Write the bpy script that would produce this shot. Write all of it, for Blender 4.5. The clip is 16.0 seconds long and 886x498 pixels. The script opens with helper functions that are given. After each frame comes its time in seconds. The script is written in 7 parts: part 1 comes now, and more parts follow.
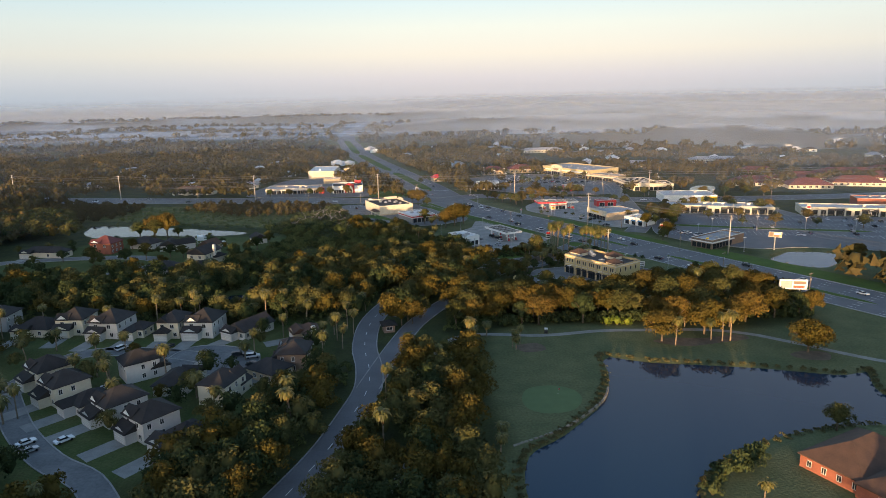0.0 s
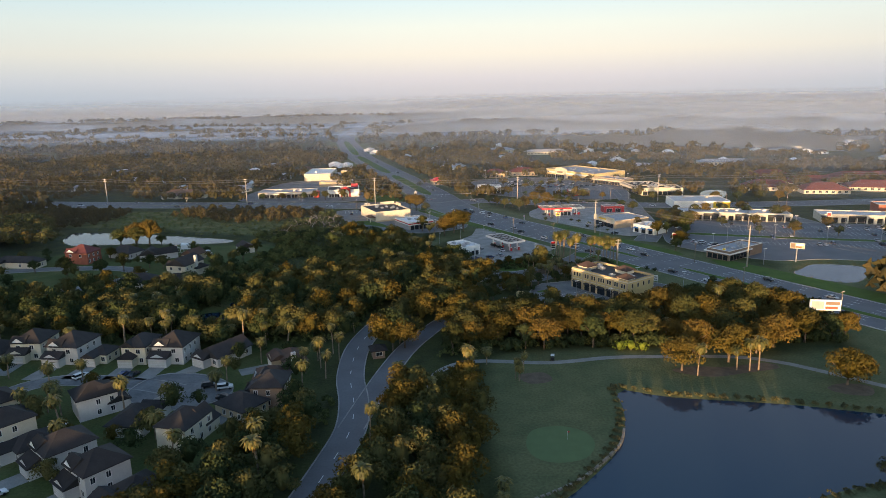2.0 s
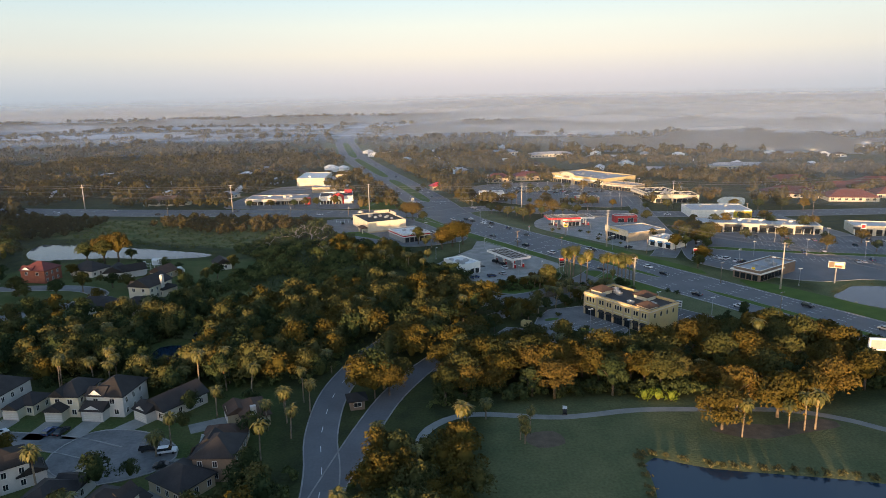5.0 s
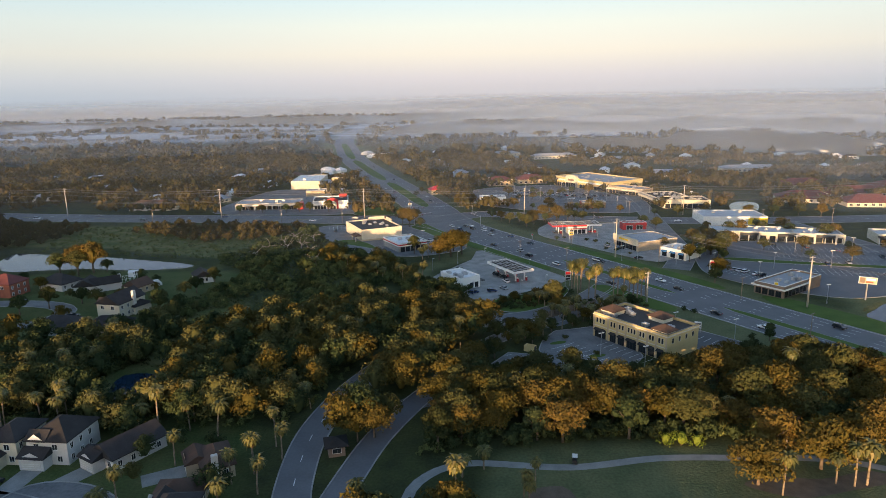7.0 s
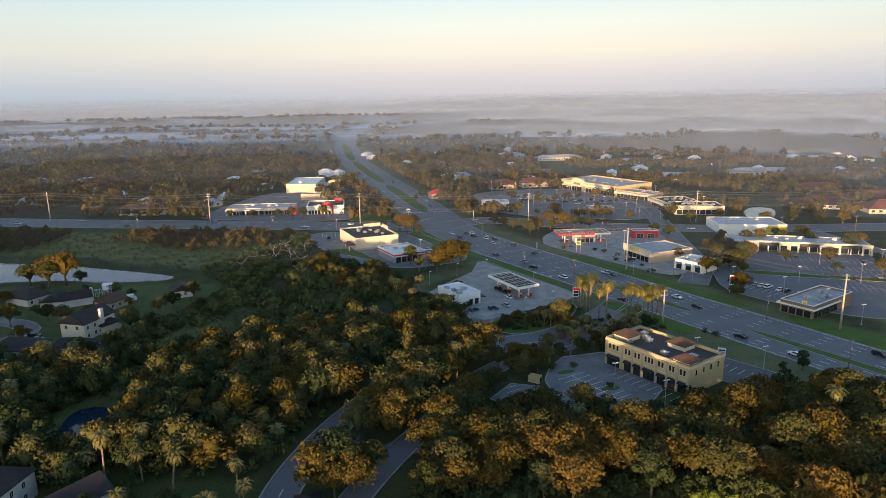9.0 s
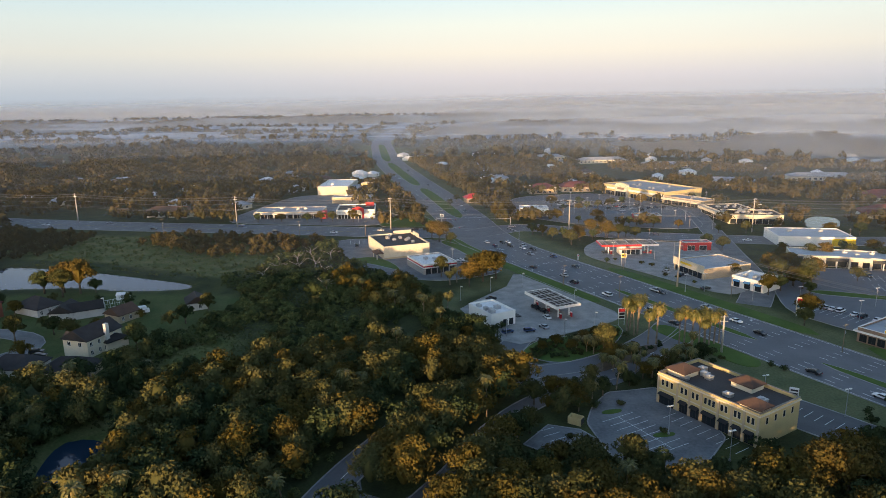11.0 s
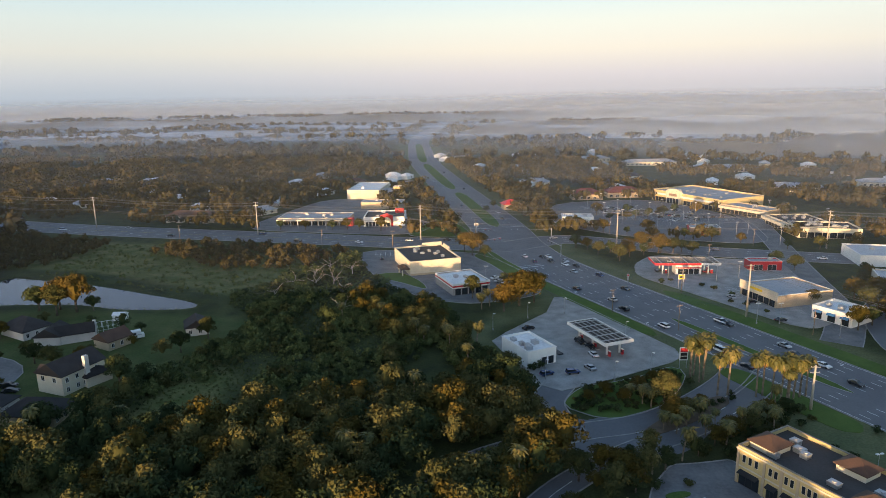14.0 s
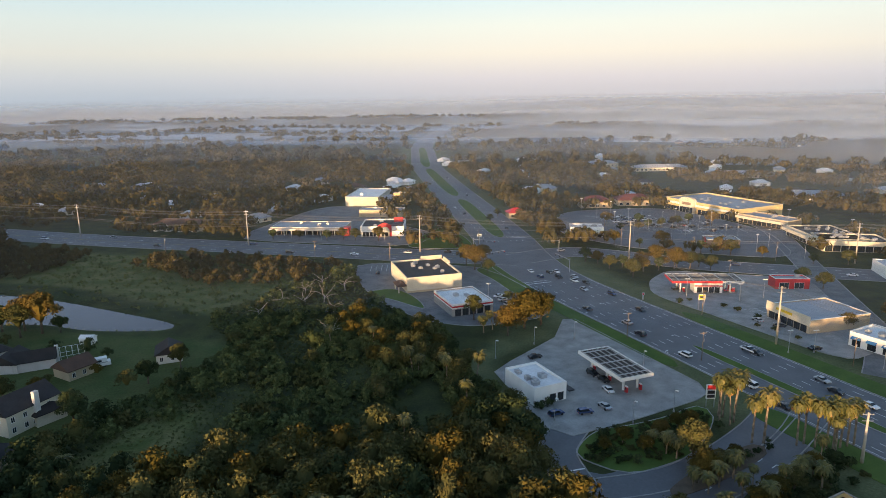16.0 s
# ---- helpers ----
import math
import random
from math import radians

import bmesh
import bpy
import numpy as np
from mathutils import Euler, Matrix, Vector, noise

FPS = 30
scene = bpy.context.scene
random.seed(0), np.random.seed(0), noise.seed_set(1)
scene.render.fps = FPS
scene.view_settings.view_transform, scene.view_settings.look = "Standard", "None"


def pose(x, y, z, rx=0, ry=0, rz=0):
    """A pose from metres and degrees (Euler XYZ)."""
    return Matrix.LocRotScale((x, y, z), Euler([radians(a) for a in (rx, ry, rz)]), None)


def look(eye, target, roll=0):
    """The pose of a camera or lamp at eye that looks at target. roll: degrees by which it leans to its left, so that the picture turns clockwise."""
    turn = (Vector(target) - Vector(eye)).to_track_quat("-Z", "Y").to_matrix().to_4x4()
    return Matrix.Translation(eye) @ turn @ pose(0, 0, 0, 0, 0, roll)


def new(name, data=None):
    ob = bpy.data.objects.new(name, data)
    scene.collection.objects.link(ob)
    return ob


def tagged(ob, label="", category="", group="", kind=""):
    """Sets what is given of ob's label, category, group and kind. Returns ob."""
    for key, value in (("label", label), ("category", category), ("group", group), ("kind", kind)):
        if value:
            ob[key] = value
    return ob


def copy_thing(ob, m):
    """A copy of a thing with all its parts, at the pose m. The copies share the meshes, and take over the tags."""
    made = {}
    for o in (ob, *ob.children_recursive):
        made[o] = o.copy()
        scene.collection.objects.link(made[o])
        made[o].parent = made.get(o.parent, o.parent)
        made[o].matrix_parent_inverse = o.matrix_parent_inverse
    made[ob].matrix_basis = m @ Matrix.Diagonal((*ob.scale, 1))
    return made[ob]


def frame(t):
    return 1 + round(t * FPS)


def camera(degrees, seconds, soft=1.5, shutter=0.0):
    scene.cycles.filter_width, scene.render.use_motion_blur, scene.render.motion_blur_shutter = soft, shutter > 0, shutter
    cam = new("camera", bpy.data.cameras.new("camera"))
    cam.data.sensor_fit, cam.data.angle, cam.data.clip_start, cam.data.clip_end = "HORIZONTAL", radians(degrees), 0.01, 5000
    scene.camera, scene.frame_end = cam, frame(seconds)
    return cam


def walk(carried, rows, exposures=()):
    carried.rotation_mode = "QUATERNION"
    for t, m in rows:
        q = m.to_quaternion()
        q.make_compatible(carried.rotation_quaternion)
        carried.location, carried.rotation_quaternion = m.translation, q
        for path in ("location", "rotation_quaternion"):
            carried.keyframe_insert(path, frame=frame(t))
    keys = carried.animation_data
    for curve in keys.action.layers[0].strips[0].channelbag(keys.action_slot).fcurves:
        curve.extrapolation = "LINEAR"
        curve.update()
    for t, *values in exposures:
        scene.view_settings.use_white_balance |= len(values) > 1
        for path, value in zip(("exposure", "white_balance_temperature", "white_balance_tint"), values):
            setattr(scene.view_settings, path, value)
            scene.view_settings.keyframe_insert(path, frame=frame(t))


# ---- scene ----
cam = camera(67.9, 16.0, soft=0.65)
METRES, EYE, TILT, LEAN, TURN = 193.0, 84.0, 0.0, 0.0, 0.0
ROWS = [
    (0.0, 0.0, 0.0, 0.0, -0.23, -13.14, 1.0),
    (0.5, 0.0031, 0.031, 0.0002, -0.17, -13.13, 0.97),
    (1.0, 0.0062, 0.0619, 0.0003, -0.1, -13.13, 0.94),
    (1.5, 0.0092, 0.093, 0.0006, -0.04, -13.13, 0.93),
    (2.0, 0.012, 0.1241, 0.0007, -0.01, -13.13, 0.91),
    (2.5, 0.0148, 0.1553, 0.0007, 0.04, -13.12, 0.92),
    (3.0, 0.0182, 0.1863, 0.0008, 0.1, -13.12, 0.92),
    (3.5, 0.021, 0.2173, 0.0009, 0.14, -13.13, 0.9),
    (4.0, 0.0238, 0.2485, 0.0011, 0.19, -13.12, 0.9),
    (6.5, 0.0385, 0.4046, 0.0026, 0.43, -13.13, 0.89),
    (7.0, 0.0415, 0.4359, 0.0027, 0.48, -13.14, 0.88),
    (7.5, 0.0445, 0.4671, 0.003, 0.54, -13.15, 0.87),
    (8.0, 0.0474, 0.4984, 0.0032, 0.58, -13.15, 0.86),
    (8.5, 0.0505, 0.5295, 0.0035, 0.63, -13.16, 0.83),
    (11.0, 0.0629, 0.6857, 0.0038, 4.19, -13.14, 0.76),
    (11.5, 0.0649, 0.7163, 0.0043, 5.75, -13.16, 0.77),
    (12.0, 0.0662, 0.7474, 0.0043, 6.54, -13.16, 0.79),
    (12.5, 0.0669, 0.7787, 0.0047, 6.99, -13.19, 0.81),
    (13.0, 0.0666, 0.8099, 0.0049, 7.3, -13.22, 0.8),
    (13.5, 0.0667, 0.8414, 0.005, 7.55, -13.24, 0.81),
    (14.0, 0.066, 0.8725, 0.0057, 7.71, -13.26, 0.82),
    (14.5, 0.0651, 0.9043, 0.0053, 7.87, -13.26, 0.81),
    (15.0, 0.0641, 0.9359, 0.0052, 7.99, -13.26, 0.79),
    (15.5, 0.0632, 0.9674, 0.006, 8.11, -13.15, 0.78),
    (16.0, 0.062, 0.9968, 0.0067, 8.19, -13.04, 0.71),
]
walk(cam, [(t, pose(0, 0, EYE, TILT, LEAN, TURN) @ pose(METRES * x, METRES * y, METRES * z, 90 + pitch, roll, yaw)) for t, x, y, z, yaw, pitch, roll in ROWS])

# ---- sky, sun, exposure ----
SUN_AZ, SUN_EL = 195.7, 2.65          # clockwise from +y, degrees
world = bpy.data.worlds.new("morning_sky")
scene.world = world
world.use_nodes = True
wn, wl = world.node_tree.nodes, world.node_tree.links
sky = wn.new("ShaderNodeTexSky")
sky.sky_type, sky.sun_disc = "NISHITA", False
sky.sun_elevation, sky.sun_rotation = radians(SUN_EL), radians(SUN_AZ)
sky.air_density, sky.dust_density, sky.ozone_density = 1.0, 0.9, 1.9
hue = wn.new("ShaderNodeMix")
hue.data_type, hue.blend_type = "RGBA", "MULTIPLY"
hue.inputs[0].default_value, hue.inputs[7].default_value = 1.0, (1.0, 1.0, 1.05, 1)
wl.new(sky.outputs[0], hue.inputs[6])
wl.new(hue.outputs[2], wn["Background"].inputs[0])
wn["Background"].inputs[1].default_value = 0.15
sun = new("sun", bpy.data.lights.new("sun", "SUN"))
sun.data.energy, sun.data.angle, sun.data.color = 1.9, radians(1.2), (1.0, 0.64, 0.33)
az, el = radians(SUN_AZ), radians(SUN_EL)
sun.matrix_world = look((0, 0, 400), Vector((0, 0, 400)) - Vector((math.sin(az) * math.cos(el), math.cos(az) * math.cos(el), math.sin(el))))
scene.view_settings.exposure = 2.3


# ---- materials ----
def rgba(c):
    return (c[0], c[1], c[2], 1)


def material(name, a, b=None, rough=0.85, scale=0.5, fine=8.0, bump=0.2, metal=0.0, island=0.0, objvar=0.0, spec=0.3, dist=0.05):
    """Two colours mixed by a coarse and a fine noise in world metres, with relief from the fine one."""
    m = bpy.data.materials.new(name)
    m.use_nodes = True
    n, l = m.node_tree.nodes, m.node_tree.links
    p = n["Principled BSDF"]
    p.inputs["Roughness"].default_value, p.inputs["Metallic"].default_value = rough, metal
    p.inputs["Specular IOR Level"].default_value = spec
    b = b or tuple(0.7 * v for v in a)
    geo = n.new("ShaderNodeNewGeometry")
    n1, n2 = n.new("ShaderNodeTexNoise"), n.new("ShaderNodeTexNoise")
    n1.inputs["Scale"].default_value, n2.inputs["Scale"].default_value = scale, fine
    n1.inputs["Detail"].default_value, n2.inputs["Detail"].default_value = 4, 3
    l.new(geo.outputs["Position"], n1.inputs["Vector"])
    l.new(geo.outputs["Position"], n2.inputs["Vector"])
    add = n.new("ShaderNodeMath"); add.operation = "MULTIPLY_ADD"
    l.new(n2.outputs[0], add.inputs[0]); add.inputs[1].default_value = 0.6
    l.new(n1.outputs[0], add.inputs[2])
    ramp = n.new("ShaderNodeMapRange")
    ramp.inputs[1].default_value, ramp.inputs[2].default_value = 0.55, 1.05
    l.new(add.outputs[0], ramp.inputs[0])
    mix = n.new("ShaderNodeMix"); mix.data_type = "RGBA"
    mix.inputs[6].default_value, mix.inputs[7].default_value = rgba(a), rgba(b)
    l.new(ramp.outputs[0], mix.inputs[0])
    out = mix.outputs[2]
    for amount, source in ((island, geo.outputs["Random Per Island"]), (objvar, None)):
        if amount:
            if source is None:
                source = n.new("ShaderNodeObjectInfo").outputs["Random"]
            hsv = n.new("ShaderNodeHueSaturation")
            mr = n.new("ShaderNodeMapRange")
            mr.inputs[3].default_value, mr.inputs[4].default_value = 1 - amount, 1 + amount
            l.new(source, mr.inputs[0]); l.new(mr.outputs[0], hsv.inputs["Value"])
            mh = n.new("ShaderNodeMapRange")
            mh.inputs[3].default_value, mh.inputs[4].default_value = 0.5 + 0.05 * amount, 0.5 - 0.06 * amount
            l.new(source, mh.inputs[0]); l.new(mh.outputs[0], hsv.inputs["Hue"])
            l.new(out, hsv.inputs["Color"]); out = hsv.outputs[0]
    l.new(out, p.inputs["Base Color"])
    if bump:
        bp = n.new("ShaderNodeBump")
        bp.inputs["Strength"].default_value, bp.inputs["Distance"].default_value = bump, dist
        l.new(n2.outputs[0], bp.inputs["Height"]); l.new(bp.outputs[0], p.inputs["Normal"])
    return m


M = {}
M["asphalt"] = material("asphalt", (0.150, 0.150, 0.158), (0.110, 0.110, 0.116), 0.7, 0.12, 1.5, 0.15)
M["old_asphalt"] = material("old_asphalt", (0.205, 0.202, 0.200), (0.105, 0.105, 0.108), 0.8, 0.16, 1.2, 0.2)
M["dark_asphalt"] = material("dark_asphalt", (0.11, 0.11, 0.115), (0.08, 0.08, 0.084), 0.8, 0.2, 2.0, 0.15)
M["concrete"] = material("concrete", (0.37, 0.355, 0.335), (0.20, 0.192, 0.182), 0.85, 0.2, 3.0, 0.15)
M["sidewalk"] = material("sidewalk", (0.30, 0.29, 0.27), (0.20, 0.195, 0.185), 0.9, 0.3, 3.0, 0.15)
M["paint"] = material("road_paint", (0.80, 0.80, 0.78), (0.55, 0.55, 0.54), 0.7, 0.6, 5.0, 0.05)
M["yellow_paint"] = material("yellow_road_paint", (0.55, 0.40, 0.06), (0.35, 0.27, 0.06), 0.7, 0.6, 5.0, 0.05)
M["lawn"] = material("lawn", (0.098, 0.145, 0.034), (0.064, 0.104, 0.026), 0.9, 0.15, 2.5, 0.5, dist=0.2, spec=0.1)
M["green"] = material("putting_green", (0.108, 0.155, 0.062), (0.090, 0.132, 0.052), 0.85, 0.3, 5.0, 0.1)
M["mulch"] = material("mulch", (0.16, 0.12, 0.085), (0.09, 0.07, 0.05), 0.95, 0.4, 4.0, 0.4)
M["leaf"] = material("oak_leaves", (0.074, 0.072, 0.024), (0.040, 0.048, 0.018), 0.8, 0.09, 0.9, 0.0, island=0.22, objvar=0.3, spec=0.06)
M["leaf_dark"] = material("dark_leaves", (0.046, 0.060, 0.024), (0.030, 0.044, 0.018), 0.8, 0.1, 0.9, 0.0, island=0.22, objvar=0.3, spec=0.06)
M["leaf_olive"] = material("dry_oak_leaves", (0.100, 0.075, 0.016), (0.060, 0.050, 0.014), 0.8, 0.1, 0.9, 0.0, island=0.22, objvar=0.25, spec=0.06)
M["leaf_bright"] = material("bright_leaves", (0.115, 0.15, 0.02), (0.07, 0.105, 0.016), 0.75, 0.1, 0.9, 0.0, island=0.25, spec=0.08)
M["wood_leaf"] = material("woodland_leaves", (0.084, 0.064, 0.025), (0.044, 0.044, 0.022), 0.85, 0.03, 0.25, 0.0, island=0.22, spec=0.05)
M["far_leaf"] = material("far_woodland_leaves", (0.052, 0.050, 0.032), (0.036, 0.038, 0.028), 0.9, 0.01, 0.1, 0.0, island=0.15, spec=0.0)
M["brush"] = material("brush_leaves", (0.115, 0.128, 0.044), (0.072, 0.090, 0.034), 0.85, 0.05, 0.4, 0.0, island=0.25, spec=0.05)
M["reed"] = material("bank_reeds", (0.11, 0.10, 0.04), (0.06, 0.065, 0.025), 0.85, 0.3, 2.0, 0.0, island=0.3)
M["bark"] = material("bark", (0.16, 0.12, 0.085), (0.09, 0.07, 0.05), 0.95, 1.0, 6.0, 0.4)
M["palm_bark"] = material("palm_bark", (0.27, 0.21, 0.15), (0.17, 0.13, 0.09), 0.95, 1.0, 6.0, 0.3)
M["dead_wood"] = material("bleached_wood", (0.42, 0.37, 0.30), (0.27, 0.23, 0.19), 0.9, 1.0, 6.0, 0.2)
M["frond"] = material("palm_fronds", (0.105, 0.098, 0.022), (0.055, 0.062, 0.016), 0.55, 0.4, 2.0, 0.0, island=0.5, objvar=0.25)
M["dry_frond"] = material("dry_palm_fronds", (0.25, 0.16, 0.06), (0.15, 0.10, 0.04), 0.8, 0.4, 2.0, 0.0, island=0.4)
M["white_wall"] = material("white_stucco", (0.84, 0.83, 0.80), (0.72, 0.71, 0.68), 0.85, 0.25, 4.0, 0.1)
# white house walls with shade put into the colour
M["house_wall"] = material("shaded_white_wall", (0.58, 0.56, 0.53), (0.47, 0.45, 0.43), 0.85, 0.3, 3.0, 0.1)
M["cream_wall"] = material("cream_stucco", (0.66, 0.60, 0.47), (0.53, 0.47, 0.36), 0.85, 0.25, 4.0, 0.1)
M["yellow_wall"] = material("yellow_stucco", (0.58, 0.46, 0.22), (0.47, 0.37, 0.18), 0.85, 0.25, 4.0, 0.1)
M["tan_wall"] = material("tan_stucco", (0.50, 0.40, 0.27), (0.40, 0.32, 0.22), 0.85, 0.25, 4.0, 0.1)
M["grey_wall"] = material("grey_siding", (0.42, 0.41, 0.39), (0.33, 0.32, 0.31), 0.8, 0.3, 4.0, 0.1)
M["brown_wall"] = material("brown_siding", (0.25, 0.18, 0.13), (0.18, 0.13, 0.10), 0.85, 0.3, 4.0, 0.1)
M["brick_wall"] = material("red_brick", (0.34, 0.12, 0.075), (0.24, 0.085, 0.055), 0.9, 0.6, 6.0, 0.2)
M["block_wall"] = material("grey_block", (0.33, 0.32, 0.30), (0.25, 0.24, 0.23), 0.9, 0.6, 5.0, 0.2)
M["white_roof"] = material("white_membrane_roof", (0.80, 0.80, 0.80), (0.58, 0.58, 0.59), 0.6, 0.18, 1.2, 0.1)
M["grey_roof"] = material("grey_membrane_roof", (0.36, 0.37, 0.40), (0.26, 0.27, 0.29), 0.6, 0.18, 1.5, 0.1)
M["dark_roof"] = material("dark_gravel_roof", (0.075, 0.066, 0.062), (0.048, 0.042, 0.04), 0.9, 0.15, 2.0, 0.2)
M["blue_roof"] = material("pale_metal_roof", (0.42, 0.44, 0.48), (0.34, 0.36, 0.40), 0.45, 0.2, 1.5, 0.05, metal=0.2)
M["shingle"] = material("dark_shingles", (0.040, 0.036, 0.036), (0.024, 0.022, 0.022), 0.9, 0.4, 3.5, 0.4, objvar=0.25)
M["brown_shingle"] = material("brown_shingles", (0.105, 0.062, 0.045), (0.07, 0.045, 0.034), 0.9, 0.4, 3.5, 0.4)
M["red_roof"] = material("red_tile_roof", (0.15, 0.045, 0.042), (0.10, 0.034, 0.032), 0.8, 0.3, 3.0, 0.2)
M["trim"] = material("white_trim", (0.78, 0.77, 0.74), (0.66, 0.65, 0.62), 0.6, 0.6, 5.0, 0.0)
M["red"] = material("red_panel", (0.50, 0.03, 0.035), (0.40, 0.025, 0.03), 0.4, 0.4, 3.0, 0.0)
M["blue"] = material("blue_awning", (0.06, 0.20, 0.42), (0.045, 0.16, 0.34), 0.6, 0.4, 3.0, 0.0)
M["yellow"] = material("yellow_panel", (0.75, 0.50, 0.02), (0.62, 0.42, 0.02), 0.5, 0.4, 3.0, 0.0)
M["dark"] = material("dark_trim", (0.03, 0.03, 0.032), (0.02, 0.02, 0.022), 0.5, 0.5, 3.0, 0.0)
M["metal"] = material("galvanised_metal", (0.48, 0.48, 0.48), (0.36, 0.36, 0.37), 0.45, 0.6, 4.0, 0.05, metal=0.6)
M["pole"] = material("concrete_pole", (0.44, 0.40, 0.34), (0.34, 0.31, 0.27), 0.85, 0.5, 4.0, 0.1)
M["wood_pole"] = material("wooden_pole", (0.25, 0.18, 0.12), (0.17, 0.13, 0.09), 0.9, 0.8, 5.0, 0.2)
M["wire"] = material("power_line", (0.12, 0.115, 0.11), (0.09, 0.09, 0.09), 0.6, 1, 4, 0.0)
M["garage"] = material("garage_door_panel", (0.60, 0.56, 0.50), (0.50, 0.47, 0.42), 0.6, 0.5, 4.0, 0.05)
M["tyre"] = material("tyre_rubber", (0.02, 0.02, 0.02), (0.015, 0.015, 0.015), 0.8, 2, 8, 0.0)
M["stone"] = material("pale_stone", (0.30, 0.27, 0.22), (0.17, 0.15, 0.125), 0.9, 0.6, 3.0, 0.3)
M["car_white"] = material("white_car_paint", (0.75, 0.75, 0.75), (0.7, 0.7, 0.7), 0.25, 1, 4, 0.0, spec=0.5)
M["car_silver"] = material("silver_car_paint", (0.42, 0.43, 0.45), (0.38, 0.39, 0.41), 0.28, 1, 4, 0.0, metal=0.5, spec=0.5)
M["car_dark"] = material("dark_car_paint", (0.03, 0.032, 0.038), (0.025, 0.027, 0.03), 0.25, 1, 4, 0.0, spec=0.5)
M["car_red"] = material("red_car_paint", (0.35, 0.03, 0.03), (0.3, 0.025, 0.025), 0.25, 1, 4, 0.0, spec=0.5)
M["car_blue"] = material("blue_car_paint", (0.04, 0.07, 0.16), (0.035, 0.06, 0.14), 0.25, 1, 4, 0.0, spec=0.5)

M["glass"] = bpy.data.materials.new("window_glass")
M["glass"].use_nodes = True
p = M["glass"].node_tree.nodes["Principled BSDF"]
p.inputs["Base Color"].default_value, p.inputs["Roughness"].default_value = (0.02, 0.025, 0.03, 1), 0.06
p.inputs["Specular IOR Level"].default_value = 0.6

M["water"] = bpy.data.materials.new("still_water")
M["water"].use_nodes = True
n, l = M["water"].node_tree.nodes, M["water"].node_tree.links
p = n["Principled BSDF"]
p.inputs["Base Color"].default_value, p.inputs["Roughness"].default_value = (0.016, 0.034, 0.058, 1), 0.03
p.inputs["IOR"].default_value = 1.33
geo, nz, bp = n.new("ShaderNodeNewGeometry"), n.new("ShaderNodeTexNoise"), n.new("ShaderNodeBump")
nz.inputs["Scale"].default_value = 0.8
l.new(geo.outputs["Position"], nz.inputs["Vector"])
bp.inputs["Strength"].default_value, bp.inputs["Distance"].default_value = 0.03, 0.02
l.new(nz.outputs[0], bp.inputs["Height"]); l.new(bp.outputs[0], p.inputs["Normal"])


def lamp_material(name, color, strength):
    m = bpy.data.materials.new(name)
    m.use_nodes = True
    p = m.node_tree.nodes["Principled BSDF"]
    p.inputs["Base Color"].default_value = rgba(color)
    p.inputs["Emission Color"].default_value, p.inputs["Emission Strength"].default_value = rgba(color), strength
    return m


M["lamp"] = lamp_material("lamp_lens", (1.0, 0.93, 0.8), 6.0)
M["red_lamp"] = lamp_material("red_signal_lens", (1.0, 0.03, 0.02), 0.6)


# ---- mesh helpers ----
class Shape:
    """Collects corners and faces of one mesh."""

    def __init__(self):
        self.v, self.f = [], []

    def add(self, verts, faces):
        k = len(self.v)
        self.v += [tuple(p) for p in verts]
        self.f += [tuple(k + i for i in f) for f in faces]
        return self

    def box(self, x0, y0, z0, x1, y1, z1):
        return self.add([(x0, y0, z0), (x1, y0, z0), (x1, y1, z0), (x0, y1, z0), (x0, y0, z1), (x1, y0, z1), (x1, y1, z1), (x0, y1, z1)],
                        [(0, 3, 2, 1), (4, 5, 6, 7), (0, 1, 5, 4), (1, 2, 6, 5), (2, 3, 7, 6), (3, 0, 4, 7)])

    def tube(self, p0, p1, r0, r1=None, n=8):
        r1 = r0 if r1 is None else r1
        a, b = Vector(p0), Vector(p1)
        q = (b - a).to_track_quat("Z", "Y")
        ring = [(math.cos(2 * math.pi * i / n), math.sin(2 * math.pi * i / n)) for i in range(n)]
        vs = [a + q @ Vector((c * r0, s * r0, 0)) for c, s in ring] + [b + q @ Vector((c * r1, s * r1, 0)) for c, s in ring]
        return self.add(vs, [(i, (i + 1) % n, n + (i + 1) % n, n + i) for i in range(n)] + [tuple(range(n - 1, -1, -1)), tuple(range(n, 2 * n))])

    def prism(self, loop, z0, z1):
        """An upright block over a loop of (x, y), counter-clockwise."""
        n = len(loop)
        return self.add([(x, y, z0) for x, y in loop] + [(x, y, z1) for x, y in loop],
                        [tuple(range(n - 1, -1, -1)), tuple(range(n, 2 * n))] + [(i, (i + 1) % n, n + (i + 1) % n, n + i) for i in range(n)])

    def ring(self, x0, y0, x1, y1, t, z0, z1):
        """Four butted wall slabs of thickness t, with their outer faces on the rectangle."""
        self.box(x0, y0, z0, x1, y0 + t, z1).box(x0, y1 - t, z0, x1, y1, z1)
        return self.box(x0, y0 + t, z0, x0 + t, y1 - t, z1).box(x1 - t, y0 + t, z0, x1, y1 - t, z1)

    def mesh(self, name, mat, smooth=False):
        me = bpy.data.meshes.new(name)
        me.from_pydata(self.v, [], self.f)
        me.materials.append(mat)
        if smooth:
            me.shade_smooth()
        me.update()
        return me


def part(name, shape, mat, parent=None, label="", smooth=False):
    me = shape if isinstance(shape, bpy.types.Mesh) else shape.mesh(name, mat, smooth)
    ob = new(name, me)
    ob.parent = parent
    if label:
        tagged(ob, label)
    return ob


def thing(name, m, label, category, group="", kind=""):
    root = new(name)
    root.empty_display_size = 0.5
    root.matrix_basis = m
    return tagged(root, label, category, group, kind)


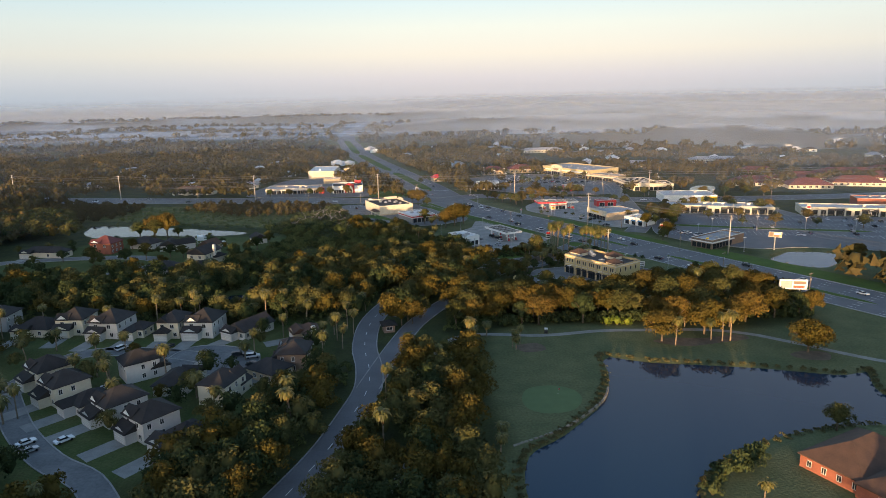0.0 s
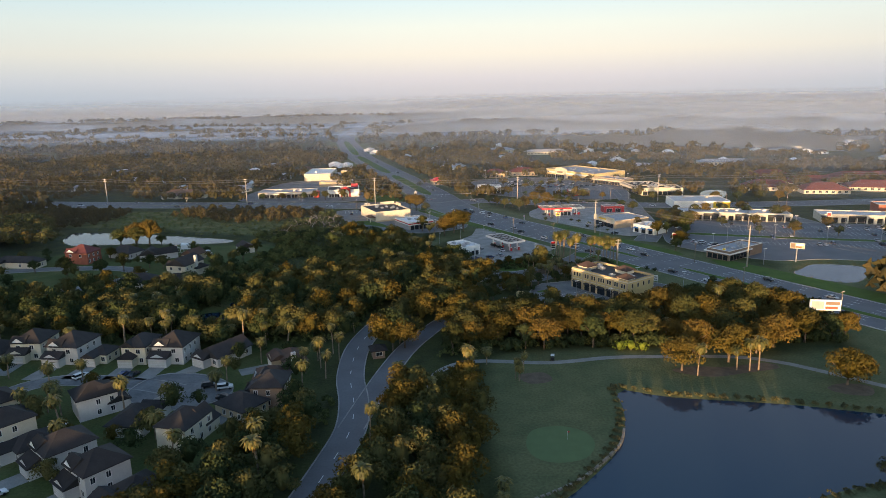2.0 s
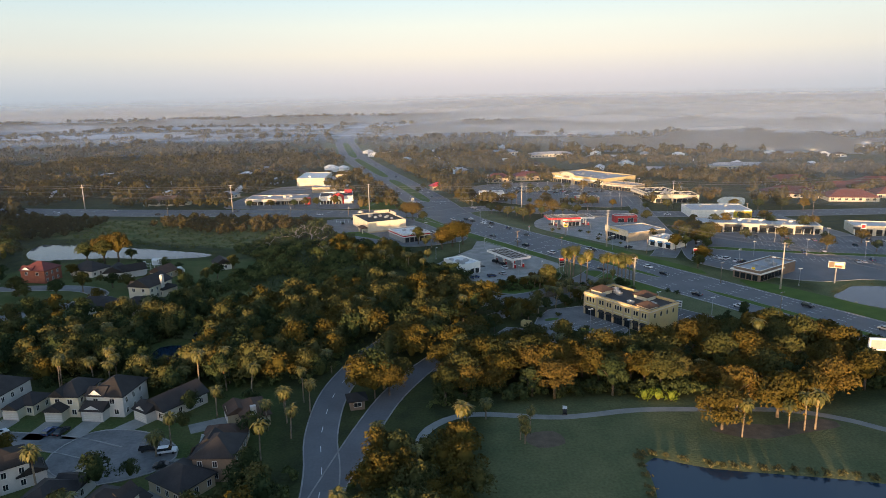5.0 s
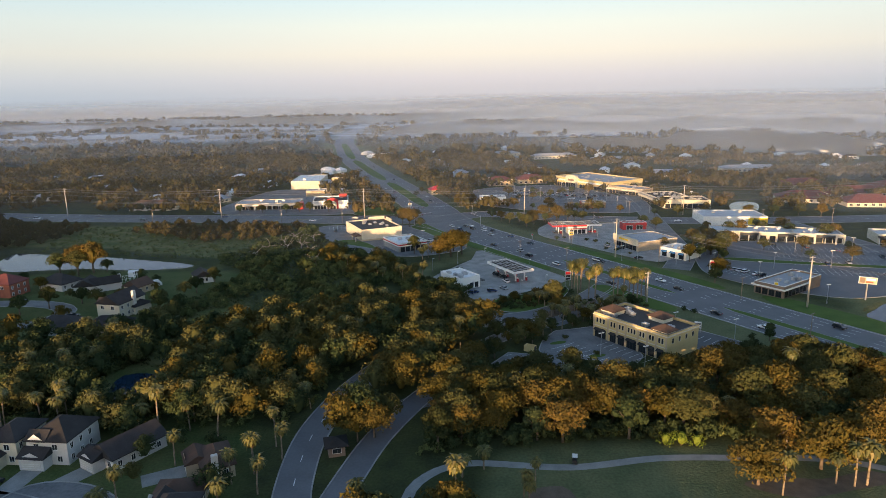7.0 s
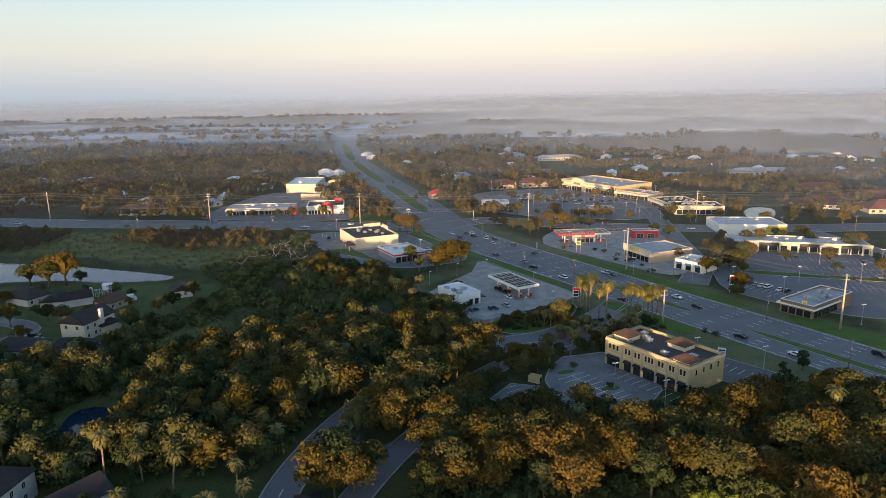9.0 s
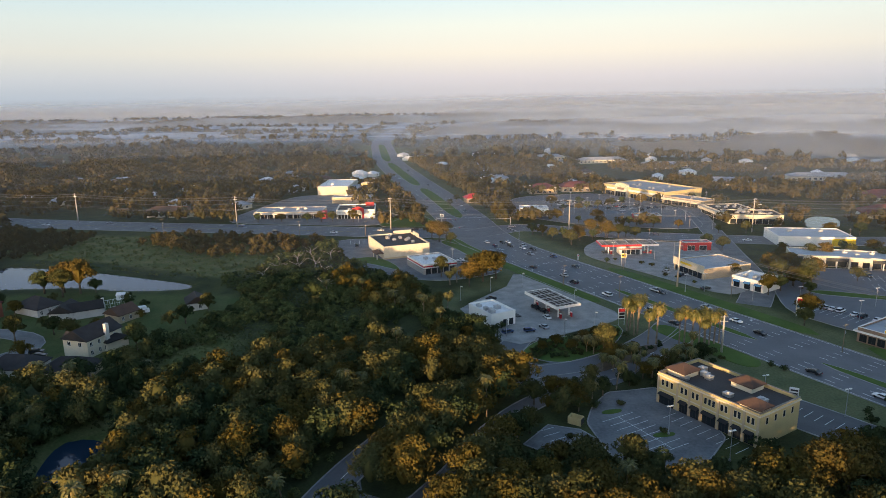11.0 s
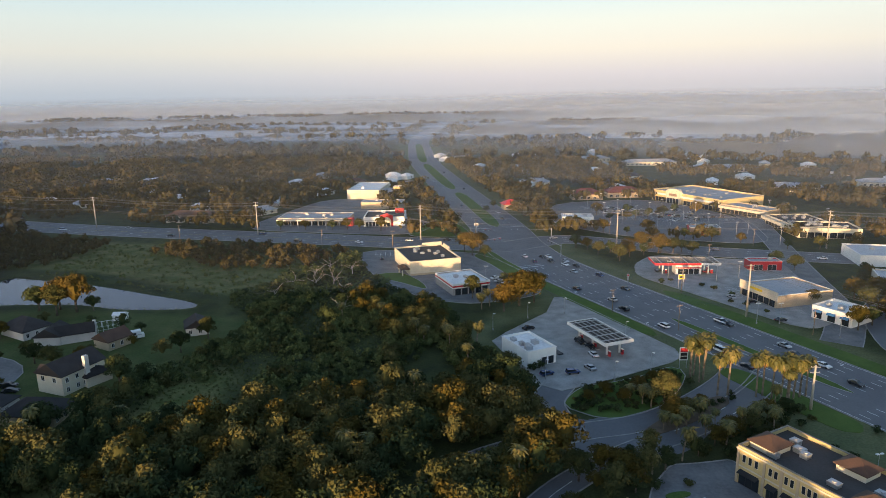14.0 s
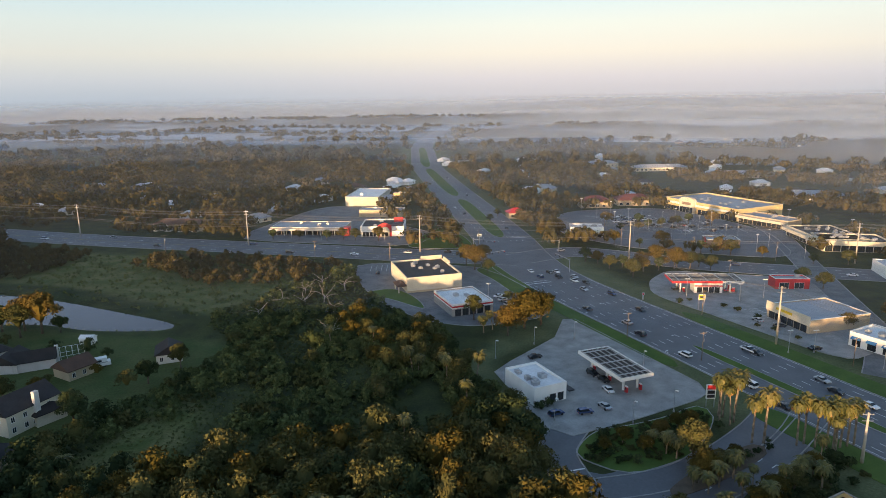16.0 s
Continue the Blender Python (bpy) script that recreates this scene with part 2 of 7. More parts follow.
def spline(points, step=6.0, closed=False):
    """A Catmull-Rom curve through a few control points, as an array of (x, y)."""
    P = [np.array(q, float) for q in points]
    n, out = len(P), []
    for i in range(n if closed else n - 1):
        p0, p1, p2, p3 = (P[(i + k) % n] if closed else P[min(max(i + k, 0), n - 1)] for k in (-1, 0, 1, 2))
        m = max(2, int(np.linalg.norm(p2 - p1) / step))
        for t in np.linspace(0, 1, m, endpoint=False):
            out.append(0.5 * (2 * p1 + (p2 - p0) * t + (2 * p0 - 5 * p1 + 4 * p2 - p3) * t * t + (3 * p1 - p0 - 3 * p2 + p3) * t ** 3))
    if not closed:
        out.append(P[-1])
    return np.array(out)


def normals(c):
    d = np.gradient(c, axis=0)
    d /= np.linalg.norm(d, axis=1)[:, None]
    return np.stack([-d[:, 1], d[:, 0]], 1)


def ribbon(shape, c, a, b, z, thick=0.0):
    """A strip along the line c between the side distances a and b (left is plus)."""
    nn = normals(c)
    L, R = c + nn * np.broadcast_to(b, (len(c),))[:, None], c + nn * np.broadcast_to(a, (len(c),))[:, None]
    n = len(c)
    k = [(*p, z) for p in R] + [(*p, z) for p in L]
    f = [(i, i + 1, n + i + 1, n + i) for i in range(n - 1)]
    shape.add(k, f)
    if thick:
        shape.add([(*p, z) for p in R] + [(*p, z - thick) for p in R], [(i + n, i + n + 1, i + 1, i) for i in range(n - 1)])
        shape.add([(*p, z) for p in L] + [(*p, z - thick) for p in L], [(i, i + 1, i + n + 1, i + n) for i in range(n - 1)])
    return shape


def inside(px, py, loop):
    """Which of the points lie in the loop."""
    hit = np.zeros(np.shape(px), bool)
    x, y = loop[:, 0], loop[:, 1]
    for i in range(len(loop)):
        x0, y0, x1, y1 = x[i - 1], y[i - 1], x[i], y[i]
        if y0 != y1:
            hit ^= ((y0 > py) != (y1 > py)) & (px < (x1 - x0) * (py - y0) / (y1 - y0) + x0)
    return hit


def gap(px, py, line, closed=False):
    """The distance of the points from a line."""
    best = np.full(np.shape(px), 1e9)
    for i in range(0 if closed else 1, len(line)):
        a, b = line[i - 1], line[i]
        d = b - a
        t = np.clip(((px - a[0]) * d[0] + (py - a[1]) * d[1]) / max(d @ d, 1e-9), 0, 1)
        best = np.minimum(best, np.hypot(px - a[0] - t * d[0], py - a[1] - t * d[1]))
    return best

# ---- ground plan ----
LAKE = spline([(18, 120), (19, 141), (30, 152), (44, 170), (50, 188), (52, 202), (66, 197), (96, 191.5), (120, 185), (129, 187), (124, 172), (135, 160), (150, 150), (113, 154), (93, 151.6),
               (78, 146.5), (62, 136), (55, 126), (52, 108), (30, 106)], 3, True)
ROAD_POND = spline([(167, 325), (176, 334), (186, 341), (205, 336), (201, 322), (187, 308), (176, 311)], 3, True)
LEFT_POND = spline([(-242, 449), (-232, 449), (-195, 442.5), (-151, 428.5), (-135, 423), (-126, 417), (-132, 411.5), (-157, 409), (-180, 413), (-201, 411), (-222, 410), (-238, 428)], 3, True)
CREEK_POND = spline([(-97, 277), (-88, 279), (-80, 270), (-79, 260), (-86, 255), (-94, 262)], 2, True)
CREEK_POOL = spline([(-90, 292), (-84, 294), (-82, 289), (-88, 287)], 2, True)
PLAZA_POND = spline([(214, 560), (222, 585), (236, 600), (246, 592), (238, 570), (228, 556)], 3, True)
FAR_POND = spline([(205, 800), (230, 830), (262, 826), (250, 800), (225, 792)], 4, True)
WATERS = [LAKE, ROAD_POND, LEFT_POND, CREEK_POND, CREEK_POOL, PLAZA_POND, FAR_POND]

HIGHWAY = spline([(330, -2), (200, 205), (79, 397), (22, 489), (3, 535), (-10, 590), (-40, 697), (-84, 848), (-127, 1010), (-163, 1190), (-200, 1400), (-226, 1700), (-240, 2200)], 8)
CROSS_W = spline([(2, 537), (-66, 541), (-100, 545), (-170, 552), (-250, 560), (-330, 572), (-480, 600)], 8)
CROSS_E = spline([(2, 537), (30, 556), (60, 548), (90, 535), (138, 525), (200, 518), (300, 520), (420, 530)], 8)
SIDE_ROAD = spline([(118, 396), (126, 412), (133, 431), (140.5, 487), (146, 526), (153, 576), (159, 624), (156, 660)], 6)
PLAZA_ROAD = spline([(228, 518), (236, 470), (240, 440), (236, 400)], 6)
DRIVE_A = spline([(-42, 108), (-33, 133), (-29, 146), (-25.5, 163), (-23, 180), (-24.3, 196), (-27.6, 213), (-28.4, 234), (-25.8, 251), (-20.5, 268), (-12.5, 286), (-3, 305), (10, 316), (25, 325), (40, 331), (55, 342),
                  (70, 359), (80, 375)], 4)
DRIVE_B = spline([(-23, 180), (-19, 202), (-15.5, 219), (-11, 236), (-3, 255), (4, 268), (11, 285), (21, 301), (37, 317), (52, 328), (70, 345), (86, 366)], 4)
GAS_DRIVE = spline([(23, 324), (19, 335), (18, 343), (22, 354)], 3)
STREET = spline([(-150, 172), (-133, 184), (-128, 205), (-118, 213), (-94, 210.5), (-78, 205)], 4)
STREET_S = spline([(-133, 184), (-113, 159), (-96, 143), (-82, 134), (-70, 120)], 4)
FAR_STREET = spline([(-190, 300), (-165, 317), (-150, 338), (-168, 352), (-215, 350), (-260, 335)], 5)
CART_PATH = spline([(-3, 204), (0, 216), (11, 223.5), (35, 221.5), (56, 225), (74, 225), (95, 224), (108, 219), (118, 211), (139, 193), (160, 186)], 3)
GOLF_TRAIL = spline([(-8, 190), (-4, 170), (-6, 150), (-12, 130), (-20, 110)], 4)

FAIRWAY = spline([(12, 112), (16, 150), (12, 175), (14, 205), (22, 228), (60, 232), (100, 226), (140, 228), (190, 225), (200, 150), (150, 110)], 6, True)
# meadow and open lawns
MEADOW = spline([(-300, 470), (-210, 462), (-150, 442), (-110, 430), (-100, 470), (-120, 505), (-200, 525), (-300, 520)], 8, True)
BACK_LAWN = spline([(-240, 330), (-200, 400), (-150, 404), (-95, 400), (-84, 372), (-100, 345), (-120, 310), (-180, 310)], 8, True)
GAS_LAWN = spline([(-6, 405), (4, 432), (22, 441), (20, 420), (-1, 398), (6, 368), (-2, 374), (-14, 392)], 6, True)
ROAD_VERGE = spline([(97, 318), (127, 296), (160, 246), (200, 180), (160, 205), (128, 250), (106, 292)], 6, True)
POND_LAWN = spline([(130, 384), (168, 344), (158, 322), (190, 285), (230, 240), (240, 280), (218, 330), (206, 352), (150, 380)], 6, True)
WETLAND = spline([(-104, 250), (-98, 300), (-96, 350), (-80, 350), (-72, 300), (-70, 250)], 6, True)
STREET_LAWN = spline([(-140, 240), (-60, 246), (-44, 240), (-40, 180), (-60, 140), (-110, 130), (-150, 170)], 6, True)


def axis(lo, hi, fine, coarse):
    a = [lo]
    while a[-1] < hi:
        x = a[-1]
        a.append(x + next(s for (p, q, s) in fine + [(-1e9, 1e9, coarse)] if p <= x < q))
    return np.array(a)


GX = axis(-4950, 4950, [(-270, 270, 3.0), (-420, 420, 10.0), (-1200, 1200, 60.0)], 250.0)
GY = axis(-1200, 4950, [(96, 470, 3.0), (470, 640, 5.0), (40, 860, 10.0), (-300, 1500, 60.0)], 250.0)
XX, YY = np.meshgrid(GX, GY)
ZZ = np.zeros_like(XX)
for loop in WATERS:
    x0, y0 = loop.min(0) - 20
    x1, y1 = loop.max(0) + 20
    near = (XX > x0) & (XX < x1) & (YY > y0) & (YY < y1)
    d = gap(XX[near], YY[near], loop, True) * np.where(inside(XX[near], YY[near], loop), -1, 1)
    ZZ[near] += -0.9 * np.clip(0.5 - d / 5.0, 0, 1.6)
zone = np.zeros((XX.size, 4), np.float32)
zone[:, 3] = 1
fx, fy = XX.ravel(), YY.ravel()
for ch, loops in ((0, [FAIRWAY, GAS_LAWN, ROAD_VERGE, POND_LAWN]), (1, [MEADOW, WETLAND]), (2, [BACK_LAWN, STREET_LAWN])):
    for loop in loops:
        d = gap(fx, fy, loop, True) * np.where(inside(fx, fy, loop), -1, 1)
        zone[:, ch] = np.maximum(zone[:, ch], np.clip(0.5 - d / 6, 0, 1))
verge = (fy > 200) & (fy < 1500) & (fx > -330) & (fx < 240)
zone[verge, 0] = np.maximum(zone[verge, 0], np.clip(0.5 - (gap(fx[verge], fy[verge], HIGHWAY) - 34) / 8, 0, 1))
nx, ny = len(GX), len(GY)
me = bpy.data.meshes.new("ground")
idx = (np.arange(ny - 1)[:, None] * nx + np.arange(nx - 1)[None]).ravel()
me.from_pydata(np.stack([fx, fy, ZZ.ravel()], 1).tolist(), [], np.stack([idx, idx + 1, idx + nx + 1, idx + nx], 1).tolist())
attr = me.color_attributes.new("zone", "FLOAT_COLOR", "POINT")
attr.data.foreach_set("color", zone.ravel())
me.shade_smooth()


def ground_material():
    m = bpy.data.materials.new("ground_cover")
    m.use_nodes = True
    n, l = m.node_tree.nodes, m.node_tree.links
    p = n["Principled BSDF"]
    p.inputs["Roughness"].default_value, p.inputs["Specular IOR Level"].default_value = 0.95, 0.15
    geo, at, sep = n.new("ShaderNodeNewGeometry"), n.new("ShaderNodeVertexColor"), n.new("ShaderNodeSeparateColor")
    at.layer_name = "zone"
    l.new(at.outputs[0], sep.inputs[0])
    nz = []
    for s in (0.018, 0.12, 1.4):
        t = n.new("ShaderNodeTexNoise")
        t.inputs["Scale"].default_value, t.inputs["Detail"].default_value = s, 5
        l.new(geo.outputs["Position"], t.inputs["Vector"])
        nz.append(t)

    def blend(fac, a, b):
        x = n.new("ShaderNodeMix"); x.data_type = "RGBA"
        l.new(fac, x.inputs[0])
        for k, v in ((6, a), (7, b)):
            if isinstance(v, tuple):
                x.inputs[k].default_value = rgba(v)
            else:
                l.new(v, x.inputs[k])
        return x.outputs[2]

    def spread(o, lo, hi):
        r = n.new("ShaderNodeMapRange")
        r.inputs[1].default_value, r.inputs[2].default_value = lo, hi
        l.new(o, r.inputs[0])
        return r.outputs[0]

    mid, fine = spread(nz[1].outputs[0], 0.35, 0.68), spread(nz[2].outputs[0], 0.3, 0.7)
    floor = blend(mid, (0.035, 0.042, 0.018), (0.062, 0.070, 0.024))
    grass = blend(mid, (0.094, 0.110, 0.052), (0.136, 0.140, 0.068))
    meadow = blend(mid, (0.080, 0.100, 0.030), (0.16, 0.145, 0.062))
    lawn = blend(mid, (0.060, 0.085, 0.026), (0.095, 0.105, 0.04))
    out = blend(sep.outputs[2], floor, lawn)
    out = blend(sep.outputs[1], out, meadow)
    out = blend(sep.outputs[0], out, grass)
    dim = n.new("ShaderNodeMix"); dim.data_type, dim.blend_type = "RGBA", "MULTIPLY"
    dim.inputs[0].default_value = 0.5
    l.new(out, dim.inputs[6])
    l.new(blend(fine, (0.55, 0.55, 0.5), (1.35, 1.35, 1.3)), dim.inputs[7])
    l.new(dim.outputs[2], p.inputs["Base Color"])
    bp = n.new("ShaderNodeBump")
    bp.inputs["Strength"].default_value, bp.inputs["Distance"].default_value = 0.6, 0.4
    l.new(nz[2].outputs[0], bp.inputs["Height"]); l.new(bp.outputs[0], p.inputs["Normal"])
    return m


me.materials.append(ground_material())
tagged(new("ground", me), "flat grassy and wooded ground running to the misty horizon", "ground", kind="structure")


def water(name, loop, label, grow=4.0):
    c = loop.mean(0)
    s = Shape()
    k = [tuple(q + (q - c) / max(np.linalg.norm(q - c), 1e-6) * grow) for q in loop]
    s.add([(x, y, -0.5) for x, y in k], [tuple(range(len(k)))])
    tagged(part(name, s, M["water"]), label, "water", kind="structure")


water("water_lake", LAKE, "still dark blue golf lake mirroring trees and sky", 1.5)
water("water_pond", ROAD_POND, "small pale retention pond beside the highway", 2)
water("water_pond", LEFT_POND, "long still pond behind the houses reflecting pale sky", 2)
water("water_pond", CREEK_POND, "dark creek pool among brush and trees", 2)
water("water_pond", CREEK_POOL, "small dark pool in the wetland brush", 1.5)
water("water_pond", PLAZA_POND, "pale pond behind the shopping plaza", 2)
water("water_pond", FAR_POND, "far pale pond in the mist", 2)

# ---- paved ground ----
PAVED = []          # loops that keep trees off


def strip(name, line, half, z, mat, label, category="road", kerb=True):
    s = Shape()
    ribbon(s, line, -half, half, z)
    ob = tagged(part(name, s, M[mat]), label, category, kind="structure")
    if kerb:
        for a, b in ((half, half + 0.35), (-half - 0.35, -half)):
            part("kerb", ribbon(Shape(), line, a, b, z + 0.12, 0.2), M["concrete"], ob, "pale concrete kerb")
    return ob


def slab(name, loop, z, mat, label, category="pavement", kerb=True):
    s = Shape()
    s.add([(x, y, z) for x, y in loop], [tuple(range(len(loop)))])
    ob = tagged(part(name, s, M[mat]), label, category, kind="structure")
    c = np.vstack([loop, loop[:1]])
    if kerb:
        part("kerb", ribbon(Shape(), c, -0.15, 0.2, z + 0.12, 0.2), M["concrete"], ob, "pale concrete kerb")
    return ob


def rounded(points, cut=0.18):
    """The loop with each corner cut twice, so that kerbs turn softly."""
    P = [np.array(q, float) for q in points]
    for k in range(2):
        Q = []
        for a, b in zip(P, P[1:] + P[:1]):
            Q += [a + (b - a) * cut, b - (b - a) * cut]
        P = Q
    return np.array(P)


def dashes(line, off, z, width=0.18, dash=3.0, space=9.0, start=0.0, end=1e9):
    s = Shape()
    cum = np.concatenate([[0], np.cumsum(np.linalg.norm(np.diff(line, axis=0), axis=1))])
    nn = normals(line)
    u, stop = start, min(end, cum[-1])
    while u + dash < stop:
        q = np.array([[np.interp(v, cum, line[:, 0] + nn[:, 0] * off), np.interp(v, cum, line[:, 1] + nn[:, 1] * off)] for v in (u, u + dash)])
        ribbon(s, q, -width / 2, width / 2, z)
        u += dash + space
    return s


def along(line, p):
    """The length along the line nearest to the point p."""
    cum = np.concatenate([[0], np.cumsum(np.linalg.norm(np.diff(line, axis=0), axis=1))])
    return cum[np.argmin(np.hypot(*(line - np.array(p)).T))]


def point_on(line, u, off=0.0):
    cum = np.concatenate([[0], np.cumsum(np.linalg.norm(np.diff(line, axis=0), axis=1))])
    nn = normals(line)
    x, y = np.interp(u, cum, line[:, 0] + nn[:, 0] * off), np.interp(u, cum, line[:, 1] + nn[:, 1] * off)
    i = min(max(np.searchsorted(cum, u), 1), len(line) - 1)
    d = line[i] - line[i - 1]
    return x, y, math.degrees(math.atan2(d[1], d[0]))


NEAR_HALF, FAR_HALF = 13.6, 18.5
near_half = NEAR_HALF + 4.3 * np.clip((HIGHWAY[:, 1] - 470) / 50, 0, 1)
hw = tagged(part("road_highway", ribbon(Shape(), HIGHWAY, -FAR_HALF, near_half, 0.05), M["asphalt"]), "wide grey asphalt highway with several lanes each way", "road", kind="structure")
part("kerb", ribbon(Shape(), HIGHWAY, near_half, near_half + 0.35, 0.17, 0.2), M["concrete"], hw, "pale concrete kerb")
part("kerb", ribbon(Shape(), HIGHWAY, -FAR_HALF - 0.35, -FAR_HALF, 0.17, 0.2), M["concrete"], hw, "pale concrete kerb")
strip("road_cross_west", CROSS_W, 14.0, 0.03, "asphalt", "grey asphalt cross street with several lanes")
strip("road_cross_east", CROSS_E, 11.0, 0.035, "asphalt", "grey asphalt cross street by the shopping plaza")
strip("road_side", SIDE_ROAD, 6.2, 0.06, "old_asphalt", "narrow side road to the shopping plaza")
strip("road_plaza", PLAZA_ROAD, 4.5, 0.062, "old_asphalt", "narrow road between the strip malls")
strip("road_entrance", DRIVE_A, 4.0, 0.064, "asphalt", "winding two-lane asphalt entrance road")
strip("road_entrance_exit", DRIVE_B, 3.3, 0.068, "asphalt", "winding asphalt exit lane beside the wooded median")
strip("road_gas_drive", GAS_DRIVE, 4.5, 0.07, "asphalt", "short asphalt driveway to the fuel station")
strip("road_street", STREET, 3.6, 0.06, "old_asphalt", "worn grey residential street")
strip("road_street_south", STREET_S, 3.3, 0.055, "old_asphalt", "worn grey residential street")
strip("road_far_street", FAR_STREET, 3.8, 0.05, "old_asphalt", "pale residential street among lawns")
strip("path_cart", CART_PATH, 1.3, 0.05, "sidewalk", "narrow concrete golf cart path", "path", False)
strip("path_trail", GOLF_TRAIL, 1.1, 0.05, "sidewalk", "narrow path under oak trees", "path", False)
slab("road_cul_de_sac", spline([(-92, 202), (-88, 216), (-74, 216), (-62, 207), (-64, 197), (-78, 192)], 3, True), 0.066, "old_asphalt", "worn grey cul-de-sac turning circle", "road")

slab("road_junction", spline([(17, 319), (20, 333), (28, 332), (36, 337), (50, 344), (66, 357), (84, 372), (92, 360), (78, 348), (63, 334), (50, 318), (37, 315), (25, 316)], 3, True), 0.074, "asphalt", "broad asphalt junction of the entrance roads", "road", False)
slab("road_crossover", np.array([(-26, 254), (-18, 266), (-16, 259), (-8, 256), (0, 264), (2, 253), (-8, 249), (-20, 244)]), 0.072, "asphalt", "short asphalt crossover between the entrance lanes", "road", False)
tip = spline([(42, 327.5), (45, 326), (56, 334), (68, 346), (66, 350), (54, 341)], 2, True)
tagged(part("median_entrance", Shape().prism([tuple(q) for q in tip], 0.0, 0.24), M["mulch"]), "kerbed planted median at the entrance", "median", kind="structure")
# lane marks and medians of the highway
u_x0, u_x1 = along(HIGHWAY, (16, 500)), along(HIGHWAY, (-8, 575))
u_e = along(HIGHWAY, (85, 385))
for off in (-14.8, -11.3, -7.6, -4.0, 3.8, 7.3, 10.8):
    part("lane_mark", dashes(HIGHWAY, off, 0.075, 0.2, 3.2, 8.0, 120, u_x0), M["paint"], hw, "dashed white lane marks")
    if abs(off) < 14:
        part("lane_mark", dashes(HIGHWAY, off, 0.075, 0.22, 3.2, 8.0, u_x1, 1500), M["paint"], hw, "dashed white lane marks")
for off in (-17.9, 13.1):
    part("edge_line", dashes(HIGHWAY, off, 0.075, 0.18, 12, 0.01, 120, u_x0), M["paint"], hw, "white edge line")


def median(u0, u1, half, off=0.0):
    us = np.linspace(u0, u1, max(8, int((u1 - u0) / 5)))
    c = np.array([point_on(HIGHWAY, u, off)[:2] for u in us])
    w = half * np.sqrt(np.clip(1 - np.abs(2 * (us - u0) / (u1 - u0) - 1) ** 6, 0.01, 1))
    s = ribbon(Shape(), c, -w, w, 0.2, 0.2)
    ob = tagged(part("median_strip", s, M["lawn"]), "mown grass median strip with a pale kerb", "median", kind="structure")
    part("kerb", ribbon(ribbon(Shape(), c, w - 0.05, w + 0.3, 0.17, 0.2), c, -w - 0.3, -w + 0.05, 0.17, 0.2), M["concrete"], ob, "pale concrete kerb")


median(along(HIGHWAY, (103, 358)), along(HIGHWAY, (68, 415)), 1.7)
median(along(HIGHWAY, (170, 252)), along(HIGHWAY, (116, 338)), 1.8)
median(along(HIGHWAY, (300, 45)), along(HIGHWAY, (185, 228)), 1.8)
median(u_x1 + 12, u_x1 + 170, 5.0)
median(u_x1 + 190, u_x1 + 420, 5.5)
median(u_x1 + 440, u_x1 + 760, 6.0)
# stop bars and crossing lines at the junction
bars = Shape()
for u, a, b in ((u_x0 - 6, 0.5, 18), (u_x1 + 10, -18, -5)):
    x, y, d = point_on(HIGHWAY, u, 0)
    c = np.array([point_on(HIGHWAY, u, a)[:2], point_on(HIGHWAY, u, b)[:2]])
    ribbon(bars, c, -0.3, 0.3, 0.078)
    c2 = c + np.array([math.cos(radians(d)), math.sin(radians(d))]) * 3
    ribbon(bars, c2, -0.15, 0.15, 0.078)
part("stop_bar", bars, M["paint"], hw, "white stop bars")
part("centre_line", dashes(DRIVE_A, 0.0, 0.08, 0.18, 3.0, 7.0, 0, 175), M["paint"], bpy.data.objects["road_entrance"], "dashed white centre line")
part("centre_line", dashes(CROSS_W, 0.6, 0.06, 0.25, 12, 0.05, 20, 480), M["yellow_paint"], bpy.data.objects["road_cross_west"], "yellow centre line")
for off in (-9.5, -5, 5, 9.5):
    part("lane_mark", dashes(CROSS_W, off, 0.06, 0.22, 3, 7, 25, 480), M["paint"], bpy.data.objects["road_cross_west"], "dashed white lane marks")
for off in (-5.5, 0, 5.5):
    part("lane_mark", dashes(CROSS_E, off, 0.06, 0.22, 3, 7, 35, 420), M["paint"], bpy.data.objects["road_cross_east"], "dashed white lane marks")


def arrow(line, u, off, back=False, turn=0):
    """A painted lane arrow, straight or bent to one side."""
    x, y, d = point_on(line, u, off)
    m = pose(x, y, 0.09, 0, 0, d + (180 if back else 0))
    s = Shape()
    s.add([(-1.6, -0.12, 0), (0.6, -0.12, 0), (0.6, 0.12, 0), (-1.6, 0.12, 0)], [(0, 1, 2, 3)])
    if turn:
        s.add([(0.35, 0.12 * turn, 0), (0.6, 0.12 * turn, 0), (0.6, 0.9 * turn, 0), (0.35, 0.9 * turn, 0)], [(0, 1, 2, 3) if turn > 0 else (3, 2, 1, 0)])
        s.add([(0.0, 0.9 * turn, 0), (0.95, 0.9 * turn, 0), (0.48, 1.6 * turn, 0)], [(0, 1, 2) if turn > 0 else (2, 1, 0)])
    else:
        s.add([(0.6, -0.45, 0), (1.6, 0, 0), (0.6, 0.45, 0)], [(0, 1, 2)])
    s.v = [tuple(m @ Vector(p)) for p in s.v]
    return s


